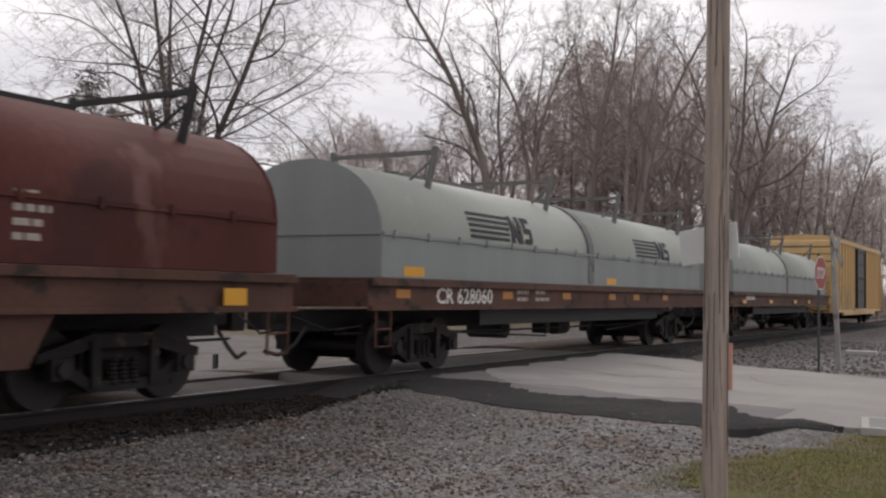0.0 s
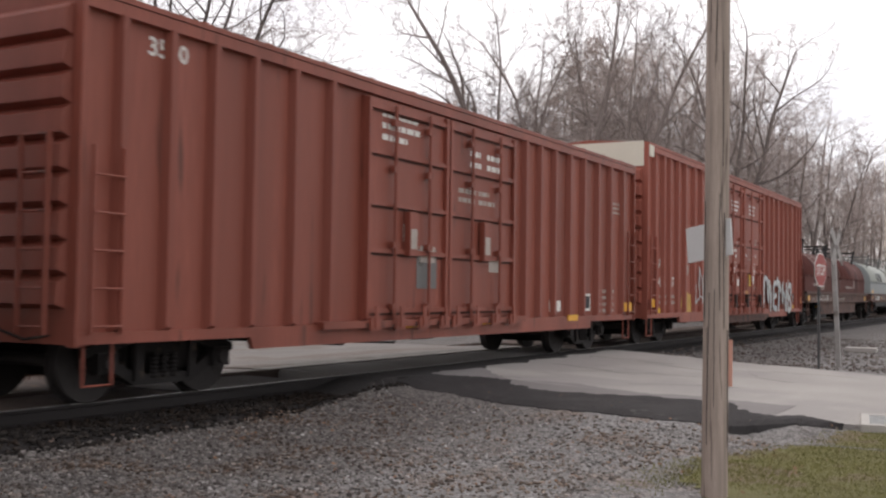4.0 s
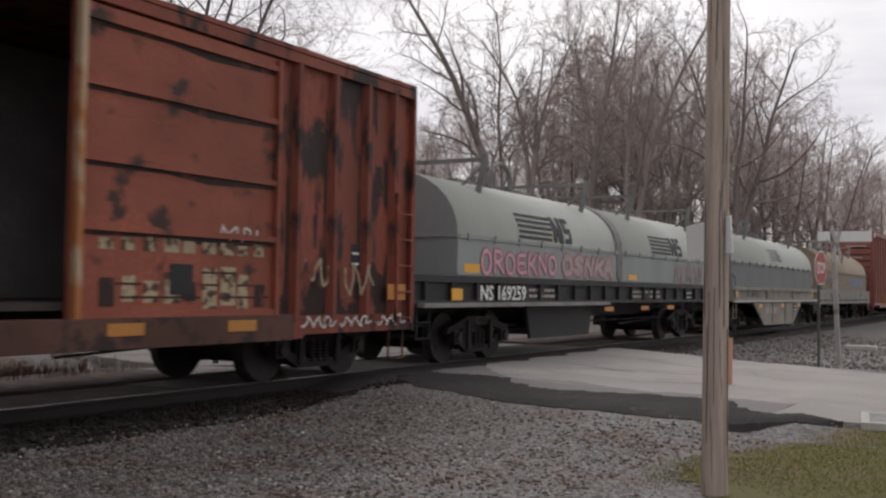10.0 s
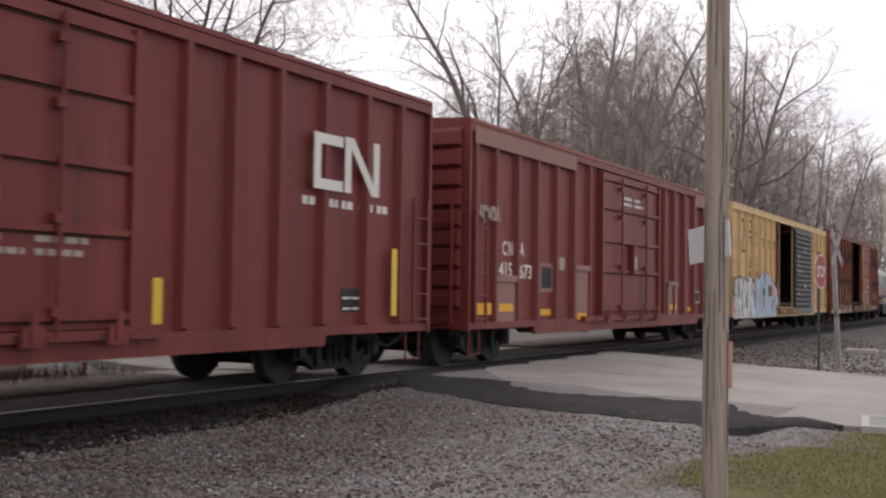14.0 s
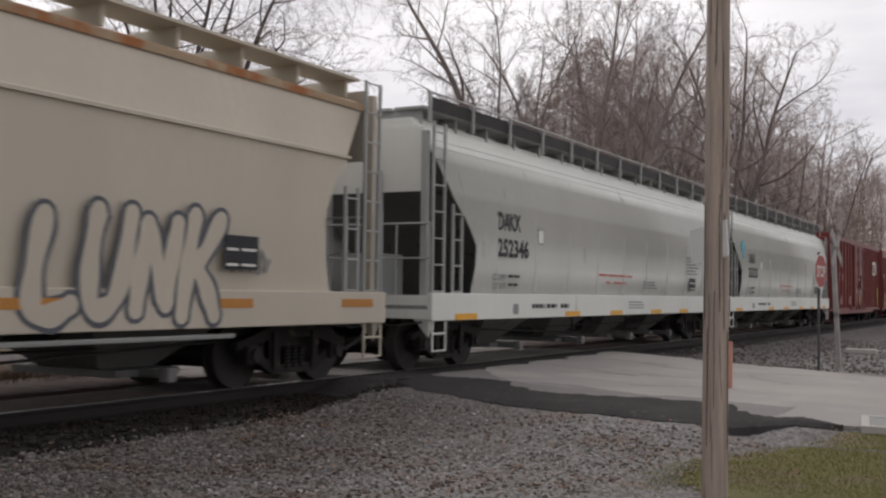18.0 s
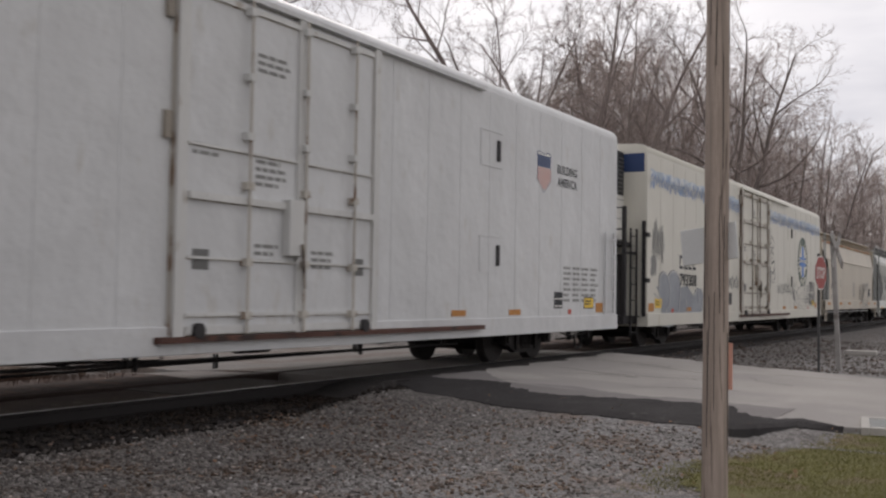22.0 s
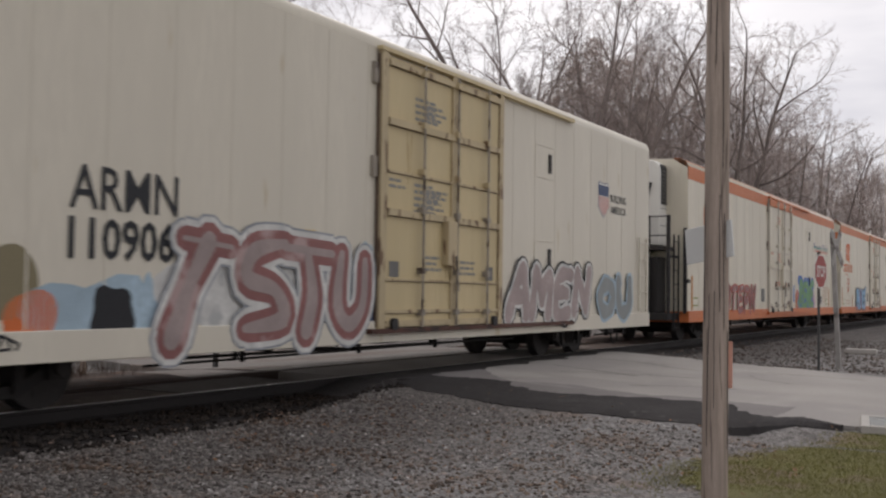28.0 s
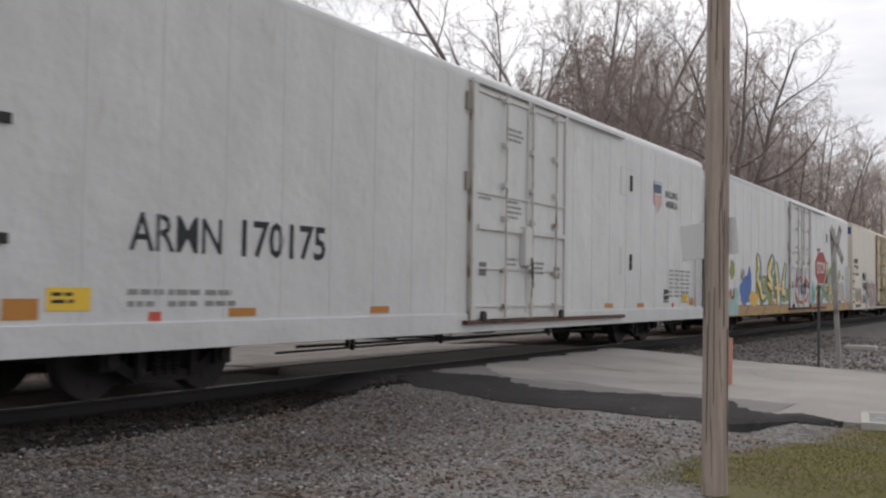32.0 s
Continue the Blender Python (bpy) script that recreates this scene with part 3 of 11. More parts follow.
def sheet(name, xs, ys, zf, mat, parent=None):
    m = Mesh()
    nx, ny = len(xs), len(ys)
    m.v = [(x, y, zf(x, y)) for x in xs for y in ys]
    m.f = [(i * ny + j, (i + 1) * ny + j, (i + 1) * ny + j + 1, i * ny + j + 1) for i in range(nx - 1) for j in range(ny - 1)]
    me = bpy.data.meshes.new(name)
    me.from_pydata(m.v, [], m.f)
    me.materials.append(mat)
    me.polygons.foreach_set("use_smooth", [True] * len(me.polygons))
    ob = new(name, me)
    ob.parent = parent
    return ob


def ground_material():
    m = bpy.data.materials.new("gravel_and_dead_grass")
    m.use_nodes = True
    n, k = m.node_tree.nodes, m.node_tree.links
    p = n["Principled BSDF"]
    p.inputs["Roughness"].default_value = 0.95
    co = n.new("ShaderNodeTexCoord")

    def tex(kind, scale, detail=None):
        t = n.new(kind)
        t.inputs["Scale"].default_value = scale
        if detail:
            t.inputs["Detail"].default_value = detail
        k.new(co.outputs["Object"], t.inputs["Vector"])
        return t

    def mix(fac, a, b):
        x = n.new("ShaderNodeMix")
        x.data_type = "RGBA"
        for s, v in ((x.inputs[0], fac), (x.inputs[6], a), (x.inputs[7], b)):
            if isinstance(v, tuple):
                s.default_value = (*v, 1)
            else:
                k.new(v, s)
        return x.outputs[2]

    def span(v, lo, hi):
        r = n.new("ShaderNodeMapRange")
        r.inputs["From Min"].default_value, r.inputs["From Max"].default_value = lo, hi
        k.new(v, r.inputs["Value"])
        return r.outputs[0]

    vor = tex("ShaderNodeTexVoronoi", 30)
    stone = n.new("ShaderNodeValToRGB")
    e = stone.color_ramp.elements
    e[0].color, e[1].color = (0.06, 0.054, 0.05, 1), (0.24, 0.226, 0.216, 1)
    sp = n.new("ShaderNodeSeparateColor")
    k.new(vor.outputs["Color"], sp.inputs[0])
    k.new(sp.outputs[0], stone.inputs[0])
    tones = []
    for lo, hi in (((0.1, 0.096, 0.093), (0.28, 0.272, 0.266)), ((0.055, 0.042, 0.036), (0.25, 0.2, 0.17)), ((0.03, 0.026, 0.024), (0.19, 0.172, 0.16))):
        tone = n.new("ShaderNodeValToRGB")
        tone.color_ramp.elements[0].color, tone.color_ramp.elements[1].color = (*lo, 1), (*hi, 1)
        k.new(sp.outputs[0], tone.inputs[0])
        tones.append(tone.outputs[0])
    gravel = mix(span(tex("ShaderNodeTexNoise", 0.7, 4).outputs["Fac"], 0.42, 0.62), stone.outputs[0], tones[0])
    gravel = mix(span(tex("ShaderNodeTexNoise", 1.6, 5).outputs["Fac"], 0.55, 0.7), gravel, tones[1])
    # the gravel takes a darker tone towards the track
    side, lane = n.new("ShaderNodeSeparateXYZ"), n.new("ShaderNodeMath")
    lane.operation = "MULTIPLY_ADD"
    lane.inputs[1].default_value = 2.6
    k.new(co.outputs["Object"], side.inputs[0])
    k.new(tex("ShaderNodeTexNoise", 0.5, 4).outputs["Fac"], lane.inputs[0])
    k.new(side.outputs["Y"], lane.inputs[2])
    gravel = mix(span(lane.outputs[0], -4.0, -1.9), gravel, tones[2])
    field = mix(span(tex("ShaderNodeTexNoise", 0.08, 5).outputs["Fac"], 0.4, 0.6), (0.14, 0.1, 0.07), (0.12, 0.12, 0.055))
    sx = n.new("ShaderNodeSeparateXYZ")
    k.new(co.outputs["Object"], sx.inputs[0])
    away = n.new("ShaderNodeMath")
    away.operation = "ABSOLUTE"
    k.new(sx.outputs["Y"], away.inputs[0])
    wob = n.new("ShaderNodeMath")
    wob.operation = "ADD"
    k.new(away.outputs[0], wob.inputs[0])
    k.new(tex("ShaderNodeTexNoise", 0.6, 3).outputs["Fac"], wob.inputs[1])
    k.new(mix(span(wob.outputs[0], 12.0, 13.0), gravel, field), p.inputs["Base Color"])
    b = n.new("ShaderNodeBump")
    b.inputs["Strength"].default_value, b.inputs["Distance"].default_value = 0.8, 0.03
    k.new(vor.outputs["Distance"], b.inputs["Height"])
    k.new(b.outputs[0], p.inputs["Normal"])
    return m


def axis(lo, hi, near, step):
    """Grid lines: fine within near, coarser out to the horizon."""
    a = list(np.arange(near[0], near[1] + 1e-6, step))
    d, x = step, near[1]
    while x < hi:
        d *= 1.5
        x += d
        a.append(min(x, hi))
    d, x = step, near[0]
    while x > lo:
        d *= 1.5
        x -= d
        a.insert(0, max(x, lo))
    return a


tagged(sheet("ground", axis(-2600, 2600, (-4, 40), 0.5), axis(-2600, 2600, (-11, 6), 0.15), ground_z, ground_material()), "grey crushed gravel by the track, dead grass beyond", "ground", kind="structure")


def road():
    """A worn street that crosses the track at grade, with a dark patch along its edge."""
    r = thing("road", "worn pale asphalt street crossing the railway track", "road", kind="structure")
    rnd = random.Random(4)

    def near_edge(y):
        """Where the dark patch meets the gravel."""
        return 12.35 + 0.8 * min(1, max(0, (-6.7 - y) / 0.5)) + 0.2 * max(0, y + 3.8) + 0.55 * max(0, y + 2.3)

    ys = [-1500, -400, -120, -60, -30, -20] + list(np.arange(-15, 15.01, 0.3)) + [20, 30, 60, 120, 400]
    e = []
    for y in ys:
        if abs(y) < 0.73 + 0.09 and abs(y) > 0.62:
            continue
        w = rnd.uniform(-0.08, 0.08)
        x0, x1 = 13.3 + w * 0.4, 22.9 - 0.25 * max(0, min(8, -3 - y)) + rnd.uniform(-0.1, 0.1)
        if -7.4 < y < -1.3:
            x0 = near_edge(y) + 0.62
        if y > 3:
            x0, x1 = 13.4 + 0.5 * min(30, y - 3) + w, 23.5 + 0.45 * min(30, y - 3)
        xs = [x0 - 0.02, x0] + list(np.linspace(x0 + 0.5, x1 - 0.5, 10)) + [x1, x1 + 0.02]
        e.append([(x, y, road_z(x, y) - (0.5 if i in (0, len(xs) - 1) else 0)) for i, x in enumerate(xs)])
    k = len(e[0])
    far = next(i for i, row in enumerate(e) if row[0][1] > 1.0)
    for name, rows, mat in (("road_surface", e[:far + 1], M_ASPHALT), ("far_road_surface", e[far:], M_FARROAD)):
        m = Mesh()
        m.v = [p for row in rows for p in row]
        m.f = [(i * k + j, i * k + j + 1, (i + 1) * k + j + 1, (i + 1) * k + j) for i in range(len(rows) - 1) for j in range(k - 1)]
        part(name, m, mat, r, smooth=False)
    # the old grey asphalt between the patch and the pale slabs, then the patch itself
    for name, lab, mat, lift, lo, step in (("asphalt_apron", "older grey asphalt beside the pale slabs", M_APRON, 0.006, -6.9, 0.09), ("asphalt_patch", "fresh dark asphalt patch along the edge", M_TAR, 0.012, -7.75, 0.06)):
        e, drift = [], 0.0
        for y in np.arange(lo, -1.25, step):
            drift = drift * 0.8 + rnd.uniform(-0.06, 0.06)
            x0 = near_edge(y) + (drift * 0.6 + rnd.uniform(-0.03, 0.03) if name == "asphalt_patch" else 0.5)
            if name == "asphalt_patch":
                x1 = 14.0 + 0.18 * math.sin(y * 2.3 + 0.6) + drift * 1.3 + rnd.uniform(-0.08, 0.08) + 0.55 * math.exp(-((y + 5.9) / 0.4) ** 2) - 0.75 * min(1, max(0, (-6.2 - y) / 0.9)) + 0.3 * math.exp(-((y + 2.4) / 0.5) ** 2)
            else:
                x1 = 14.85 + drift * 1.6 + 0.12 * math.sin(y * 3.1) + 0.9 * max(0, y + 2.6)
            w = max(0.06, x1 - x0) if y > -7.0 else max(0.03, 0.62 * (y + 7.75) / 0.75)
            z = road_z(0, y) + lift
            e.append([(x0 - 0.12, y, z - 0.2), (x0, y, z - 0.05), (x0 + min(0.25, w * 0.3), y, z - 0.012), (x0 + min(0.6, w * 0.6), y, z), (x0 + w, y, z), (x0 + w + 0.02, y, z - 0.03)])
        t = Mesh()
        t.v = [p for row in e for p in row]
        t.f = [(i * 6 + j, i * 6 + j + 1, (i + 1) * 6 + j + 1, (i + 1) * 6 + j) for i in range(len(e) - 1) for j in range(5)]
        part(name, t, mat, r, lab)
    # dark strip along the outer side of the near rail, over the edge of the asphalt: oil, with the train's shade
    # painted in
    e = []
    for x in np.arange(11.9, 23.2, 0.15):
        rise = min(1, max(0, (x - 11.9) / 1.1))
        z = -0.17 + 0.166 * rise
        out = 1.62 + 0.1 * math.sin(x * 3.3) + rnd.uniform(-0.06, 0.06) - 0.03 * (x - 12)
        e.append([(x, -0.8, z), (x, -0.8 - (out - 0.8) * 0.6, z + 0.002), (x, -out, z - 0.004), (x, -out - 0.06, z - 0.12 - 0.1 * (1 - rise))])
    t = Mesh()
    t.v = [p for row in e for p in row]
    t.f = [(i * 4 + j, i * 4 + j + 1, (i + 1) * 4 + j + 1, (i + 1) * 4 + j) for i in range(len(e) - 1) for j in range(3)]
    part("crossing_edge", t, material("oily_shaded_crossing_edge", (0.034, 0.03, 0.029), 0.9, var=0.35, big=2, small=26, spots=(0.07, 0.06, 0.054), spot_at=0.62, bump=0.7, bump_scale=30), r, "oily dark strip along the rail with the train's shade painted in")
    c = Mesh()
    for _ in range(9):
        x, y = rnd.uniform(14.5, 21.5), rnd.uniform(-7, -2.5)
        a = rnd.uniform(-0.5, 0.5)
        for _ in range(6):
            x2, y2 = x + 0.25 * math.sin(a), y + 0.3 * math.cos(a)
            c.add([(x, y, road_z(x, y) + 0.004), (x + 0.03, y, road_z(x, y) + 0.004), (x2 + 0.03, y2, road_z(x2, y2) + 0.004), (x2, y2, road_z(x2, y2) + 0.004)], [(0, 1, 2, 3)])
            x, y, a = x2, y2, a + rnd.uniform(-0.5, 0.5)
    part("crack", c, M_TAR, r, "thin dark cracks")


road()


def track():
    t = thing("railway_track", "rusty steel rails on dark wooden ties in ballast", "railway track", kind="structure")
    for y in (-0.7525, 0.7525):
        prof = [(y - 0.07, -0.18), (y + 0.07, -0.18), (y + 0.07, -0.165), (y + 0.012, -0.145), (y + 0.012, -0.045), (y + 0.036, -0.035), (y + 0.036, -0.004), (y - 0.036, -0.004),
                (y - 0.036, -0.035), (y - 0.012, -0.045), (y - 0.012, -0.145), (y - 0.07, -0.165)]
        rail = part("rail", Mesh().prism(prof, -480, 540), M_RAILDARK if y < 0 else M_RAIL, t)
        part("railhead", Mesh().box(-480, 540, y - 0.03, y + 0.03, -0.0035, 0.0), M_TREAD if y < 0 else M_RAIL, rail, "polished rail top" if y < 0 else "dull rail top")
    rnd = random.Random(7)
    me = Mesh().box(-0.11, 0.11, -1.3, 1.3, -0.36, -0.185).data("tie", M_TIE)
    far = Mesh()
    for i in range(-860, 960):
        x = i * 0.56
        if 12.4 < x < 23:
            continue
        if -12 < x < 70:
            o = new("tie", me)
            o.parent = t
            o.location = (x + rnd.uniform(-0.03, 0.03), rnd.uniform(-0.05, 0.05), rnd.uniform(-0.02, 0.01))
            o.rotation_euler = (0, 0, rnd.uniform(-0.02, 0.02))
        else:
            far.box(x - 0.11, x + 0.11, -1.3, 1.3, -0.36, -0.185)
    tagged(part("tie_run", far, M_TIE, t), kind="stuff")


track()


def ballast_bed():
    """Strips of packed ballast that cover the ties: dusty between the rails and beyond; the near shoulder is oily, with
    the train's shade put into its black.
    """
    oily = material("oily_shaded_ballast", (0.027, 0.023, 0.022), 0.95, var=0.4, big=3, small=30, bump=1.0, bump_scale=30)
    dusty = material("dusty_brown_ballast", (0.105, 0.083, 0.068), 0.95, var=0.4, big=3, small=30, bump=1.0, bump_scale=30)
    t = bpy.data.objects["railway_track"]
    soil = material("trodden_brown_dirt", (0.155, 0.12, 0.101), 0.95, var=0.35, big=1.5, small=20, second=(0.215, 0.172, 0.148), second_at=0.56, second_scale=1.6, bump=0.8, bump_scale=40)
    litter = material("brown_litter_and_cinders", (0.085, 0.06, 0.05), 0.95, var=0.35, big=2.0, small=24, second=(0.12, 0.075, 0.055), second_at=0.56, second_scale=3.0, bump=0.9, bump_scale=40)
    pale = material("pale_gravelly_apron", (0.185, 0.167, 0.155), 0.95, var=0.2, big=0.8, small=20, second=(0.15, 0.128, 0.113), second_at=0.56, second_scale=1.2, bump=0.8, bump_scale=60)
    for mat, prof, spans in ((oily, [(-2.0, -0.3), (-1.75, -0.21), (-0.84, -0.172), (-0.84, -0.3)], ((-60, 12.8), (23.1, 180))),
                             (soil, [(-0.66, -0.3), (-0.66, -0.06), (0.66, -0.05), (0.66, -0.3)], ((-60, 10.0), (23.1, 180))), (pale, [(-0.66, -0.3), (-0.66, -0.045), (0.66, -0.035), (0.66, -0.3)], ((10.0, 12.35),)),
                             (litter, [(0.84, -0.3), (0.84, 0.0), (1.3, 0.03), (2.2, 0.02), (3.2, -0.1), (3.2, -0.42)], ((-60, 11.4), (23.1, 180))), (pale, [(0.84, -0.3), (0.84, -0.025), (2.4, -0.06), (3.6, -0.16), (7.0, -0.3), (7.0, -0.42)], ((11.4, 13.25),))):
        for a, b in spans:
            part("ballast_strip", Mesh().prism(prof, a, b), mat, t, "packed dirt and ballast")


ballast_bed()


def stone_material(name, dark, light):
    """Each stone has a tone of its own between two colours, in patches that are browner or greyer."""
    m = bpy.data.materials.new(name)
    m.use_nodes = True
    n, k = m.node_tree.nodes, m.node_tree.links
    p = n["Principled BSDF"]
    p.inputs["Roughness"].default_value, p.inputs["Specular IOR Level"].default_value = 0.9, 0.2
    geo, co, noise, ramp, tint = (n.new("ShaderNode" + q) for q in ("NewGeometry", "TexCoord", "TexNoise", "ValToRGB", "Mix"))
    e = ramp.color_ramp.elements
    e[0].color, e[1].color = (*dark, 1), (*light, 1)
    mid = e.new(0.72)
    mid.color = (*[a * 0.55 + b * 0.45 for a, b in zip(dark, light)], 1)
    tint.data_type, tint.blend_type = "RGBA", "MULTIPLY"
    tint.inputs[7].default_value = (0.72, 0.58, 0.48, 1)
    noise.inputs["Scale"].default_value, noise.inputs["Detail"].default_value = 1.1, 5.0
    span = n.new("ShaderNodeMapRange")
    span.inputs["From Min"].default_value, span.inputs["From Max"].default_value = 0.45, 0.62
    k.new(geo.outputs["Random Per Island"], ramp.inputs[0])
    k.new(co.outputs["Object"], noise.inputs["Vector"])
    k.new(noise.outputs["Fac"], span.inputs["Value"])
    k.new(span.outputs[0], tint.inputs[0])
    k.new(ramp.outputs[0], tint.inputs[6])
    k.new(tint.outputs[2], p.inputs["Base Color"])
    return m


def bank():
    """A low bank of brown earth beyond the track."""
    rnd = random.Random(8)
    xs, ys = list(np.arange(-14, 19.3, 0.3)), list(np.arange(2.7, 15.0, 0.25))
    bump = {(i, j): rnd.uniform(-0.05, 0.05) for i in range(len(xs)) for j in range(len(ys))}

    def rise(x, y):
        i, j = round((x + 14) / 0.3), round((y - 2.7) / 0.25)
        edge = min(1, max(0, (y - 2.8) / 1.1)) * min(1, max(0, (14.6 - y) / 2)) * min(1, max(0, (11.6 + 0.3 * (y - 3) - x) / 0.9)) * min(1, max(0, (x + 13.7) / 2))
        return -0.41 + (0.5 + bump[i, j]) * edge
    soil = material("brown_leaf_litter_soil", (0.105, 0.074, 0.058), 0.95, var=0.35, big=1.2, small=12, second=(0.15, 0.12, 0.096), second_at=0.58, second_scale=2.0, spots=(0.1, 0.07, 0.05), spot_at=0.6, bump=0.8, bump_scale=40)
    tagged(sheet("earth_bank", xs, ys, rise, soil), "low bank of brown soil and leaf litter", "earth bank", kind="structure")


bank()


def bed_z(x, y):
    d = abs(y)
    return -0.18 if d < 1.7 else max(ground_z(x, y), -0.18 - 0.3 * (d - 1.7)) if d < 2.0 else ground_z(x, y)


def stones():
    """Loose crushed stone over the foreground and the ballast bank."""
    rnd = np.random.RandomState(3)
    base = []
    for s in range(6):
        bm = bmesh.new()
        bmesh.ops.create_icosphere(bm, subdivisions=1, radius=1)
        r = np.random.RandomState(s)
        v = np.array([tuple(q.co) for q in bm.verts])[:, :3] * r.uniform(0.62, 1.15, (len(bm.verts), 1)) * r.uniform(0.6, 1.1, (1, 3))
        f = [[q.index for q in p.verts] for p in bm.faces]
        bm.free()
        base.append((v, np.array(f)))
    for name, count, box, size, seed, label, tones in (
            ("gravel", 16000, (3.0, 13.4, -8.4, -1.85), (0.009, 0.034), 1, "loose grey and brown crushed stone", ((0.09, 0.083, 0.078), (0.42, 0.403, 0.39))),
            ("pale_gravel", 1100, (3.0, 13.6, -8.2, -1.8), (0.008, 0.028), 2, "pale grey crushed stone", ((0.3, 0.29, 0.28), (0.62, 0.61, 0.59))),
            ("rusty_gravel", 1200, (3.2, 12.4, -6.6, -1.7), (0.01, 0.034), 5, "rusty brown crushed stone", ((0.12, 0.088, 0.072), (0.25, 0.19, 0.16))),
            ("grimy_gravel", 30000, (3.0, 12.0, -6.2, -1.85), (0.01, 0.036), 6, "dark crushed stone, denser towards the rails", ((0.06, 0.053, 0.049), (0.27, 0.248, 0.235))),
            ("ballast", 2600, (3.0, 13.0, -1.95, -0.8), (0.02, 0.05), 9, "oily ballast stone beside the rail, darkened for the train's shade", ((0.014, 0.012, 0.011), (0.045, 0.037, 0.032))),
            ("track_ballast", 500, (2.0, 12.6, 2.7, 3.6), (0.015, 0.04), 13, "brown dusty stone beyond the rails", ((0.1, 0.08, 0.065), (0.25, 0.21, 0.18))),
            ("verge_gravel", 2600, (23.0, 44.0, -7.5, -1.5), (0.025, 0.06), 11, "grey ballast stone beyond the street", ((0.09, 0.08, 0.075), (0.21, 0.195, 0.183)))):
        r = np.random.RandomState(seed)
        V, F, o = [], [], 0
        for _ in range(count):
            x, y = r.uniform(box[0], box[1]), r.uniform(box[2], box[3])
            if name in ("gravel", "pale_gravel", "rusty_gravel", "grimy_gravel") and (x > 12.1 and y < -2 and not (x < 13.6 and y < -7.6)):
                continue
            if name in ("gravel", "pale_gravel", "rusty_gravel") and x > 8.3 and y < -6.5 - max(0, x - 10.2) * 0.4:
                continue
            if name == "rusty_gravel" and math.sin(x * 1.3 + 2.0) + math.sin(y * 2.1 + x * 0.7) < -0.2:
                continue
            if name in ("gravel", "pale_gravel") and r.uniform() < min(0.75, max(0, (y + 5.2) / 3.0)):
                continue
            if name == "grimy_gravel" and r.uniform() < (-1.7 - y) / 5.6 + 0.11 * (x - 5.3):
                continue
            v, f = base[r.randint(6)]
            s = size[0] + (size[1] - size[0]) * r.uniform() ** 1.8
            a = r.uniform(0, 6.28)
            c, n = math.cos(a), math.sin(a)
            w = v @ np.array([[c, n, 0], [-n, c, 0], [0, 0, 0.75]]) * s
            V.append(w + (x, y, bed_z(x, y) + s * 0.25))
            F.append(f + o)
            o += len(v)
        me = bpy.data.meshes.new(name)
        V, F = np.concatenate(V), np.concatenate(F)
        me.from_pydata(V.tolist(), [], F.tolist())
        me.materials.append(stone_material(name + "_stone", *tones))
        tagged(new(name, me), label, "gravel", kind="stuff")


stones()

# ---- trees, brush and grass ----


def spine(m, p, q, r0, r1):
    """An open three-sided twig."""
    d = (q - p).normalized()
    a = d.orthogonal().normalized()
    b = d.cross(a) * 0.87
    m.add([tuple(c + w * r) for c, r in ((p, r0), (q, r1)) for w in (a, b - a * 0.5, -b - a * 0.5)], [(0, 1, 4, 3), (1, 2, 5, 4), (2, 0, 3, 5)])


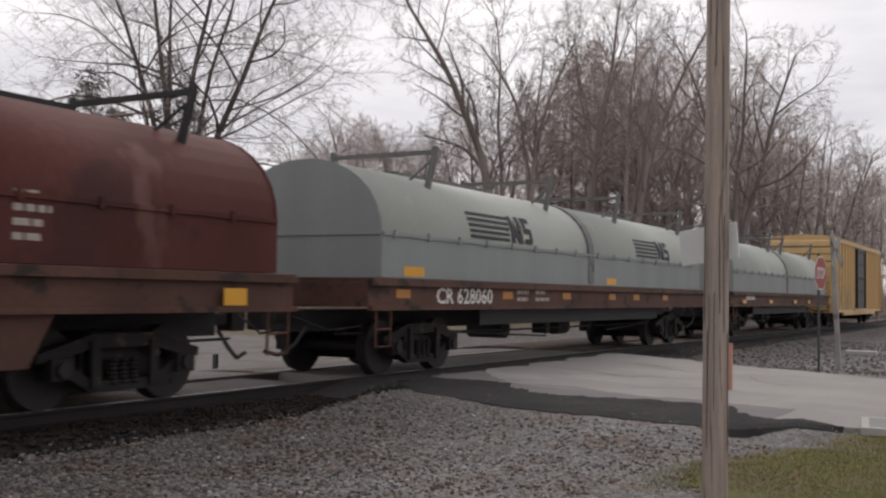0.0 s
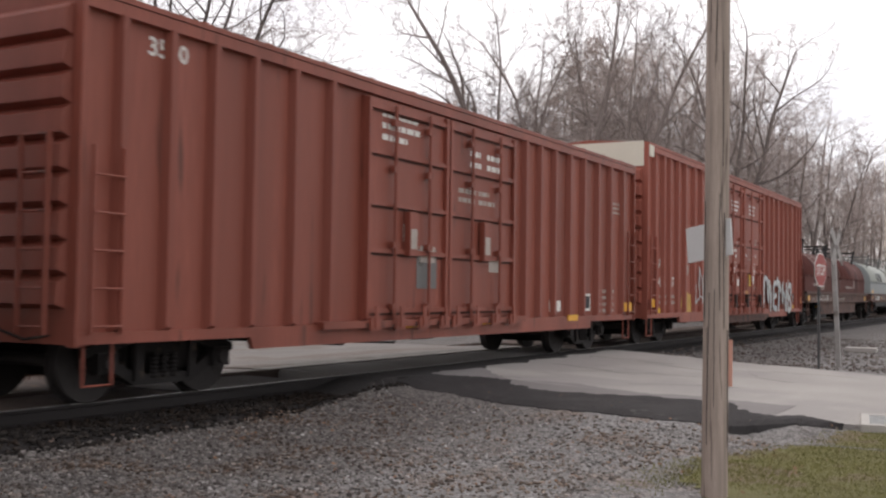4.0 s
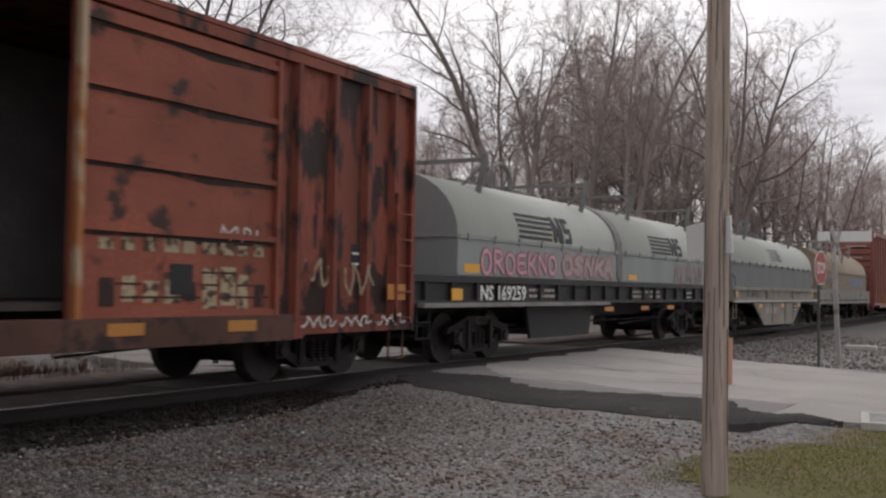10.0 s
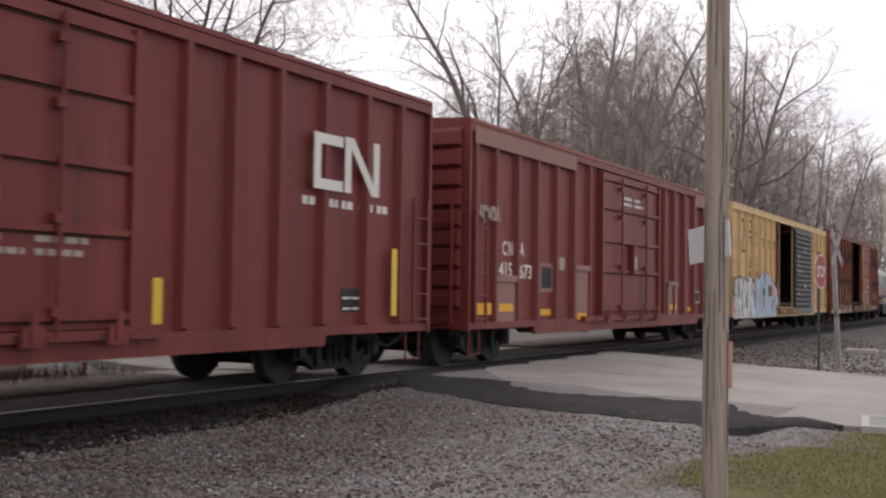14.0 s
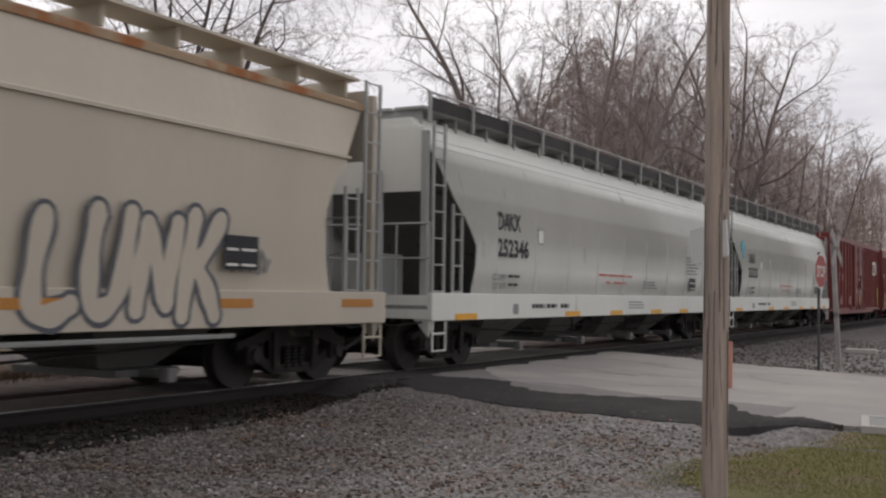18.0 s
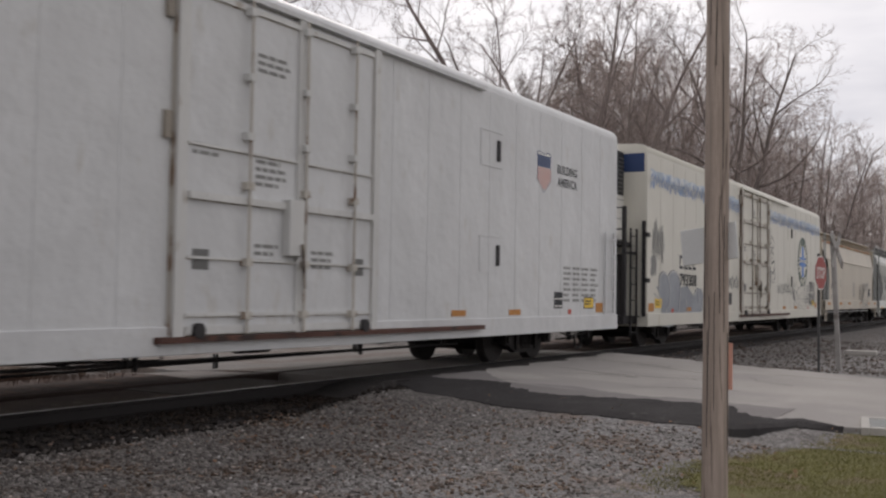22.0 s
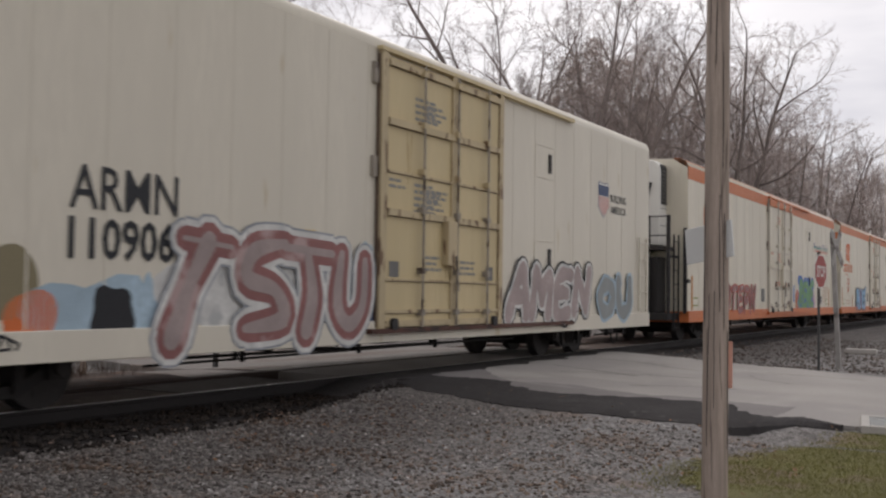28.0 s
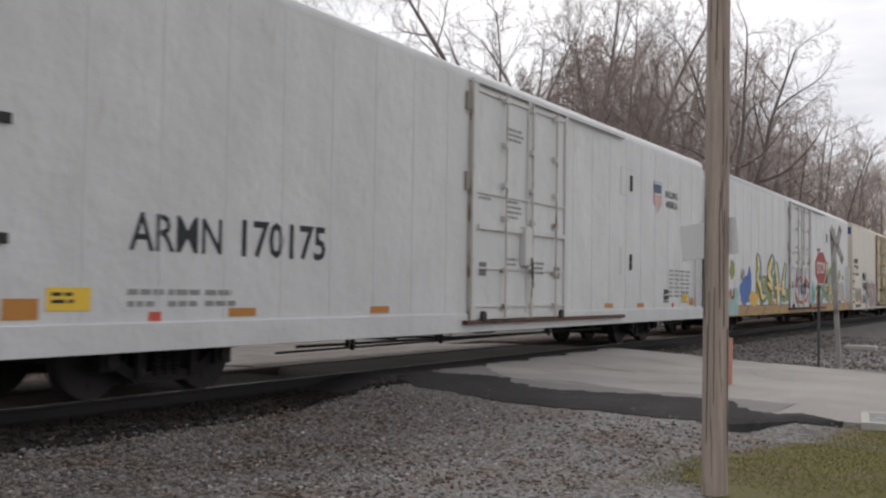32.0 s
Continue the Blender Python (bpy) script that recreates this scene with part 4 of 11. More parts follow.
def tree_meshes(seed, height, stems, limbs, reach, tilt, lifts, low=0.3, taper=0.72):
    """A bare broadleaf tree: (trunk and limbs, fine twigs) as two meshes.
    stems: (lean, bow, power, lean in depth, radius, length) of each; limbs: shoots a branch at each level; lifts: how far each level turns up or down."""
    rnd = random.Random(seed)
    wood, twig = Mesh(), Mesh()

    def shoots(joints, length, level, first, count):
        n, roll = len(joints), rnd.uniform(0, 6.28)
        for c in range(count):
            u = 0.995 if c == 0 else first + (1 - first) * ((c + rnd.uniform(-0.4, 0.4)) / count)
            u = min(0.995, max(first, u))
            a, b, e0, rr = joints[min(n - 1, int(u * n))]
            j = a.lerp(b, u * n - int(u * n))
            s = e0.orthogonal().normalized()
            roll += 2.4 + rnd.uniform(-0.5, 0.5)
            side = s * math.cos(roll) + e0.cross(s) * math.sin(roll)
            k = tilt[level] * rnd.uniform(0.7, 1.25) * (0.4 if c == 0 else 1.15 - 0.35 * u)
            size = reach[level] * rnd.uniform(0.65, 1.15) * (1.15 - 0.62 * u)
            grow(j, (e0 + side * k).normalized(), length * size, max((0.034, 0.0155, 0.0095, 0.0066)[level], rr * rnd.uniform(0.42, 0.66)), level + 1)

    def grow(p, d, length, r, level):
        if level == 4:
            d = Vector(d)
            a = d.cross(Vector((rnd.uniform(-1, 1), rnd.uniform(-1, 1), rnd.uniform(-1, 1)))).normalized() * r
            twig.add([tuple(p + a), tuple(p - a), tuple(p + d * length)], [(0, 1, 2)])
            return
        n = (9, 7, 5, 2)[level]
        q, e, joints = Vector(p), Vector(d), []
        curl, bend = Vector((0, 0, 0)), (0.06, 0.2, 0.26, 0.3)[level]
        for i in range(n):
            curl = curl * 0.55 + Vector((rnd.uniform(-bend, bend), rnd.uniform(-bend, bend), rnd.uniform(-bend, bend)))
            e = (e + curl + Vector((0, 0, lifts[level] * (1 if i < n * 0.6 else 0.3)))).normalized()
            s = q + e * (length / n)
            r0, r1 = r * (1 - taper * i / n), r * (1 - taper * (i + 1) / n)
            if level < 2:
                wood.tube(q, s, max(r0, 0.012), 5, max(r1, 0.009))
            elif level == 2:
                spine(twig, q, s, max(r0, 0.012), max(r1, 0.008))
            else:
                w = e.cross(Vector((rnd.uniform(-1, 1), rnd.uniform(-1, 1), rnd.uniform(-1, 1)))).normalized()
                twig.add([tuple(q - w * r0), tuple(q + w * r0), tuple(s + w * r1), tuple(s - w * r1)], [(0, 1, 2, 3)])
            joints.append((q.copy(), s.copy(), e.copy(), r1))
            q = s
        shoots(joints, length, level, (low, 0.16, 0.1, 0.05)[level], limbs[level])

    for lean, bow, power, deep, thick, part_of in stems:
        n, top = 14, height * part_of
        wob = [rnd.uniform(0, 6.28) for _ in range(4)]

        def at(z):
            u = z / height
            return Vector((lean * z + bow * height * u ** power + 0.16 * math.sin(9 * u + wob[0]) + 0.06 * math.sin(23 * u + wob[1]), deep * z + 0.14 * math.sin(8 * u + wob[2]), z - 0.3))
        joints = []
        for i in range(n):
            p, q = at(top * i / n), at(top * (i + 1) / n)
            r0, r1 = thick * (1 - 0.82 * (i / n) ** 1.15), thick * (1 - 0.82 * ((i + 1) / n) ** 1.15)
            wood.tube(p, q, r0 * (1.35 if i == 0 else 1), 8, r1)
            joints.append((p, q, (q - p).normalized(), r1))
        shoots(joints, top, 0, low, limbs[0])
    return wood, twig


def raw(m, name, mat):
    me = bpy.data.meshes.new(name)
    me.from_pydata(m.v, [], m.f)
    me.materials.append(mat)
    return me


WIDE = ((-0.08, -0.175, 2, 0.06, 0.21, 0.9), (-0.03, -0.11, 2, -0.1, 0.19, 0.95), (-0.12, 0.075, 2, 0.12, 0.17, 1.0), (-0.1, 0.2, 2, -0.04, 0.2, 1.0), (0.0, 0.15, 2, 0.1, 0.18, 0.95), (0.05, 0.25, 2, -0.06, 0.23, 0.92))
UPRIGHT = (0.0, 0.05, 0.02, 0.0)
BUSHY = ((0.38, 0.58, 0.5, 0.5), (1.3, 1.15, 1.2, 1.2), (0.0, 0.04, 0.01, 0.0))
TALL = ((0.3, 0.58, 0.5, 0.5), (1.1, 1.05, 1.1, 1.1), UPRIGHT)
KINDS = []
for seed, h, st, lm, (rc, tl, lf), low, bark, fine in (
        (11, 22, WIDE, (13, 9, 7, 6), ((0.5, 0.6, 0.5, 0.5), (2.3, 1.25, 1.1, 1.1), (0.0, -0.035, -0.045, -0.05)), 0.36, M_BARK, M_TWIG),
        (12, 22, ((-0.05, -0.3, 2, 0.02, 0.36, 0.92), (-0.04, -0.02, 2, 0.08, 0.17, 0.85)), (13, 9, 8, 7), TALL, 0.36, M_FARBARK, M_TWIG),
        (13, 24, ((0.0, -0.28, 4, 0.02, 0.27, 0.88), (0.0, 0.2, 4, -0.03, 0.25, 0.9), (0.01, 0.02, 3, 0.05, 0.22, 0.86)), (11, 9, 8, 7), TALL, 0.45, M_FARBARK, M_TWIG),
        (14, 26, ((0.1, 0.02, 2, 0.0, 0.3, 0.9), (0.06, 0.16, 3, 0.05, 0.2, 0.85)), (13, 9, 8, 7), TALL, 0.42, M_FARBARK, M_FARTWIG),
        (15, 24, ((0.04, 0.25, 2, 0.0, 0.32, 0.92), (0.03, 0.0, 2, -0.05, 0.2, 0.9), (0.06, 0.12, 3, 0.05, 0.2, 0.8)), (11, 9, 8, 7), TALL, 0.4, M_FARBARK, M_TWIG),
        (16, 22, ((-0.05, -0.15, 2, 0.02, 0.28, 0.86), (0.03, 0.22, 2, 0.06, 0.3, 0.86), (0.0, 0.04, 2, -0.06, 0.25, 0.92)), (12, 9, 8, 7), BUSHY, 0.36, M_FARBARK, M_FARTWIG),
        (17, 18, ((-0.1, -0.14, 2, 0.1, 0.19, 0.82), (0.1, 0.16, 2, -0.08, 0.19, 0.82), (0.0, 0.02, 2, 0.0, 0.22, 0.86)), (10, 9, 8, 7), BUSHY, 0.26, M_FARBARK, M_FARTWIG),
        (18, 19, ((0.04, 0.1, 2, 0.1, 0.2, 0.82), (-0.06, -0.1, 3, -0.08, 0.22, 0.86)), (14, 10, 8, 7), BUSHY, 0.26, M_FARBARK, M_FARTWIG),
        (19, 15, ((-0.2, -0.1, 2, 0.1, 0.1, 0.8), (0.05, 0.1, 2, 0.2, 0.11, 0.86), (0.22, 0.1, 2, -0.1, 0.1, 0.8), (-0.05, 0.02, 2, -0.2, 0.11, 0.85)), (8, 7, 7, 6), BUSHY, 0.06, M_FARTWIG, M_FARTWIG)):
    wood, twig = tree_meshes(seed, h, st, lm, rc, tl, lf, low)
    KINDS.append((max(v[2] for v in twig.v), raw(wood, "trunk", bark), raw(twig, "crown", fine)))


def tree(kind, ang, dist, up, turn, label):
    """A tree at a bearing from straight across and a distance, its top at an angle above the eye's level; its broad side faces the track unless turned."""
    h, wood, twig = KINDS[kind]
    height = dist * math.tan(radians(up)) + 1.64
    t = thing("bare_tree", label, "tree", (dist * math.sin(radians(ang)), dist * math.cos(radians(ang)) - 9.775, -0.38), "bare trees")
    t.rotation_euler = (0, 0, turn - radians(ang))
    t.scale = (height / h,) * 3
    for name, me in (("trunk", wood), ("crown", twig)):
        o = new(name, me)
        o.parent = t
    return t


EDGE = "tall bare deciduous tree at the wood's edge"
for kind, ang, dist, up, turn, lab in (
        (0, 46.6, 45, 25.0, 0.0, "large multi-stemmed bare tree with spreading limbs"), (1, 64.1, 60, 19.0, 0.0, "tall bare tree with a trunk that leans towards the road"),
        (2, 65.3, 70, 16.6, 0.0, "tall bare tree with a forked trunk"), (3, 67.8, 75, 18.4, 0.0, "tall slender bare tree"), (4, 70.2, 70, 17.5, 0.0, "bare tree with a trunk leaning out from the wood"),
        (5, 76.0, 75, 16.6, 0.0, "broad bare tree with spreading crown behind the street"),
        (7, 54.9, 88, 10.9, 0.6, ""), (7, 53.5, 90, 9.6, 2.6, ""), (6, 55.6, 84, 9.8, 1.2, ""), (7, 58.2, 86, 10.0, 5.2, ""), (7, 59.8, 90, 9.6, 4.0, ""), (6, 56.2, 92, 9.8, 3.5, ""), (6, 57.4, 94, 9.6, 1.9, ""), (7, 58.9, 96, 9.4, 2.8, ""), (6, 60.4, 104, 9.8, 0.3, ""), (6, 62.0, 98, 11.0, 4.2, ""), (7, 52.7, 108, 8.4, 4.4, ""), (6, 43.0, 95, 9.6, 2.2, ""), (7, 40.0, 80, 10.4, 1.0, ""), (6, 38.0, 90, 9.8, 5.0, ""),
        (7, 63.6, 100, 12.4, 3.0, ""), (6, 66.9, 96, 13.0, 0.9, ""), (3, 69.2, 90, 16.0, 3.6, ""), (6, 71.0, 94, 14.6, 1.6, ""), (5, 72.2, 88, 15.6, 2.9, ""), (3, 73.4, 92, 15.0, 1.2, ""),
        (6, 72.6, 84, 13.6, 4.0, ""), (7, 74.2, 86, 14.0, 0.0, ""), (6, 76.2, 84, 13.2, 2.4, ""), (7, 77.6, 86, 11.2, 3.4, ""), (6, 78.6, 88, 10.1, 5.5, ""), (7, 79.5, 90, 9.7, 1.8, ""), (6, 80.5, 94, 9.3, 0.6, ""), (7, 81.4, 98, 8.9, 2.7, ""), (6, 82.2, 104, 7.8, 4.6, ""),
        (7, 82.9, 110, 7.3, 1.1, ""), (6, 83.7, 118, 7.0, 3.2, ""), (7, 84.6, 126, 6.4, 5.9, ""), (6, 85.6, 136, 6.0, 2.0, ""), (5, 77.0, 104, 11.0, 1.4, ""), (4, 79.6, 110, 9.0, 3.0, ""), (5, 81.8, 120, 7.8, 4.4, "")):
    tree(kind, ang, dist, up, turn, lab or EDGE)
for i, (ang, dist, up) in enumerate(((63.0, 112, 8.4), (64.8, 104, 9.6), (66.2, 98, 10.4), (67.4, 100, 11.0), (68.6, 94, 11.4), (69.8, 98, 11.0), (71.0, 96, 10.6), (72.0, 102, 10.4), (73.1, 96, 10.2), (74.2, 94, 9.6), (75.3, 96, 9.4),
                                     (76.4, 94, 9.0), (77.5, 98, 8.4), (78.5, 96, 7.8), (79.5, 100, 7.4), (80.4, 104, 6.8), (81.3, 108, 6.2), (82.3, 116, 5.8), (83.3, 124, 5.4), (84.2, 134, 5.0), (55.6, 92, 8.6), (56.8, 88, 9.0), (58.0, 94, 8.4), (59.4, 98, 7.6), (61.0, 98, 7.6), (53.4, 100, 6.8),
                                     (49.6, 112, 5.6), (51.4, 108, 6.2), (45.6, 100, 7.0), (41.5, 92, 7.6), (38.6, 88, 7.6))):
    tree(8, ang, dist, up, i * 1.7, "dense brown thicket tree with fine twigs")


def conifer(x, y, height, seed, mat, broad, count, low):
    """A shaggy evergreen: sagging boughs of small needle tufts, ragged at the edge."""
    t = thing("conifer", "dull grey-brown conifer among the bare trees", "tree", (x, y, -0.38), "conifers")
    rnd = random.Random(seed)
    part("trunk", Mesh().tube((0, 0, 0), (0, 0, height * 0.95), 0.22, 7, 0.03), M_BARK, t)
    m = Mesh()
    for b in range(count):
        u = low + (1 - low) * (b + rnd.random()) / count
        a = rnd.uniform(0, 6.28)
        far = broad * height * (0.18 + 0.82 * math.sin(math.pi * min(1, (1 - u) * 0.62 + 0.06)) ** 0.8) * rnd.uniform(0.45, 1.12)
        lift = rnd.uniform(-0.25, 0.3)
        for j in range(26):
            q = math.sqrt((j + rnd.random()) / 26)
            c = Vector((math.cos(a) * far * q + rnd.uniform(-0.4, 0.4), math.sin(a) * far * q + rnd.uniform(-0.4, 0.4), u * height + far * (lift * q - 0.3 * q * q) + rnd.uniform(-0.3, 0.25)))
            s = rnd.uniform(0.16, 0.42)
            d1 = Vector((rnd.uniform(-1, 1), rnd.uniform(-1, 1), rnd.uniform(-0.9, 0.5))).normalized() * s
            d2 = Vector((rnd.uniform(-1, 1), rnd.uniform(-1, 1), rnd.uniform(-0.8, 0.8))).normalized() * s * 0.22
            m.add([tuple(c - d1 * 0.4), tuple(c + d2), tuple(c + d1), tuple(c - d2)], [(0, 1, 2, 3)])
    part("crown", Mesh(), mat, t).data = raw(m, "crown", mat)


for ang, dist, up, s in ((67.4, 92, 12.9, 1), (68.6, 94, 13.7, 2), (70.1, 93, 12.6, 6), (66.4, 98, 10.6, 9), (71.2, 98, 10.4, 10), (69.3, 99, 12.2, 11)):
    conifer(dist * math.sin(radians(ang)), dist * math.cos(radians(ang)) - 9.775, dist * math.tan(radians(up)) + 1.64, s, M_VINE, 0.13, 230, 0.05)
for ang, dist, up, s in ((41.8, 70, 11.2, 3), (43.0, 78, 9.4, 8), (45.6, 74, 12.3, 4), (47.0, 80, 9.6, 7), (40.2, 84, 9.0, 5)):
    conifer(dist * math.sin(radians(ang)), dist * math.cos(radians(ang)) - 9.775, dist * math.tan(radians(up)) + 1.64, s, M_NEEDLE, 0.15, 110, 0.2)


def brush(name, label, count, areas, size, mat, seed, lean=0.5):
    """Thin upright stems and twigs over strips of ground."""
    r = random.Random(seed)
    m = Mesh()
    for _ in range(count):
        x0, x1, y0, y1 = areas[r.randrange(len(areas))]
        x, y = r.uniform(x0, x1), r.uniform(y0, y1)
        h = r.uniform(*size)
        z = ground_z(x, y) - 0.03
        w = h * 0.012 + 0.004
        tip = (x + r.uniform(-lean, lean) * h, y + r.uniform(-lean, lean) * h, z + h)
        m.add([(x - w, y, z), (x + w, y, z), (x, y + w, z), tip], [(0, 1, 3), (1, 2, 3), (2, 0, 3)])
    return tagged(new(name, raw(m, name, mat)), label, "brush", kind="stuff")


brush("far_brush", "brown leafless undergrowth below the trees", 9000, [(10, 70, 22, 40), (60, 160, 9, 20), (20, 120, 30, 60), (150, 320, 8, 16)], (1.0, 4.5), M_BRUSH, 21)
brush("weeds", "dry reddish weeds and brambles beside the track", 13000, [(4, 10.9, 1.5, 3.4), (7, 11.3, 1.5, 3.2), (8.5, 11.5, 3.3, 6.5), (1, 11.2, 2.5, 4.5), (1, 11.3, 3.0, 7.0), (-3, 10.5, 4.0, 12), (7, 12.5, 6, 13)], (0.1, 0.6), M_WEED, 22)
brush("verge_weeds", "thin dry weeds on the verge", 500, [(24, 60, -7, -3)], (0.1, 0.3), M_WEED, 23)


def grass():
    r = random.Random(31)
    m = Mesh()
    for _ in range(60000):
        y = r.uniform(-9.6, -6.2)
        x = r.uniform(8.1, 14.2)
        inner = x > 8.2 and y < -6.45 - max(0, x - 10.2) * 0.4 + 0.12 * math.sin(x * 4)
        rim = min(1.0, max(0.0, (-6.45 - max(0, x - 10.2) * 0.4 - y) / 0.55)) * min(1.0, max(0.0, (x - 8.2) / 1.3))
        if not inner or r.random() > rim ** 1.3:
            continue
        if (x - 8.62) ** 2 + (y + 7.46) ** 2 < 0.12 + 0.2 * r.random():
            continue
        if x > 13.1 and y > -8.8:
            continue
        z = ground_z(x, y)
        h, a = r.uniform(0.015, 0.042), r.uniform(0, 6.28)
        w = 0.004
        c, s = math.cos(a) * w, math.sin(a) * w
        m.add([(x - c, y - s, z), (x + c, y + s, z), (x + r.uniform(-0.04, 0.04), y + r.uniform(-0.04, 0.04), z + h)], [(0, 1, 2)])
    tagged(new("grass", raw(m, "grass", M_GRASS)), "short yellow-green winter grass around the pole", "grass", kind="stuff")
    xs, ys = list(np.arange(8.5, 14.6, 0.1)) + [15, 16, 18], [-20, -16, -13, -11] + list(np.arange(-10, -6.3, 0.1))
    top = lambda x: -6.78 - 0.36 * max(0, x - 10.2) + 0.16 * math.sin(x * 3.7) * math.sin(x * 1.3 + 1) - 0.5 * max(0, 9.6 - x)
    ground = {(x, y): ground_z(x, y) + 0.008 for x in xs for y in ys}
    l, index = Mesh(), {}
    for xa, xb in zip(xs, xs[1:]):
        for ya, yb in zip(ys, ys[1:]):
            if yb < top(xa) + r.uniform(-0.07, 0.07) and not (xa > 13.0 and yb > -8.75):
                l.f.append(tuple(index.setdefault(q, len(index)) for q in ((xa, ya), (xb, ya), (xb, yb), (xa, yb))))
    l.v = [(*q, ground[q]) for q in index]
    turf = material("winter_turf", (0.15, 0.142, 0.056), 0.95, var=0.2, big=1.2, small=40, second=(0.17, 0.135, 0.085), second_at=0.55, second_scale=1.4, bump=0.8, bump_scale=90)
    tagged(new("turf", raw(l, "turf", turf)), "patchy winter turf with bare soil", "grass", kind="structure")
    lv = Mesh()
    for _ in range(420):
        x, y = r.uniform(3.5, 13.5), r.uniform(-8, -1.8)
        if x > 12 and r.random() > 0.3:
            continue
        z = (road_z(x, y) if x > 12.4 else ground_z(x, y)) + 0.02
        s, a = r.uniform(0.012, 0.035), r.uniform(0, 6.28)
        c, n = math.cos(a) * s, math.sin(a) * s
        lv.add([(x - c, y - n, z), (x + n * 0.6, y - c * 0.6, z + r.uniform(0, 0.015)), (x + c, y + n, z + r.uniform(0, 0.02)), (x - n * 0.6, y + c * 0.6, z)], [(0, 1, 2, 3)])
    tagged(new("fallen_leaves", raw(lv, "fallen_leaves", M_LEAF)), "scattered dry brown leaves on the gravel", "leaves", kind="stuff")


grass()

# ---- street furniture ----


def utility_pole():
    p = thing("utility_pole", "weathered grey-brown wooden utility pole with long cracks", "utility pole", (8.62, -7.46, -0.42))
    m, n = Mesh(), 18
    rnd = random.Random(2)
    wob = [rnd.uniform(-0.006, 0.006) for _ in range(n)]
    rows = []
    for i in range(28):
        z = i * 0.34
        r = 0.103 - 0.0028 * z
        rows.append([(math.cos(6.2832 * j / n) * (r + wob[j] * (1 + 0.5 * math.sin(z * 0.8 + j))) + 0.004 * z, math.sin(6.2832 * j / n) * (r + wob[j]) - 0.012 * z * 0.3, z) for j in range(n)])
    m.v = [q for row in rows for q in row]
    m.f = [(i * n + j, i * n + (j + 1) % n, (i + 1) * n + (j + 1) % n, (i + 1) * n + j) for i in range(len(rows) - 1) for j in range(n)]
    part("shaft", m, M_POLE, p, smooth=True)
    c = Mesh()
    for _ in range(16):
        a, z = rnd.uniform(2.2, 5.6), rnd.uniform(0.3, 5)
        for k in range(7):
            r = 0.1045 - 0.0028 * z
            x, y = math.cos(a) * r + 0.004 * z, math.sin(a) * r - 0.0036 * z
            c.box(x - 0.002, x + 0.002, y - 0.002, y + 0.002, z, z + 0.14)
            z += 0.135
            a += rnd.uniform(-0.03, 0.03)
    tagged(part("crack", c, M_BLACK, p), "dark drying cracks", kind="stuff")
    part("marker", Mesh().box(0.03, 0.036, -0.135, -0.09, 0.94, 1.32), M_MARKER, p, "faded orange plastic marker strip")
    return p


utility_pole()


def pole_sign():
    """A thin sheet sign strapped to the far side of the pole, that swings in the draught."""
    s = thing("pole_sign", "bent grey sheet-metal sign loose on the pole", "sign", (8.72, -7.38, 1.72))
    part("plate", Mesh().box(-0.006, 0.006, -0.29, 0.29, -0.15, 0.15), M_PLATE, s, bevel=0.003)
    part("strap", Mesh().box(-0.03, 0.0, -0.02, 0.02, -0.05, 0.05), M_SIGNPOST, s)
    return s


SIGN = pole_sign()


def stop_sign():
    s = thing("stop_sign", "octagonal red stop sign on a thin steel post", "stop sign", (22.86, -5.79, -0.26))
    part("post", Mesh().box(-0.02, 0.02, -0.024, 0.024, 0.0, 2.48), M_SIGNPOST, s)
    turn = Matrix.Rotation(radians(-76), 4, "Z")
    m, w = Mesh(), Mesh()
    for mesh, r, y in ((w, 0.375, -0.035), (m, 0.35, -0.041)):
        pts = [(r * math.cos(math.pi / 8 + i * math.pi / 4), r * math.sin(math.pi / 8 + i * math.pi / 4)) for i in range(8)]
        mesh.plate([(x, z + 2.08) for x, z in pts], y, 0.005)
    face = part("border", w, M_LETTER, s, "white border")
    panel = part("panel", m, M_SIGNRED, s)
    word = letters(s, "STOP", -0.245, 1.965, 0.23, M_LETTER, y=-0.045, width=0.49)
    for o in (face, panel, word):
        o.rotation_euler = (0, 0, radians(-9))


stop_sign()


def crossbuck():
    s = thing("crossbuck", "weathered railway crossbuck on a leaning post", "crossing sign", (24.5, -5.93, -0.28))
    s.rotation_euler = (radians(-2), radians(-2.5), radians(-7))
    part("post", Mesh().box(-0.045, 0.045, -0.045, 0.045, 0, 3.0), M_WORNSIGN, s)
    for a in (45, -45):
        arm = part("blade", Mesh().box(-0.52, 0.52, -0.085, -0.07, -0.09, 0.09), M_WORNSIGN, s, at=(0, -0.004 if a > 0 else 0.006, 2.65))
        arm.rotation_euler = (0, radians(a), 0)


crossbuck()


def drain():
    d = thing("storm_drain", "concrete storm drain with an iron grate at the kerb", "drain", (13.75, -8.32, -0.245))
    d.rotation_euler = (0, 0, radians(8))
    f = Mesh()
    for a in ((-0.62, 0.62, -0.45, -0.35), (-0.62, 0.62, 0.35, 0.45), (-0.62, -0.5, -0.35, 0.35), (0.5, 0.62, -0.35, 0.35)):
        f.box(*a, -0.2, 0.04)
    part("surround", f, M_CONCRETE, d, bevel=0.01)
    me = Mesh().box(-0.02, 0.02, -0.35, 0.35, -0.03, 0.03).data("grate_bar", M_GREYSTEEL)
    for i in range(11):
        o = new("grate_bar", me)
        o.parent, o.location = d, (-0.45 + i * 0.09, 0, 0)
    part("pit", Mesh().box(-0.5, 0.5, -0.35, 0.35, -0.2, -0.19), M_G_BLACK, d)


drain()


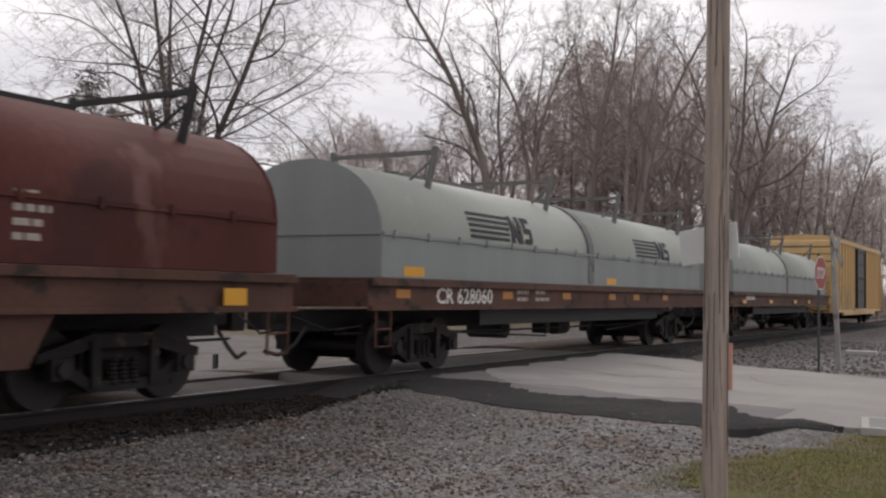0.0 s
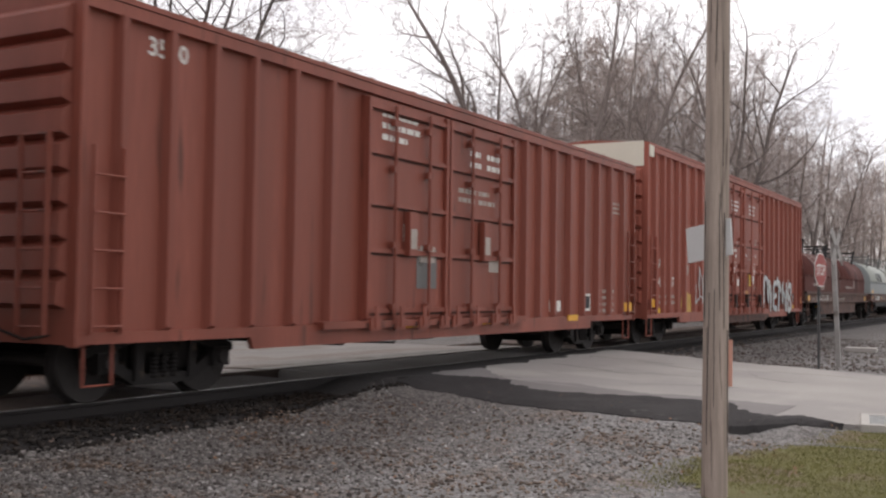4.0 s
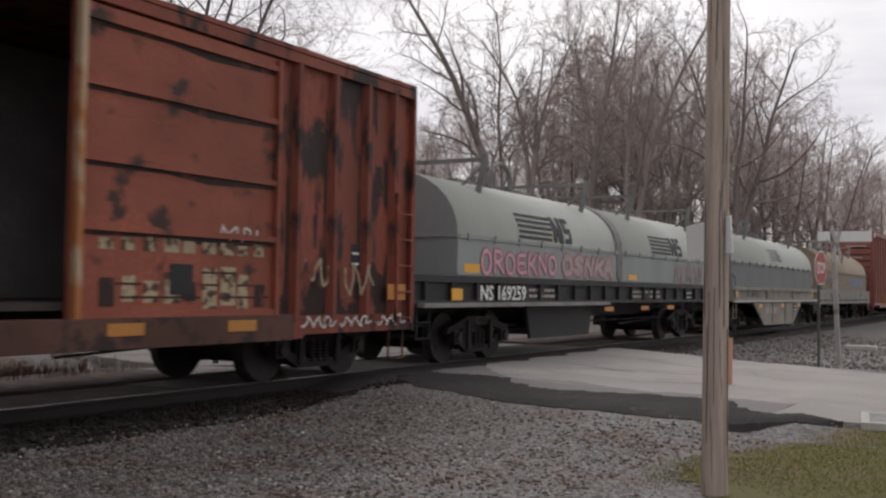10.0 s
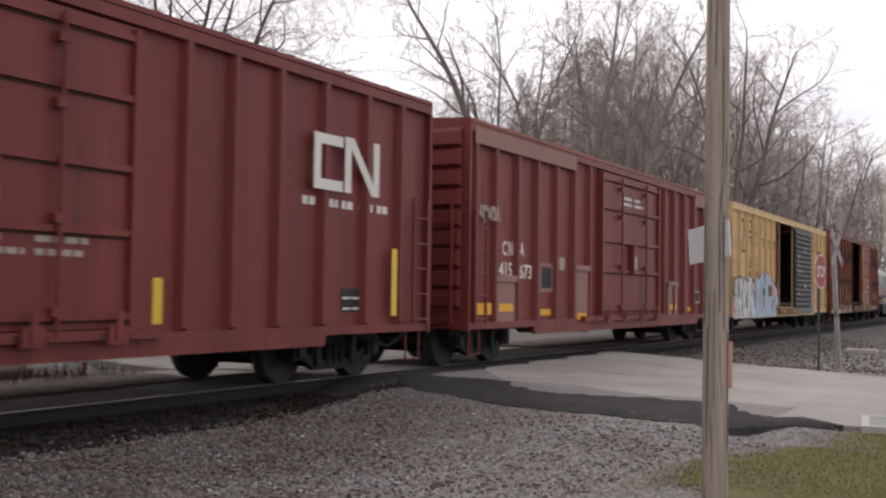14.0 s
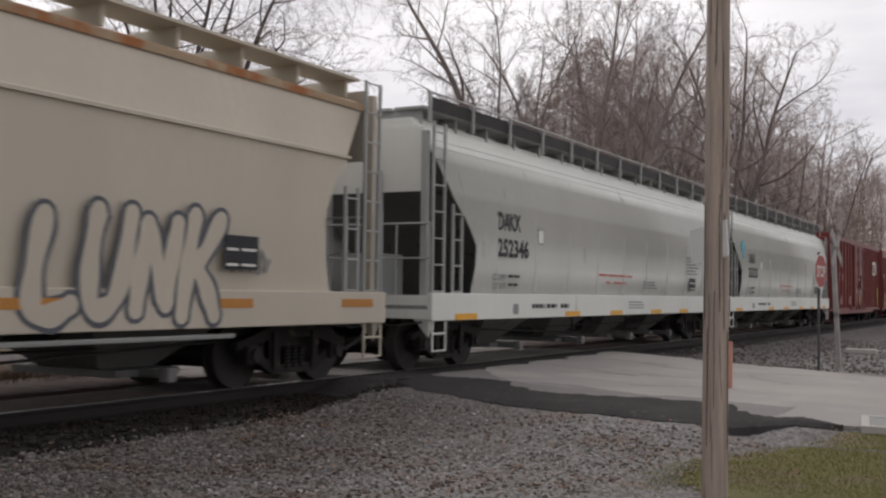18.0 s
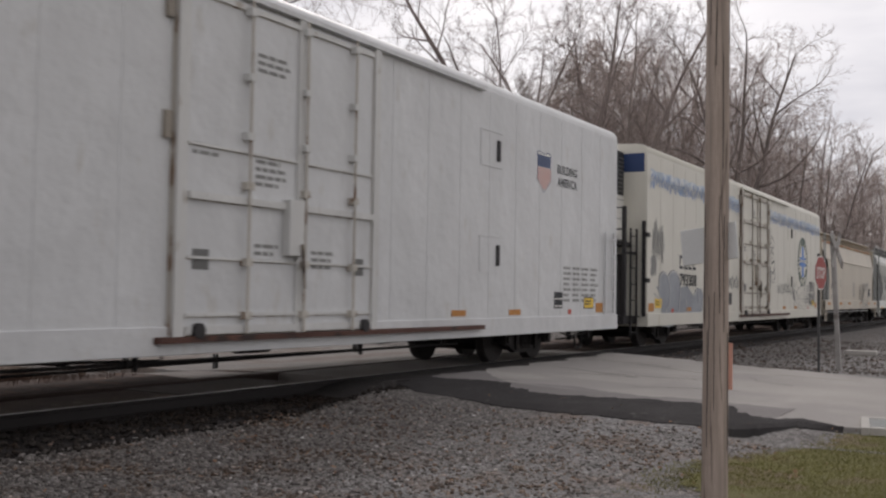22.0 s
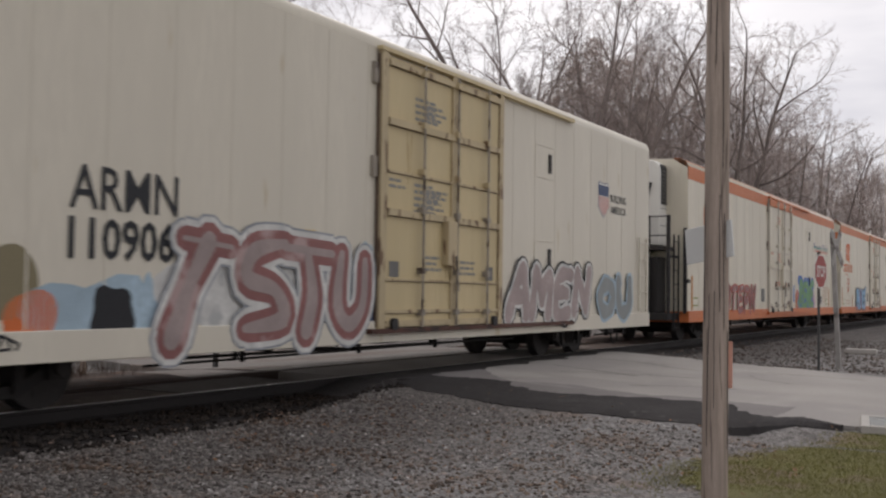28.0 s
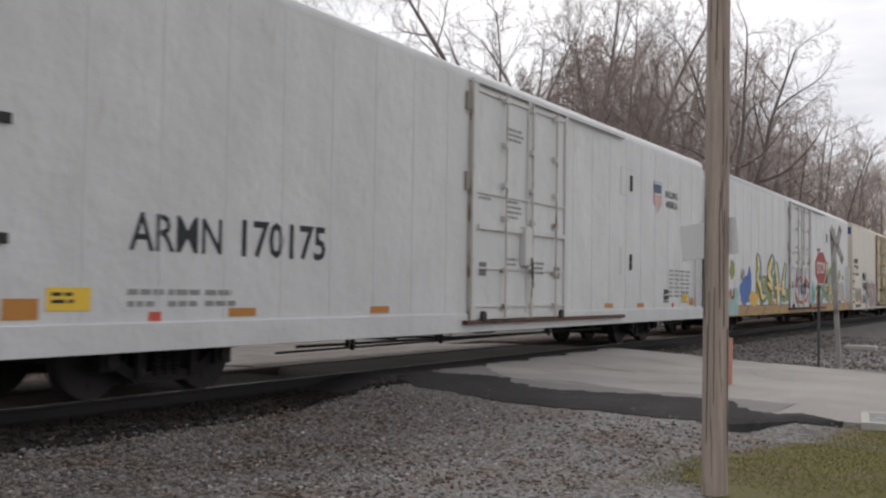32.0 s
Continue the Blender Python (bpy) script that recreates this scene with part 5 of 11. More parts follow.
def small_things():
    s = thing("concrete_block", "pale concrete block lying on the verge", "block", (33.8, -5.1, -0.38))
    part("slab", Mesh().box(-0.25, 0.25, -0.45, 0.45, 0, 0.14), M_CONCRETE, s, bevel=0.02)
    k = thing("kerb_stone", "broken pale kerb stone at the street's edge", "kerb", (12.3, -5.2, -0.31))
    part("slab", Mesh().box(-0.05, 0.05, -0.2, 0.2, -0.03, 0.035), M_CONCRETE, k, bevel=0.02)
    for x, y, h, mat, lab, nm in ((13.94, 2.6, 0.6, M_SIGNPOST, "short dark steel post beside the street", "marker_post"), (9.9, 3.1, 0.5, M_POLE, "weathered wooden stake in the weeds", "stake"),
                                  (11.4, 3.0, 0.55, M_POLE, "weathered wooden stake in the weeds", "stake"), (10.7, 3.4, 0.45, M_POLE, "weathered wooden stake in the weeds", "stake")):
        p = thing(nm, lab, "post", (x, y, -0.42))
        part("shaft", Mesh().box(-0.035, 0.035, -0.035, 0.035, 0, h), mat, p)
    rnd = random.Random(5)
    w = thing("timber_edging", "stacked old railway ties edging the weedy bank", "timber edging", (6.6, 4.6, -0.38))
    me = Mesh().box(-1.3, 1.3, -0.11, 0.11, 0, 0.2).data("timber", M_POLE)
    for i in range(3):
        for j in range(2):
            o = new("timber", me)
            o.parent, o.location, o.rotation_euler = w, (-2.6 + i * 2.62, rnd.uniform(-0.04, 0.04), j * 0.2), (0, 0, rnd.uniform(-0.02, 0.02))


small_things()

# ---- the freight train ----
TRAIN = []          # (car, place of its rear end at 16 s)
WHEELS = []         # (wheelset, its car's place)


def travel(t):
    """How far the train has rolled past its place at 16 s."""
    u = (t - 16) / 16
    return 16 * (13.1198 * u + 0.0411 * u ** 2 - 0.0757 * u ** 3 + 0.048 * u ** 4)


TRUCK = {}


def truck(car, x, rear):
    """A two-axle freight truck: side frames, bolster, springs, brake beam, two wheelsets."""
    if not TRUCK:
        for key, y, b in (("near", -1.06, -1.13), ("far", 0.94, 0.99)):
            side = Mesh()
            chord = [(-1.16, 0.5), (-1.16, 0.6), (-0.85, 0.68), (-0.45, 0.79), (0.45, 0.79), (0.85, 0.68), (1.16, 0.6), (1.16, 0.5), (0.8, 0.55), (0.45, 0.64), (-0.45, 0.64), (-0.8, 0.55)]
            under = [(-1.04, 0.54), (-0.8, 0.36), (-0.45, 0.17), (0.45, 0.17), (0.8, 0.36), (1.04, 0.54), (0.8, 0.5), (0.42, 0.29), (-0.42, 0.29), (-0.8, 0.5)]
            for pts in (chord, under):
                k = len(pts)
                side.add([(px, y, pz) for px, pz in pts] + [(px, y + 0.12, pz) for px, pz in pts],
                         [tuple(range(k)), tuple(range(k, 2 * k))[::-1]] + [(i, (i + 1) % k, k + (i + 1) % k, k + i) for i in range(k)])
            for a in (-0.89, 0.89):
                side.box(a - 0.14, a + 0.14, b, b + 0.14, 0.33, 0.55)
            for a in (-0.42, 0.42):
                side.box(a - 0.06, a + 0.06, y - 0.04, y, 0.22, 0.72)
            TRUCK[key] = side.data("side_frame", M_TRUCK)
            TRUCK[key + "_cap"] = Mesh().wheel(0, b - 0.04 if b < 0 else b + 0.14, b if b < 0 else b + 0.18, 0.44, 0.085, 12).data("bearing_cap", M_WHEEL)
        TRUCK["bolster"] = Mesh().box(-0.36, 0.36, -0.92, 0.92, 0.2, 0.8).box(-0.44, -0.37, -0.86, -0.62, 0.22, 0.68).box(0.37, 0.44, -0.86, -0.62, 0.22, 0.68).box(-0.6, -0.5, -0.8, 0.8, 0.3, 0.42).box(0.5, 0.6, -0.8, 0.8, 0.3, 0.42).box(-0.3, 0.3, -0.3, 0.3, 0.7, 0.95).data("bolster", M_TRUCK)
        sp, rings = Mesh(), 13
        sp.v = [((0.062 if q % 2 else 0.047) * math.cos(0.785 * j), (0.062 if q % 2 else 0.047) * math.sin(0.785 * j), q * 0.0235) for q in range(rings) for j in range(8)]
        sp.f = [(q * 8 + j, q * 8 + (j + 1) % 8, q * 8 + 8 + (j + 1) % 8, q * 8 + 8 + j) for q in range(rings - 1) for j in range(8)]
        TRUCK["spring"] = sp.data("spring", M_TRUCK)
        w = Mesh()
        for s in (-1, 1):
            w.wheel(0, s * 0.68, s * 0.82, 0, 0.43, 28)
            w.wheel(0, s * 0.655, s * 0.685, 0, 0.455, 28)
            w.wheel(0, s * 0.815, s * 0.835, 0, 0.13, 12)
            for i in range(4):
                a = i * math.pi / 2 + 0.4
                w.wheel(0.27 * math.cos(a), s * 0.815, s * 0.828, 0.27 * math.sin(a), 0.045, 8)
        w.tube((0, -1.1, 0), (0, 1.1, 0), 0.075, 10)
        TRUCK["wheelset"] = w.data("wheelset", M_WHEEL)
    t = part("truck", TRUCK["bolster"], None, car, at=(x, 0, 0))
    for side in ("near", "far"):
        part("side_frame", TRUCK[side], None, t)
        for a in (-0.89, 0.89):
            part("bearing_cap", TRUCK[side + "_cap"], None, t, at=(a, 0, 0))
    for y in (-1.04, 1.02):
        for q in (-0.15, 0.0, 0.15):
            part("spring", TRUCK["spring"], None, t, at=(q, y, 0.24))
    for a in (-0.89, 0.89):
        s = part("wheelset", TRUCK["wheelset"], None, t, at=(a, 0, 0.435))
        WHEELS.append((s, a, rear))


def freight(name, label, rear, length, trucks=None, group="freight cars"):
    """An empty car frame: trucks, centre sill, couplers, brake gear. Its origin is the rear end at the rail's top."""
    c = thing(name, label, "freight car", (rear, 0, 0), group)
    TRAIN.append((c, rear))
    a, b = trucks or (2.2, length - 2.2)
    truck(c, a, rear)
    truck(c, b, rear)
    part("centre_sill", Mesh().box(0.1, length - 0.1, -0.3, 0.3, 0.68, 1.0), M_BLACK, c)
    for s, x in ((-1, 0.1), (1, length - 0.1)):
        m = Mesh().box(min(x, x + s * 0.5), max(x, x + s * 0.5), -0.08, 0.08, 0.8, 0.96)
        m.box(min(x + s * 0.5, x + s * 0.78), max(x + s * 0.5, x + s * 0.78), -0.16, 0.13, 0.72, 1.0)
        part("coupler", m, M_TRUCK, c, bevel=0.02)
        hose = [(x, -0.35, 0.75), (x + s * 0.25, -0.33, 0.5), (x + s * 0.5, -0.25, 0.36), (x + s * 0.75, -0.18, 0.42)]
        part("air_hose", Mesh().line(hose, 0.03), M_BLACK, c)
        part("cut_lever", Mesh().line([(x + s * 0.1, -1.4, 0.8), (x + s * 0.2, -0.9, 0.72), (x + s * 0.45, -0.3, 0.95)], 0.016), M_TRUCK, c)
    part("brake_rod", Mesh().line([(a + 1.3, -0.9, 0.62), (length * 0.42, -0.95, 0.45), (length * 0.42, -0.95, 0.8)], 0.018), M_BLACK, c)
    part("brake_rod", Mesh().line([(b - 1.3, -0.9, 0.62), (length * 0.62, -0.95, 0.5), (length * 0.62, -0.95, 0.8)], 0.018), M_BLACK, c)
    part("brake_cylinder", Mesh().tube((length * 0.5, -0.5, 0.6), (length * 0.5 + 0.6, -0.5, 0.6), 0.17, 12), M_BLACK, c, smooth=False)
    part("air_reservoir", Mesh().tube((length * 0.38, -0.4, 0.6), (length * 0.38, 0.4, 0.6), 0.2, 12), M_BLACK, c)
    part("valve", Mesh().box(length * 0.45, length * 0.45 + 0.3, -0.7, -0.4, 0.48, 0.8), M_BLACK, c, bevel=0.02)
    part("train_line", Mesh().line([(0.3, -0.72, 0.66), (length * 0.3, -0.76, 0.6), (length * 0.7, -0.76, 0.6), (length - 0.3, -0.72, 0.66)], 0.02), M_BLACK, c)
    return c


def ladder(car, x, y, z0, z1, mat, step=0.38, w=0.42, axis="x", name="ladder"):
    m = Mesh()
    d = (w / 2, 0) if axis == "x" else (0, w / 2)
    for s in (-1, 1):
        m.box(x + s * d[0] - 0.02, x + s * d[0] + 0.02, y + s * d[1] - 0.02, y + s * d[1] + 0.02, z0, z1)
    z = z0 + 0.08
    while z < z1:
        m.tube((x - d[0], y - d[1] - 0.02, z), (x + d[0], y + d[1] - 0.02, z), 0.014, 5)
        z += step
    return part(name, m, mat, car)


def side_rib(mat, z0, z1, w=0.16, d=0.1):
    m = Mesh()
    m.v = [(-w / 2, 0, z0), (w / 2, 0, z0), (w / 4, -d, z0 + 0.05), (-w / 4, -d, z0 + 0.05), (-w / 2, 0, z1), (w / 2, 0, z1), (w / 4, -d, z1 - 0.03), (-w / 4, -d, z1 - 0.03)]
    m.f = [(0, 1, 2, 3), (4, 7, 6, 5), (0, 3, 7, 4), (1, 5, 6, 2), (3, 2, 6, 7), (0, 4, 5, 1)]
    return m.data("rib", mat)


def boxcar(label, rear, length, z0, z1, mat, door, ribs, opening=None, door_mat=None, split=None, trucks=None, end_panel=None, step=2.6, roof_mat=None, door_kind="plug", end_mat=None, drop=0.14, side_ladder=True, locks=True):
    """A ribbed steel boxcar: hollow body, corrugated ends, roof, doors, ribs, ladders, steps."""
    c = freight("boxcar", label, rear, length, trucks)
    end_mat = end_mat or mat
    Y = 1.5
    wall = Mesh()
    if opening:
        for a, b in ((0, opening[0]), (opening[1], length)):
            wall.box(a, b, -Y, -Y + 0.06, z0, z1)
        wall.box(opening[0], opening[1], -Y, -Y + 0.06, z1 - 0.18, z1)
        wall.box(opening[0], opening[1], -Y, -Y + 0.06, z0, z0 + 0.26)
    else:
        wall.box(0, length, -Y, -Y + 0.06, z0, z1)
    part("side_wall", wall, mat, c)
    part("side_wall", Mesh().box(0, length, Y - 0.06, Y, z0, z1), mat, c)
    part("lining", Mesh().box(0.08, length - 0.08, Y - 0.12, Y - 0.065, z0 + 0.3, z1 - 0.1).box(0.08, 0.12, -Y + 0.07, Y - 0.13, z0 + 0.3, z1 - 0.1).box(length - 0.12, length - 0.08, -Y + 0.07, Y - 0.13, z0 + 0.3, z1 - 0.1), M_INSIDE, c)
    part("floor", Mesh().box(0.05, length - 0.05, -Y + 0.065, Y - 0.125, 1.0, 1.08), M_OLDFLOOR, c)
    roof = Mesh().prism([(-Y - 0.1, z1 - 0.06), (-Y - 0.1, z1), (0, z1 + 0.12), (Y + 0.1, z1), (Y + 0.1, z1 - 0.06), (0, z1 + 0.04)], -0.02, length + 0.02)
    rf = part("roof", roof, roof_mat or mat, c)
    rib = Mesh().prism([(-Y - 0.02, z1 + 0.002), (0, z1 + 0.12), (Y + 0.02, z1 + 0.002), (Y, z1 + 0.05), (0, z1 + 0.17), (-Y, z1 + 0.05)], 0, 0.09).data("roof_rib", roof_mat or mat)
    x = 0.6
    while x < length - 0.3:
        part("roof_rib", rib, None, rf, at=(x, 0, 0))
        x += 1.15
    part("side_sill", Mesh().plate([(0, z0), (step, z0), (step + 0.05, z0 - drop), (length - step - 0.05, z0 - drop), (length - step, z0), (length, z0), (length, z0 + 0.12), (0, z0 + 0.12)], -Y + 0.005, 0.07), mat, c)
    part("top_chord", Mesh().box(0, length, -Y - 0.09, -Y - 0.002, z1 - 0.2, z1 - 0.07), mat, c)
    for s, xe in ((-1, 0.0), (1, length)):
        ew = part("end_wall", Mesh().box(min(xe, xe + s * 0.05), max(xe, xe + s * 0.05), -Y, Y, z0, z1 + 0.02), end_mat, c)
        n = 9
        rib = Mesh().add([(0, -Y + 0.06, 0), (0, Y - 0.06, 0), (0, Y - 0.06, 0.34), (0, -Y + 0.06, 0.34), (s * 0.1, -Y + 0.09, 0.05), (s * 0.1, Y - 0.09, 0.05), (s * 0.08, Y - 0.09, 0.27), (s * 0.08, -Y + 0.09, 0.27)],
                         [(0, 1, 5, 4), (1, 2, 6, 5), (2, 3, 7, 6), (3, 0, 4, 7), (4, 5, 6, 7)]).data("corrugation", end_mat)
        for i in range(n):
            part("corrugation", rib, None, ew, at=(xe + s * 0.05, 0, z0 + 0.35 + i * (z1 - z0 - (0.95 if end_panel and s < 0 else 0.5)) / n))
        if end_panel and s < 0:
            part("end_panel", Mesh().box(-0.062, -0.05, -Y + 0.02, Y - 0.02, z1 - 0.58, z1 + 0.03).box(0, 0.34, -Y - 0.106, -Y - 0.092, z1 - 0.34, z1 - 0.06), end_panel, c, "pale painted panel at the top of the end")
        cp = Mesh().box(min(xe, xe + s * 0.06), max(xe, xe + s * 0.06), -Y - 0.09, -Y + 0.04, z0 - 0.02, z1)
        part("corner_post", cp, mat, c)
        part("step", Mesh().line([(xe - s * 0.12, -Y, z0), (xe - s * 0.12, -Y, z0 - 0.42), (xe - s * 0.5, -Y, z0 - 0.42), (xe - s * 0.5, -Y, z0)], 0.018), mat if side_ladder else M_BLACK, c)
        if side_ladder:
            ladder(c, xe - s * 0.3, -Y - 0.12, z0 + 0.1, z0 + 2.0, mat, w=0.4)
        else:
            for k in range(4):
                zr = z0 + 0.2 + k * 0.5
                xa, xb = xe - s * 0.18, xe - s * 0.92
                part("grab_iron", Mesh().line([(xa, -Y - 0.08, zr), (xa, -Y - 0.16, zr), (xb, -Y - 0.16, zr), (xb, -Y - 0.08, zr)], 0.013), M_GREYSTEEL, c)
        ladder(c, xe + s * 0.24, -Y + 0.35, z0 + 0.1, z0 + 2.1, end_mat, w=0.4, axis="y")
    rail = Mesh().box(door[0] - 1.0 if opening is None else opening[0] - 0.1, door[1] + 0.4, -Y - 0.16, -Y - 0.002, z0 + 0.06, z0 + 0.16)
    part("door_track", rail, mat, c)
    me = side_rib(mat, z0 + 0.1, z1 - 0.16)
    for x in ribs:
        part("rib", me, None, c, at=(x, -Y, 0))
    back = side_rib(mat, z0 + 0.1, z1 - 0.16)
    for x in ribs:
        o = part("rib", back, None, c, at=(x, Y, 0))
        o.rotation_euler = (0, 0, math.pi)
    # doors
    spans = [(door[0], split), (split, door[1])] if split else [door]
    dm = door_mat or mat
    for a, b in spans:
        d = Mesh().box(a + 0.02, b - 0.02, -Y - 0.075, -Y - 0.002, z0 + 0.17, z1 - 0.24)
        dr = part("door", d, dm, c)
        h = z1 - z0 - 0.41
        if door_kind == "corrugated":
            n = 16
            for i in range(n):
                zc = z0 + 0.25 + i * (h - 0.15) / n
                part("corrugation", Mesh().add([(a + 0.1, -Y - 0.076, zc), (b - 0.1, -Y - 0.076, zc), (b - 0.14, -Y - 0.125, zc + 0.05), (a + 0.14, -Y - 0.125, zc + 0.05), (b - 0.14, -Y - 0.125, zc + 0.1), (a + 0.14, -Y - 0.125, zc + 0.1), (b - 0.1, -Y - 0.076, zc + 0.15), (a + 0.1, -Y - 0.076, zc + 0.15)],
                                                   [(0, 1, 2, 3), (3, 2, 4, 5), (5, 4, 6, 7), (0, 3, 5, 7), (1, 6, 4, 2)]), dm, dr)
        else:
            f = Mesh()
            for u in (0.02, 0.3, 0.52, 0.76, 0.97):
                zc = z0 + 0.2 + u * (h - 0.1)
                f.box(a + 0.06, b - 0.06, -Y - 0.125, -Y - 0.077, zc, zc + 0.07)
            for x in (a + 0.03, b - 0.1):
                f.box(x, x + 0.07, -Y - 0.14, -Y - 0.077, z0 + 0.18, z1 - 0.26)
            part("door_frame", f, dm, dr)
            if door_kind == "plug":
                for x in (a + (b - a) * 0.3, a + (b - a) * 0.72):
                    r = Mesh().tube((x, -Y - 0.16, z0 + 0.1), (x, -Y - 0.16, z1 - 0.3), 0.026, 6)
                    for zz in (z0 + 0.3, z0 + 1.2, z0 + 2.3, z1 - 0.6):
                        r.box(x - 0.07, x + 0.07, -Y - 0.18, -Y - 0.1, zz, zz + 0.09)
                    part("lock_rod", r, dm, dr)
                # a line under each rail carries its shade as well as grime
                for u in (0.02, 0.3, 0.52, 0.76, 0.97):
                    zc = z0 + 0.2 + u * (h - 0.1)
                    part("grime_line", Mesh().box(a + 0.1, b - 0.1, -Y - 0.082, -Y - 0.0745, zc - 0.035, zc - 0.002), M_REDLINE, dr)
                if locks:
                    part("lock_box", Mesh().box((a + b) / 2 - 0.12, (a + b) / 2 + 0.12, -Y - 0.2, -Y - 0.1, z0 + 1.1, z0 + 1.75), dm, dr)
                    part("label_card", Mesh().plate([((a + b) / 2 - 0.09, z0 + 1.2), ((a + b) / 2 + 0.08, z0 + 1.2), ((a + b) / 2 + 0.08, z0 + 1.5), ((a + b) / 2 - 0.09, z0 + 1.5)], -Y - 0.201, 0.004), M_LETTERDIM, dr)
                # roller housings and hangers along the foot of the door
                for u in (0.08, 0.36, 0.64, 0.92):
                    x = a + (b - a) * u
                    part("roller_housing", Mesh().box(x - 0.13, x + 0.13, -Y - 0.2, -Y - 0.162, z0 + 0.02, z0 + 0.2).box(x - 0.04, x + 0.04, -Y - 0.22, -Y - 0.202, z0 + 0.06, z0 + 0.36), dm, dr)
                    part("grime_line", Mesh().box(x - 0.2, x + 0.2, -Y - 0.165, -Y - 0.1615, z0 + 0.06, z0 + 0.13), M_REDLINE, dr)
        if door_kind == "plain":
            h = z1 - z0 - 0.41
            for u in (0.3, 0.52, 0.76, 0.97):
                zc = z0 + 0.2 + u * (h - 0.1)
                part("grime_line", Mesh().plate([(a + 0.1, zc), (a + 0.12, zc - 0.05), (a + (b - a) * 0.4, zc - 0.035), (a + (b - a) * 0.6, zc - 0.09), (b - 0.12, zc - 0.05), (b - 0.1, zc)], -Y - 0.0765, 0.003), M_SOOT, dr)
    return c


def dome(half, low, shoulder, top, n=16):
    """Outline of a coil hood: upright sides, then a rounded crown."""
    pts = [(-half, low), (-half, shoulder)]
    for i in range(1, n):
        a = math.pi - math.pi * i / n
        pts.append((half * math.copysign(abs(math.cos(a)) ** 0.95, math.cos(a)), shoulder + (top - shoulder) * math.sin(a) ** 0.96))
    return pts + [(half, shoulder), (half, low)]


def coilcar(label, rear, length, hoods, hood_mat, low_mat, sill_mat, belly, trucks, shoulder=2.15, top=3.3, deck=(1.02, 1.44), posts=0, plank=None, bracket_mat=None, straps=(), arch=(), skirt=None, end_mat=None, brackets=()):
    c = freight("coil_car", label, rear, length, trucks)
    H = 1.43
    part("deck", Mesh().box(0.0, length, -1.5, 1.5, deck[0] + 0.05, deck[1]).box(0.02, length - 0.02, -1.56, 1.56, deck[1], deck[1] + 0.05), sill_mat, c, bevel=0.01)
    for y0, y1, za, zb in ((-1.58, -1.5, deck[0], deck[0] + 0.07), (-1.58, -1.5, deck[1] - 0.06, deck[1] + 0.012), (1.5, 1.58, deck[0], deck[1])):
        part("side_sill", Mesh().box(0.0, length, y0, y1, za, zb), sill_mat, c)
    if posts:
        me = Mesh().box(-0.03, 0.03, -1.57, -1.502, deck[0] + 0.07, deck[1] - 0.06).data("sill_post", sill_mat)
        for i in range(posts):
            part("sill_post", me, None, c, at=(0.4 + i * (length - 0.8) / (posts - 1), 0, 0))
    if belly:
        a, b, z = belly
        for y in (-1.2, 1.26):
            part("belly_side", Mesh().plate([(a - 0.2, deck[0]), (a, z), (b, z), (b + 0.2, deck[0])], y, 0.06), M_SILLBLACK, c)
        part("belly_floor", Mesh().box(a, b, -1.15, 1.15, z + 0.08, z + 0.2), M_BLACK, c)
    if skirt:
        part("skirt", Mesh().plate(skirt, -1.5, 0.06).plate(skirt, 1.56, 0.06), sill_mat, c, bevel=0.008)
        part("trough", Mesh().box(skirt[0][0] + 1.4, skirt[-1][0] - 1.4, -1.4, 1.4, 0.3, 0.45), M_BLACK, c)
    if plank:
        part("walkway", Mesh().box(plank[0], plank[1], -1.72, -1.585, deck[0] - 0.04, deck[0] + 0.03), M_SILLGREY, c, "weathered walkway plank")
    for k, (a, b) in enumerate(hoods):
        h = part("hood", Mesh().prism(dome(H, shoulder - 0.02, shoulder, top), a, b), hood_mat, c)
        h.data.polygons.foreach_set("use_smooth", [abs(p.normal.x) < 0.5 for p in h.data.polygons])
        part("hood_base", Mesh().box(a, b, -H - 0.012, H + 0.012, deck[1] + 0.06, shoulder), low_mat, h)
        lip = Mesh()
        lip.box(a, b, -H - 0.035, -H - 0.012, shoulder - 0.03, shoulder + 0.02)
        x = a + 0.3
        while x < b:
            lip.box(x - 0.03, x + 0.03, -H - 0.06, -H - 0.03, shoulder - 0.06, shoulder + 0.06)
            x += 1.0
        part("lip", lip, low_mat, h)
        for s, xe in ((-1, a), (1, b)):
            cap = dome(H + 0.01, deck[1] + 0.06, shoulder, top + 0.01)
            m = Mesh().prism(cap, min(xe, xe + s * 0.03), max(xe, xe + s * 0.03))
            m.prism([(-H, shoulder - 0.02), (H, shoulder - 0.02), (H, shoulder + 0.02), (-H, shoulder + 0.02)], min(xe, xe + s * 0.05), max(xe, xe + s * 0.05))
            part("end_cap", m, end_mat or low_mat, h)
        for x in [q for q in brackets if a < q < b] or (a + (b - a) * 0.13, b - (b - a) * 0.13):
            m = Mesh()
            for s in (-1, 1):
                m.tube((x - 0.08, s * 0.92, top - 0.48), (x + 0.06, s * 1.04, top + 0.42), 0.06, 4)
                m.tube((x - 0.3, s * 0.7, top - 0.2), (x + 0.02, s * 0.98, top + 0.2), 0.025, 4)
            m.tube((x + 0.04, -1.05, top + 0.33), (x + 0.04, 1.05, top + 0.33), 0.05, 4)
            part("stacking_bracket", m, bracket_mat or M_DARKGREY, h)
        part("crest", Mesh().box(a + (b - a) * 0.3, b - (b - a) * 0.25, -0.12, 0.12, top - 0.03, top + 0.08), bracket_mat or M_DARKGREY, h)
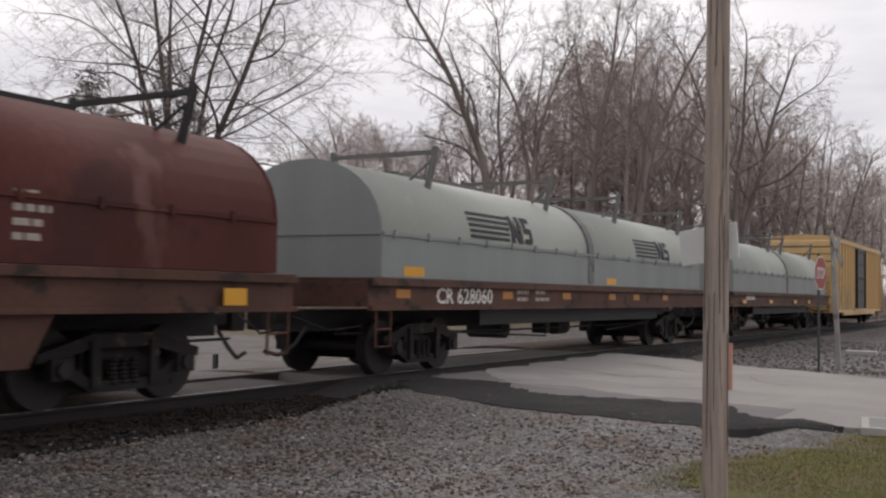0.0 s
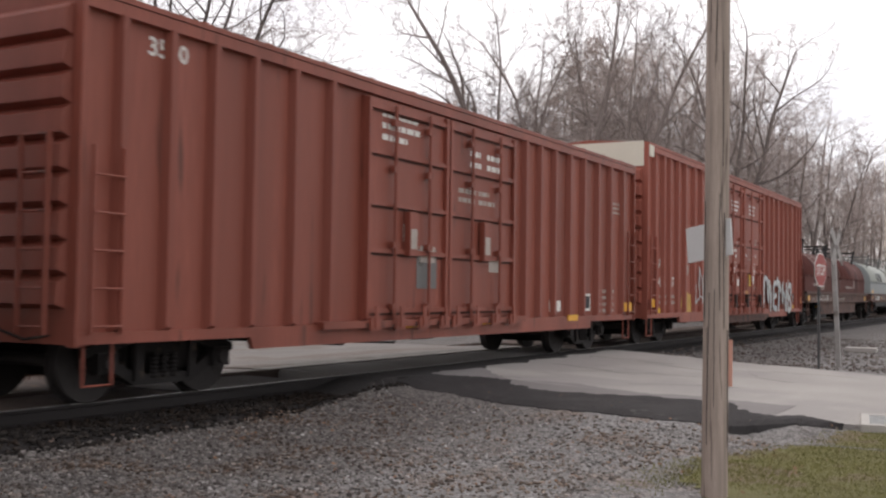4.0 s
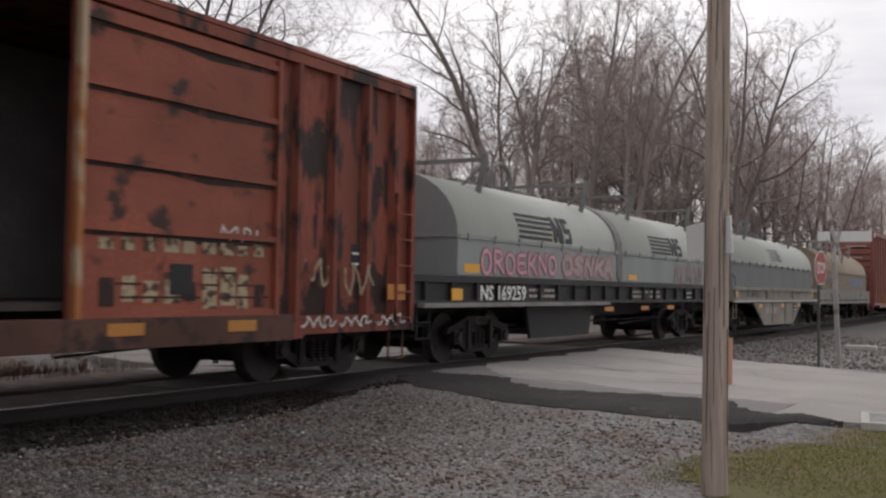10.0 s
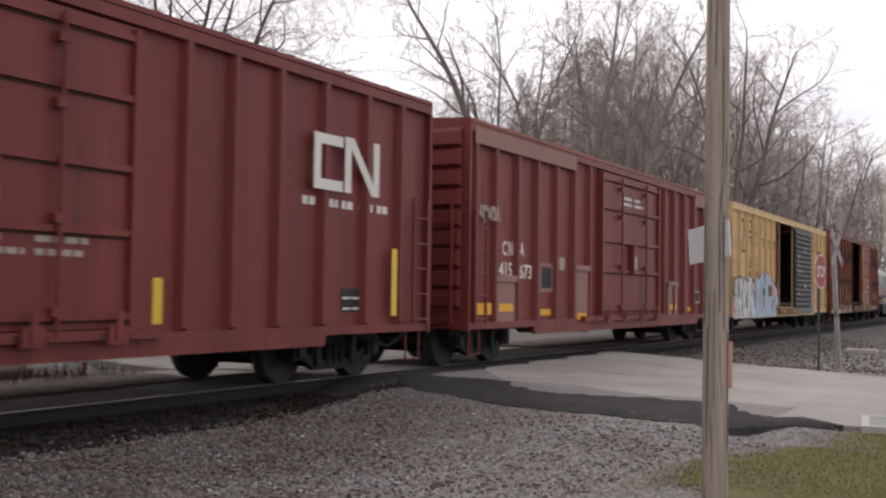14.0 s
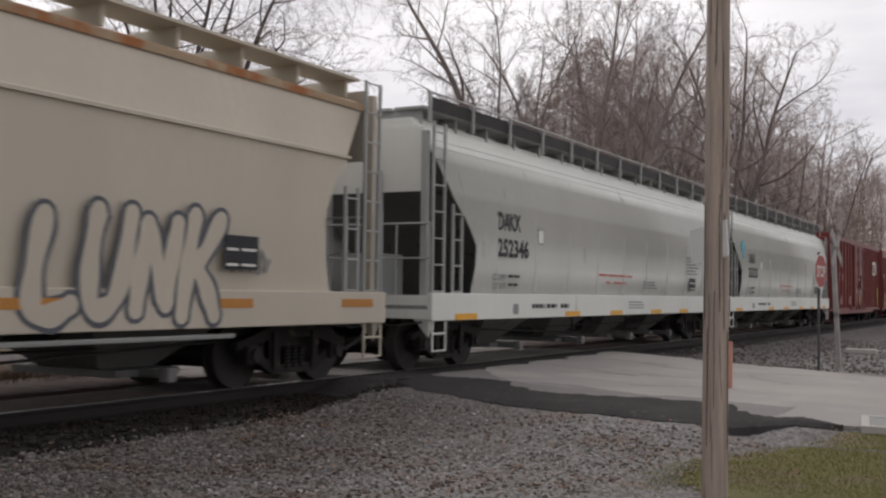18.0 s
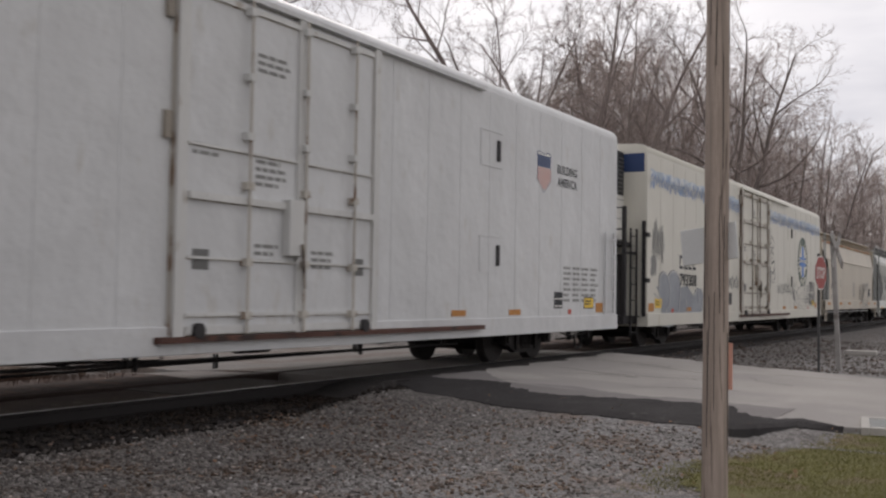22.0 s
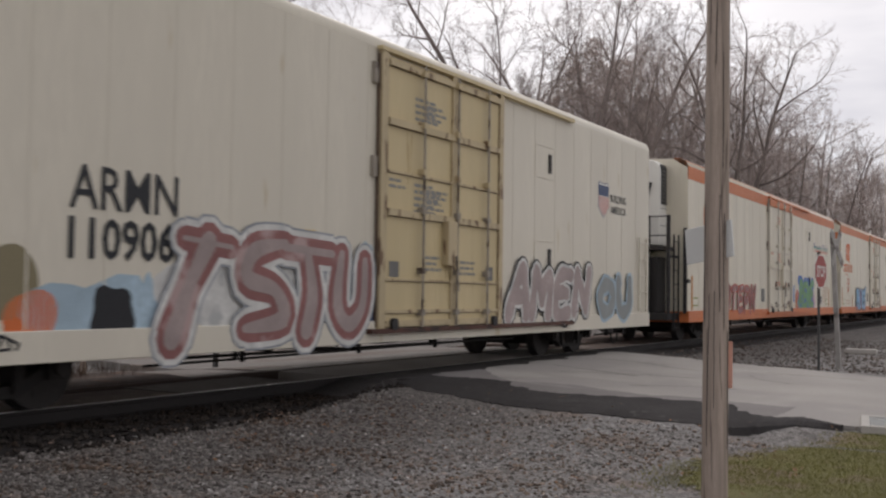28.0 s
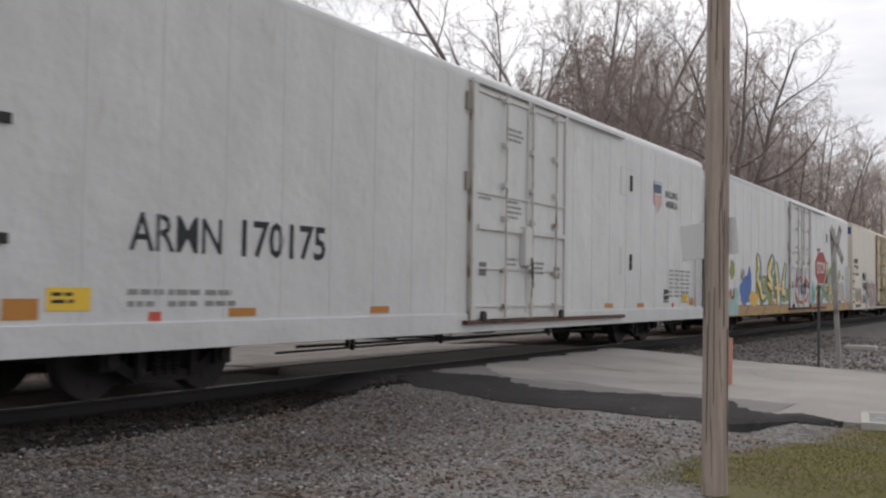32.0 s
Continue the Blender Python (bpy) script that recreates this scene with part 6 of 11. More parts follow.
    for (_, b), (a, _) in zip(hoods, hoods[1:]):
        ring = dome(H + 0.03, deck[1] + 0.1, shoulder, top + 0.03)
        part("joint_cover", Mesh().prism(ring, min(a, b) - 0.1, max(a, b) + 0.1), M_SILLRED if hood_mat is M_REDHOOD else M_DARKGREY, c, "dark arched cover over the hood joint")
    for x, w, mat in straps:
        part("strap", Mesh().prism([(p[0] * 1.004, p[1] if i in (0, len(dome(H, shoulder, shoulder, top)) - 1) else p[1] + 0.008) for i, p in enumerate(dome(H, shoulder, shoulder, top))], x, x + w), mat, c, "pale stripe over the hood")
    for x in arch:
        pts = [(x, -0.2, top)]
        for i in range(9):
            a = math.pi * i / 8
            pts.append((x + 0.45 - 0.45 * math.cos(a), -0.2, top + 0.25 + 0.28 * math.sin(a)))
        pts.append((x + 0.9, -0.2, top))
        for dx, y in ((0.0, -0.2), (0.1, 0.25)):
            part("lifting_eye", Mesh().line([(q[0] + dx, y, q[2]) for q in pts], 0.055, 6), bracket_mat or M_DARKGREY, c)
    for s, x in ((1, 0.05), (-1, length - 0.05)):
        m = Mesh().line([(x + s * 0.1, -1.54, deck[0]), (x + s * 0.1, -1.54, 0.5), (x + s * 0.5, -1.54, 0.5), (x + s * 0.5, -1.54, deck[0])], 0.02).tube((x + s * 0.1, -1.54, 0.75), (x + s * 0.5, -1.54, 0.75), 0.016)
        part("step", m, sill_mat, c)
    return c


def rounded(half, z0, z1, r=0.22, n=4, crown=0.06):
    pts = [(-half, z0), (-half, z1 - r)]
    for i in range(1, n + 1):
        a = math.pi / 2 * i / n
        pts.append((-half + r - r * math.cos(a), z1 - r + r * math.sin(a)))
    pts.append((0, z1 + crown))
    return pts + [(-y, z) for y, z in reversed(pts[:-1])]


def reefer(label, rear, length, mat, sill_mat, z0=0.56, z1=4.98, door=(9.15, 13.05), door_mat=None, unit="grille", end_mat=None, top_band=None, ladder_front=True, panels=22, unit_mat=None, doors_plug="rods"):
    """A long smooth-sided refrigerator car with one plug door and machinery on its rear end."""
    c = freight("refrigerator_car", label, rear, length, (2.75, length - 3.65))
    Y, dm = 1.57, door_mat or mat
    b = part("body", Mesh().prism(rounded(Y, z0 + 0.3, z1), 0, length), mat, c)
    b.data.polygons.foreach_set("use_smooth", [abs(p.normal.x) < 0.5 and abs(p.normal.z) > 0.02 for p in b.data.polygons])
    part("side_sill", Mesh().box(0.0, length, -Y - 0.035, Y + 0.035, z0, z0 + 0.31), sill_mat, c, bevel=0.01)
    seam = Mesh().box(-0.012, 0.012, -Y - 0.004, -Y + 0.01, z0 + 0.32, z1 - 0.24).data("seam", mat)
    for i in range(1, panels):
        x = length * i / panels
        if not door[0] - 0.2 < x < door[1] + 0.2:
            part("seam", seam, None, c, at=(x, 0, 0))
    if top_band:
        part("top_band", Mesh().box(0.0, length, -Y - 0.006, -Y + 0.02, z1 - 0.55, z1 - 0.2).prism([(-Y - 0.006, z1 - 0.23), (-Y + 0.06, z1 - 0.06), (-Y + 0.22, z1 + 0.012), (-Y + 0.4, z1 + 0.03), (-Y + 0.4, z1), (-Y + 0.1, z1 - 0.2)], 0, length), top_band, c)
    x0, x1 = door
    d = part("door", Mesh().box(x0, x1, -Y - 0.05, -Y + 0.01, z0 + 0.22, z1 - 0.3), dm, c, bevel=0.008)
    clean = mat is M_WHITE or sill_mat is M_ORANGE
    line, rod = (M_HARDWARE, M_HARDWARE) if clean else (M_JOINTLINE, M_ROD)
    hw = M_HARDTAN if dm is M_TANDOOR else M_HARDCLEAN if mat is M_WHITE else mat if sill_mat is M_ORANGE else M_HARDWARE
    zb, zt, w = z0 + 0.22, z1 - 0.3, x1 - x0
    for a, q, n in ((x0 - 0.07, x0 + 0.1, "door_post"), (x1 - 0.09, x1 + 0.05, "door_post"), (x0 + w * 0.53, x0 + w * 0.565, "door_post")):
        part(n, Mesh().box(a, q, -Y - 0.085, -Y - 0.01, zb - 0.02, zt + 0.04), hw, d)
    for u, h, deep in ((0.0, 0.09, 0.04), (0.05, 0.04, 0.03), (0.215, 0.03, 0.03), (0.385, 0.08, 0.055), (0.54, 0.03, 0.03), (0.975, 0.06, 0.03)) if clean else ((0.0, 0.09, 0.04), (0.05, 0.05, 0.03), (0.17, 0.03, 0.03), (0.41, 0.1, 0.055), (0.57, 0.035, 0.03), (0.745, 0.1, 0.055), (0.965, 0.09, 0.05)):
        z = zb + (zt - zb) * u
        part("door_rail", Mesh().box(x0 + 0.12, x1 - 0.11, -Y - 0.05 - deep, -Y - 0.05, z, z + h), hw, d)
        # the line below the rail is painted for its shade and rust
        part("grime_line", Mesh().box(x0 + 0.12, x1 - 0.11, -Y - 0.054, -Y - 0.05, z - 0.013, z), line, d)
    for x in (x0 - 0.095, x0 + 0.1, x1 - 0.112, x1 + 0.052):
        part("grime_line", Mesh().box(x, x + 0.014, -Y - 0.0535, -Y - 0.004, zb, zt), line, d)
    for u in (0.28, 0.56, 0.84):
        x = x0 + w * u
        part("lock_rod", Mesh().tube((x, -Y - 0.13, z0 + 0.2), (x, -Y - 0.13, z1 - 0.28), 0.02, 6), rod, d)
        for q in (0.04, 0.2, 0.43, 0.58, 0.76, 0.96):
            z = zb + (zt - zb) * q
            part("rod_bracket", Mesh().box(x - 0.055, x + 0.055, -Y - 0.155, -Y - 0.05, z, z + 0.09), rod if q < 0.5 else hw, d)
    for u, q, ww, n in ((0.33, 0.86, 0.7, 3), (0.33, 0.53, 0.75, 4), (0.62, 0.26, 0.7, 3), (0.33, 0.27, 0.6, 3), (0.05, 0.55, 0.5, 2)):
        bars(d, x0 + w * u, zb + (zt - zb) * q, ww, 0.09 * n, n, M_LETTERORANGE if sill_mat is M_ORANGE else M_LETTERGREY, -Y - 0.051)
    for u in (0.06, 0.86):
        part("placard", Mesh().plate([(x0 + w * u, zb + 0.72), (x0 + w * u + 0.26, zb + 0.72), (x0 + w * u + 0.26, zb + 0.95), (x0 + w * u, zb + 0.95)], -Y - 0.051, 0.006), M_DARKGREY if sill_mat is not M_ORANGE else hw, d)
    xm = x0 + (x1 - x0) * 0.5
    part("lock_box", Mesh().box(xm - 0.13, xm + 0.17, -Y - 0.17, -Y - 0.05, z0 + 1.15, z0 + 1.85), hw, d, bevel=0.01)
    part("lever", Mesh().line([(xm + 0.1, -Y - 0.19, z0 + 1.3), (xm + 0.16, -Y - 0.19, z0 + 0.75)], 0.022), M_ROD, d)
    part("upper_track", Mesh().box(x0 - 0.1, x1 + (x1 - x0) * 0.85, -Y - 0.1, -Y - 0.01, z1 - 0.26, z1 - 0.2), top_band or dm, c)
    if top_band:
        part("door_band", Mesh().box(x0 - 0.07, x1 + 0.05, -Y - 0.091, -Y - 0.05, z1 - 0.52, z1 - 0.28), top_band, d, "orange band across the top of the door")
    part("lower_track", Mesh().box(x0 - 0.3, x1 + (x1 - x0) * 0.85, -Y - 0.12, -Y - 0.03, z0 + 0.13, z0 + 0.2), M_SILLRED if sill_mat is not M_ORANGE else sill_mat, c, "rusty door track")
    for x in (x0 + 0.3, x1 - 0.3):
        part("roller", Mesh().wheel(x, -Y - 0.14, -Y - 0.08, z0 + 0.26, 0.09, 10), M_BLACK, d)
    for z in (z0 + 2.35, z1 - 0.75):
        part("latch", Mesh().box(x0 - 0.22, x0 - 0.12, -Y - 0.05, -Y, z, z + 0.3), M_ROD, c)
    for z in (1.77, 3.59):
        part("hatch", Mesh().box(length - 5.99, length - 5.89, -Y - 0.03, -Y, z, z + 0.36), M_BLACK, c, "small dark hatch handle")
        part("hatch_frame", Mesh().box(length - 6.62, length - 6.6, -Y - 0.012, -Y, z - 0.12, z + 0.5).box(length - 6.6, length - 5.75, -Y - 0.012, -Y, z + 0.49, z + 0.5).box(length - 6.6, length - 5.75, -Y - 0.012, -Y, z - 0.12, z - 0.11), mat, c)
    if ladder_front:
        ladder(c, length - 0.55, -Y - 0.05, z0 + 0.35, z0 + 2.1, mat, w=0.5)
    # rods and pipes under the floor
    part("brake_pipe", Mesh().line([(5.2, -1.05, 0.46), (length - 6.4, -1.05, 0.42)], 0.022, 5).line([(5.2, -0.7, 0.36), (length - 6.2, -0.7, 0.4)], 0.018, 5), M_BLACK, c)
    for x in (6.4, 9.0, length - 9.5, length - 7.0):
        part("pipe_hanger", Mesh().box(x - 0.02, x + 0.02, -1.08, -1.02, 0.4, z0 + 0.02).box(x + 0.12, x + 0.15, -1.08, -1.02, 0.36, z0 + 0.02), M_BLACK, c)
    x = length - 2.0
    part("brake_rigging", Mesh().line([(x, -1.1, 0.5), (x + 0.5, -1.12, 0.42), (x + 1.75, -1.1, 0.5)], 0.022, 5).line([(x + 0.7, -1.1, 0.5), (x + 0.75, -1.1, 0.2), (x + 0.9, -1.1, 0.15), (x + 1.1, -1.1, 0.2), (x + 1.15, -1.1, 0.5)], 0.02, 5)
         .line([(x + 0.2, -0.9, 0.36), (x + 1.5, -0.9, 0.36)], 0.02, 5).box(x + 1.4, x + 1.5, -1.15, -0.9, 0.36, z0 + 0.02).box(x + 0.4, x + 0.46, -1.15, -1.05, 0.34, z0 + 0.02), M_BLACK, c)
    if sill_mat is M_ORANGE:
        for i, (u, q) in enumerate(((0.28, 0.05), (0.56, 0.04), (0.84, 0.06), (0.56, 0.21), (0.84, 0.22), (0.28, 0.22), (0.84, 0.45), (0.1, 0.03), (0.7, 0.03), (0.56, 0.77))):
            blob(d, x0 + w * u, zb + (zt - zb) * q + 0.06, 0.24 + 0.05 * (i % 3), 0.3 if q > 0.1 else 0.16, M_SILLRED, -Y - 0.052, 0.002, seed=60 + i, rough=0.5, name="rust_stain")
    # rear machinery
    um = unit_mat or (mat if mat is M_WHITE else M_LETTER)
    if unit == "plain":
        part("end_door", Mesh().box(-0.05, 0, -1.2, 1.2, z0 + 0.5, z1 - 0.5), mat, c)
    else:
        u = part("cooling_unit", Mesh().prism(rounded(0.98, 2.62, z1 - 0.06, 0.3), -0.62, -0.0), um, c, bevel=0.03)
        part("grille", Mesh().add([(x, y, z) for x in (-0.62, -0.65) for y, z in ((-0.62, 3.72), (0.9, 3.72), (0.9, 4.3), (-0.78, 4.3))], [(0, 1, 2, 3), (7, 6, 5, 4), (0, 4, 5, 1), (1, 5, 6, 2), (2, 6, 7, 3), (3, 7, 4, 0)]), M_G_BLACK, u, "black radiator grille")
        part("unit_seam", Mesh().box(-0.63, -0.62, -0.64, 0.9, 3.42, 3.44).box(-0.63, -0.62, -0.64, -0.62, 2.7, 3.42), M_DARKGREY, u)
        if unit in ("side", "cream"):
            part("side_grille", Mesh().prism([(-1.0, 3.72), (-1.0, 4.72), (-0.965, 4.8), (-0.94, 4.8), (-0.94, 3.72)], -0.5, -0.06), M_G_BLACK, u, "black louvred intake", bevel=0.02)
            for i in range(9):
                part("louvre", Mesh().box(-0.47, -0.09, -1.012, -0.99, 3.8 + i * 0.1, 3.83 + i * 0.1), M_DARKGREY, u)
            part("unit_seam", Mesh().box(-0.56, -0.02, -0.984, -0.976, 3.6, 3.615).box(-0.56, -0.02, -0.984, -0.976, 3.14, 3.155), M_DARKGREY, u)
        for i in range(5):
            part("louvre", Mesh().box(-0.65, -0.618, -0.62, 0.85, 4.38 + i * 0.09, 4.415 + i * 0.09), M_G_BLACK, u)
        fr = M_BLACK if unit != "cream" else mat
        p = Mesh().box(-0.85, 0, -1.3, 1.3, 0.62, 0.82).box(-0.78, -0.06, -0.98, 1.0, 0.82, 2.3)
        part("machinery_box", p, M_BLACK, c, bevel=0.02)
        part("platform", Mesh().box(-0.88, -0.02, -1.2, 1.2, 2.48, 2.58), M_BLACK, c, bevel=0.01)
        part("vent_slats", Mesh().box(-0.79, -0.775, 0.1, 0.8, 1.0, 1.03).box(-0.79, -0.775, 0.1, 0.8, 1.12, 1.15).box(-0.79, -0.775, 0.1, 0.8, 1.24, 1.27).box(-0.79, -0.775, 0.1, 0.8, 1.36, 1.39), M_DARKGREY, c)
        for y in (-1.3, -0.75, 0.1, 0.95):
            part("railing_post", Mesh().box(-0.88, -0.8, y - 0.045, y + 0.045, 0.8, 3.4), fr, c)
        for z in (2.86, 3.37):
            part("railing", Mesh().tube((-0.83, -1.3, z), (-0.83, 0.95, z), 0.018, 5), fr, c)
        part("railing_brace", Mesh().box(-0.86, 0.0, -1.32, -1.26, 2.28, 2.34), fr, c)
        if unit == "cream":
            part("end_band", Mesh().box(-0.008, 0.0, -Y + 0.004, -0.985, 4.13, 4.42).box(-0.008, 0.0, 0.985, Y - 0.004, 4.13, 4.42), M_ORANGE, c)
            part("end_shelf", Mesh().box(-0.8, -0.03, -1.05, 1.0, 2.3, 2.4).box(-0.8, -0.03, -1.05, -0.98, 2.4, 2.52), mat, c, bevel=0.008)
            # solid black block that stands for the shade inside the open shelf
            part("dark_recess", Mesh().box(-0.7, -0.05, -0.86, 0.9, 2.42, 2.94), M_BLACK, c)
            part("kick_plate", Mesh().box(-0.78, -0.08, -0.93, -0.87, 0.83, 1.12).box(-0.78, -0.66, -0.93, -0.87, 1.12, 2.29), mat, c, bevel=0.008)
            part("drain_pipe", Mesh().line([(-0.1, -1.3, 3.0), (-0.1, -1.36, 2.7), (-0.1, -1.36, 1.2), (-0.16, -1.3, 0.9)], 0.028), mat, c)
            part("control_box", Mesh().box(-0.16, -0.01, -1.5, -1.2, 2.45, 2.8), mat, c, bevel=0.01)
        part("notice_plate", Mesh().box(-0.805, -0.782, -0.68, -0.14, 1.62, 2.1), M_LETTER, c, "blank white notice plate")
        ladder(c, -0.35, -1.36, 0.35, 2.9, fr, w=0.42)
        part("side_post", Mesh().box(-0.08, -0.02, -Y + 0.02, -Y + 0.1, 0.8, 3.1).box(-0.06, 0.16, -Y - 0.03, -Y + 0.08, 2.72, 2.82).box(-0.06, 0.16, -Y - 0.03, -Y + 0.08, 1.62, 1.72), fr, c)
    return c


def hopper(label, rear, length, mat, style, roof_z=4.06, seam_mat=None):
    """A covered hopper: bulging or folded side sheets, slope-sheet ends, outlet gates, roof walk."""
    c = freight("covered_hopper", label, rear, length, (1.45, length - 1.45))
    n = 10
    if style == "round":
        outer = [(1.5, 1.2), (1.58, 1.7), (1.6, 2.3), (1.56, 2.9), (1.46, 3.4), (1.36, 3.62)]
        edge = [(1.4, 1.2), (1.46, 1.7), (1.46, 2.05), (1.1, 2.45), (0.69, 2.8), (0.3, 3.35), (0.17, 3.62)]
    else:
        outer = [(1.5, 1.2), (1.52, 2.0), (1.52, 3.08), (1.46, 3.16), (1.28, 3.9)]
        edge = [(1.27, 1.2), (1.4, 1.7), (1.47, 2.2), (1.2, 2.75), (0.87, 3.14), (0.5, 3.6), (0.27, 3.9)]
    zs = sorted({z for _, z in outer} | {z for _, z in edge})
    fy = lambda z: float(np.interp(z, [q[1] for q in outer], [q[0] for q in outer]))
    fx = lambda z: float(np.interp(z, [q[1] for q in edge], [q[0] for q in edge]))
    for s in (-1, 1):
        m = Mesh()
        for z in zs:
            a = fx(z)
            m.v += [(a, s * fy(z), z), (length - a, s * fy(z), z), (length - a, s * (fy(z) - 0.03), z), (a, s * (fy(z) - 0.03), z)]
        k = len(zs)
        for i in range(k - 1):
            o, q = i * 4, i * 4 + 4
            m.f += [(o, o + 1, q + 1, q), (o + 1, o + 2, q + 2, q + 1), (o + 2, o + 3, q + 3, q + 2), (o + 3, o, q, q + 3)]
        m.f += [(0, 1, 2, 3), tuple(range(4 * k - 4, 4 * k))]
        o = part("side_sheet", m, mat, c)
        if style == "round":
            o.data.polygons.foreach_set("use_smooth", [True] * len(o.data.polygons))
    zt = outer[-1][1]
    yt = outer[-1][0]
    for s, x in ((-1, 0.0), (1, length)):
        d = -s
        m = Mesh()
        m.v = [(x + d * 0.22, -yt, zt - 0.02), (x + d * 0.22, yt, zt - 0.02), (x + d * 3.0, 1.4, 1.15), (x + d * 3.0, -1.4, 1.15), (x + d * 0.25, -yt, zt - 0.08), (x + d * 0.25, yt, zt - 0.08), (x + d * 3.1, 1.4, 1.1), (x + d * 3.1, -1.4, 1.1)]
        m.f = [(0, 1, 2, 3), (4, 7, 6, 5), (0, 4, 5, 1), (2, 6, 7, 3), (0, 3, 7, 4), (1, 5, 6, 2)]
        part("slope_sheet", m, M_DARKGREY, c)
        part("end_panel", Mesh().box(min(x + d * 0.12, x + d * 0.17), max(x + d * 0.12, x + d * 0.17), -1.3, 1.3, zt - 0.75, zt + 0.28), mat, c)
        part("shear_plate", Mesh().box(min(x, x + d * 3.0), max(x, x + d * 3.0), -1.5, 1.5, 1.0, 1.06), M_DARKGREY, c)
        part("end_sill", Mesh().box(min(x, x + d * 0.12), max(x, x + d * 0.12), -1.56, 1.56, 0.85, 1.22), mat, c)
        post = Mesh()
        for y in (-1.36, -0.5, 0.5, 1.36):
            post.box(min(x + d * 0.06, x + d * 0.16), max(x + d * 0.06, x + d * 0.16), y - 0.05, y + 0.05, 1.2, zt + (0.2 if abs(y) > 1 else -0.4))
        post.box(min(x + d * 0.3, x + d * 1.1), max(x + d * 0.3, x + d * 1.1), -0.35, 0.35, 1.06, 1.9)
        part("end_frame", post, mat if style != "round" else M_GREYSTEEL, c)
        ladder(c, x + d * 0.3, -1.5, 1.2, zt + 0.35, M_GREYSTEEL, w=0.36, step=0.42)
        ladder(c, x + d * 0.85, -1.54, 1.2, 2.7, M_GREYSTEEL, w=0.3, step=0.42)
        g = Mesh().line([(x + d * 0.02, -1.5, 1.2), (x + d * 0.02, -1.5, 2.35), (x + d * 0.02, 1.4, 2.35), (x + d * 0.02, 1.4, 1.2)], 0.022)
        g.line([(x + d * 0.02, -1.5, 1.8), (x + d * 0.02, 1.4, 1.8)], 0.016).line([(x + d * 0.02, -0.9, 1.2), (x + d * 0.02, -0.9, 2.35)], 0.018)
        part("handrail", g, M_GREYSTEEL, c)
        m = Mesh().line([(x + d * 0.08, -1.54, 0.9), (x + d * 0.08, -1.54, 0.35), (x + d * 0.5, -1.54, 0.35), (x + d * 0.5, -1.54, 0.9)], 0.022).tube((x + d * 0.08, -1.54, 0.62), (x + d * 0.5, -1.54, 0.62), 0.018)
        m.add([(x, -1.5, 0.9), (x + d * 0.25, -1.5, 0.9), (x + d * 0.12, -1.45, 0.55), (x, -1.2, 0.9), (x + d * 0.25, -1.2, 0.9)], [(0, 1, 2), (3, 2, 4), (0, 2, 3), (1, 4, 2), (0, 3, 4, 1)])
        part("step", m, mat, c)
    part("side_sill", Mesh().box(0.0, length, -1.58, -1.48, 0.82, 1.26).box(0.0, length, 1.48, 1.58, 0.82, 1.26), mat, c, bevel=0.015)
    if style == "round":
        for i, (y, z) in enumerate(((1.36, 3.62), (1.3, 3.74), (1.22, 3.86), (1.1, 3.97))):
            part("roof" if i == 0 else "roof_step", Mesh().prism([(-y - 0.02, z - 0.02), (-y + 0.05, z + 0.1), (y - 0.05, z + 0.1), (y + 0.02, z - 0.02)], 0.17, length - 0.17), mat, c, bevel=0.01)
        walk_z = 4.14
    else:
        part("roof", Mesh().prism([(-1.28, 3.88), (-1.0, 4.05), (0, 4.15), (1.0, 4.05), (1.28, 3.88), (0, 3.8)], 0.27, length - 0.27), mat, c)
        part("roof_seam", Mesh().prism([(-1.32, 3.86), (-1.33, 3.95), (-1.15, 4.02), (-1.15, 3.92)], 0.27, length - 0.27), seam_mat, c, "rust-streaked roof edge")
        part("side_seam", Mesh().box(0.9, length - 0.9, -1.56, -1.47, 3.08, 3.12), mat, c)
        walk_z = 4.22
    gr = Mesh()
    for y in (-0.95, -0.3, 0.3, 0.95) if style == "round" else (-0.95, 0.95):
        gr.box(0.25, length - 0.25, y - 0.28, y + 0.28, walk_z + 0.08, walk_z + 0.12)
    for i in range(15):
        x = 0.4 + i * (length - 0.8) / 14
        gr.box(x - 0.03, x + 0.03, -1.1, 1.1, walk_z - 0.16, walk_z + 0.08)
    part("roof_walk", gr, M_GREYSTEEL if style == "round" else M_HOPBEIGE, c, "grating walkway along the roof")
    if style == "round":
        for i in range(12):
            x = 0.4 + i * (length - 0.8) / 11
            part("stanchion", Mesh().box(x - 0.025, x + 0.025, -1.28, -1.23, walk_z - 0.12, walk_z + 0.36), M_GREYSTEEL, c)
        part("guard_screen", Mesh().box(0.4, length - 0.4, -1.235, -1.225, walk_z + 0.08, walk_z + 0.3), M_BLACK, c, "dark mesh guard along the roof walk")
        part("rail_bar", Mesh().tube((0.3, -1.255, walk_z + 0.36), (length - 0.3, -1.255, walk_z + 0.36), 0.018), M_GREYSTEEL, c)
    hat = Mesh().box(1.0, length - 1.0, -0.32, 0.32, walk_z - 0.12, walk_z + 0.06)
    part("hatch_cover", hat, mat, c, bevel=0.03)
    # hopper outlets
    for i in range(4):
        xc = 3.9 + i * (length - 7.8) / 3
        m = Mesh()
        m.v = [(xc - 1.3, -1.3, 1.1), (xc + 1.3, -1.3, 1.1), (xc + 1.3, 1.3, 1.1), (xc - 1.3, 1.3, 1.1), (xc - 0.42, -0.5, 0.34), (xc + 0.42, -0.5, 0.34), (xc + 0.42, 0.5, 0.34), (xc - 0.42, 0.5, 0.34)]
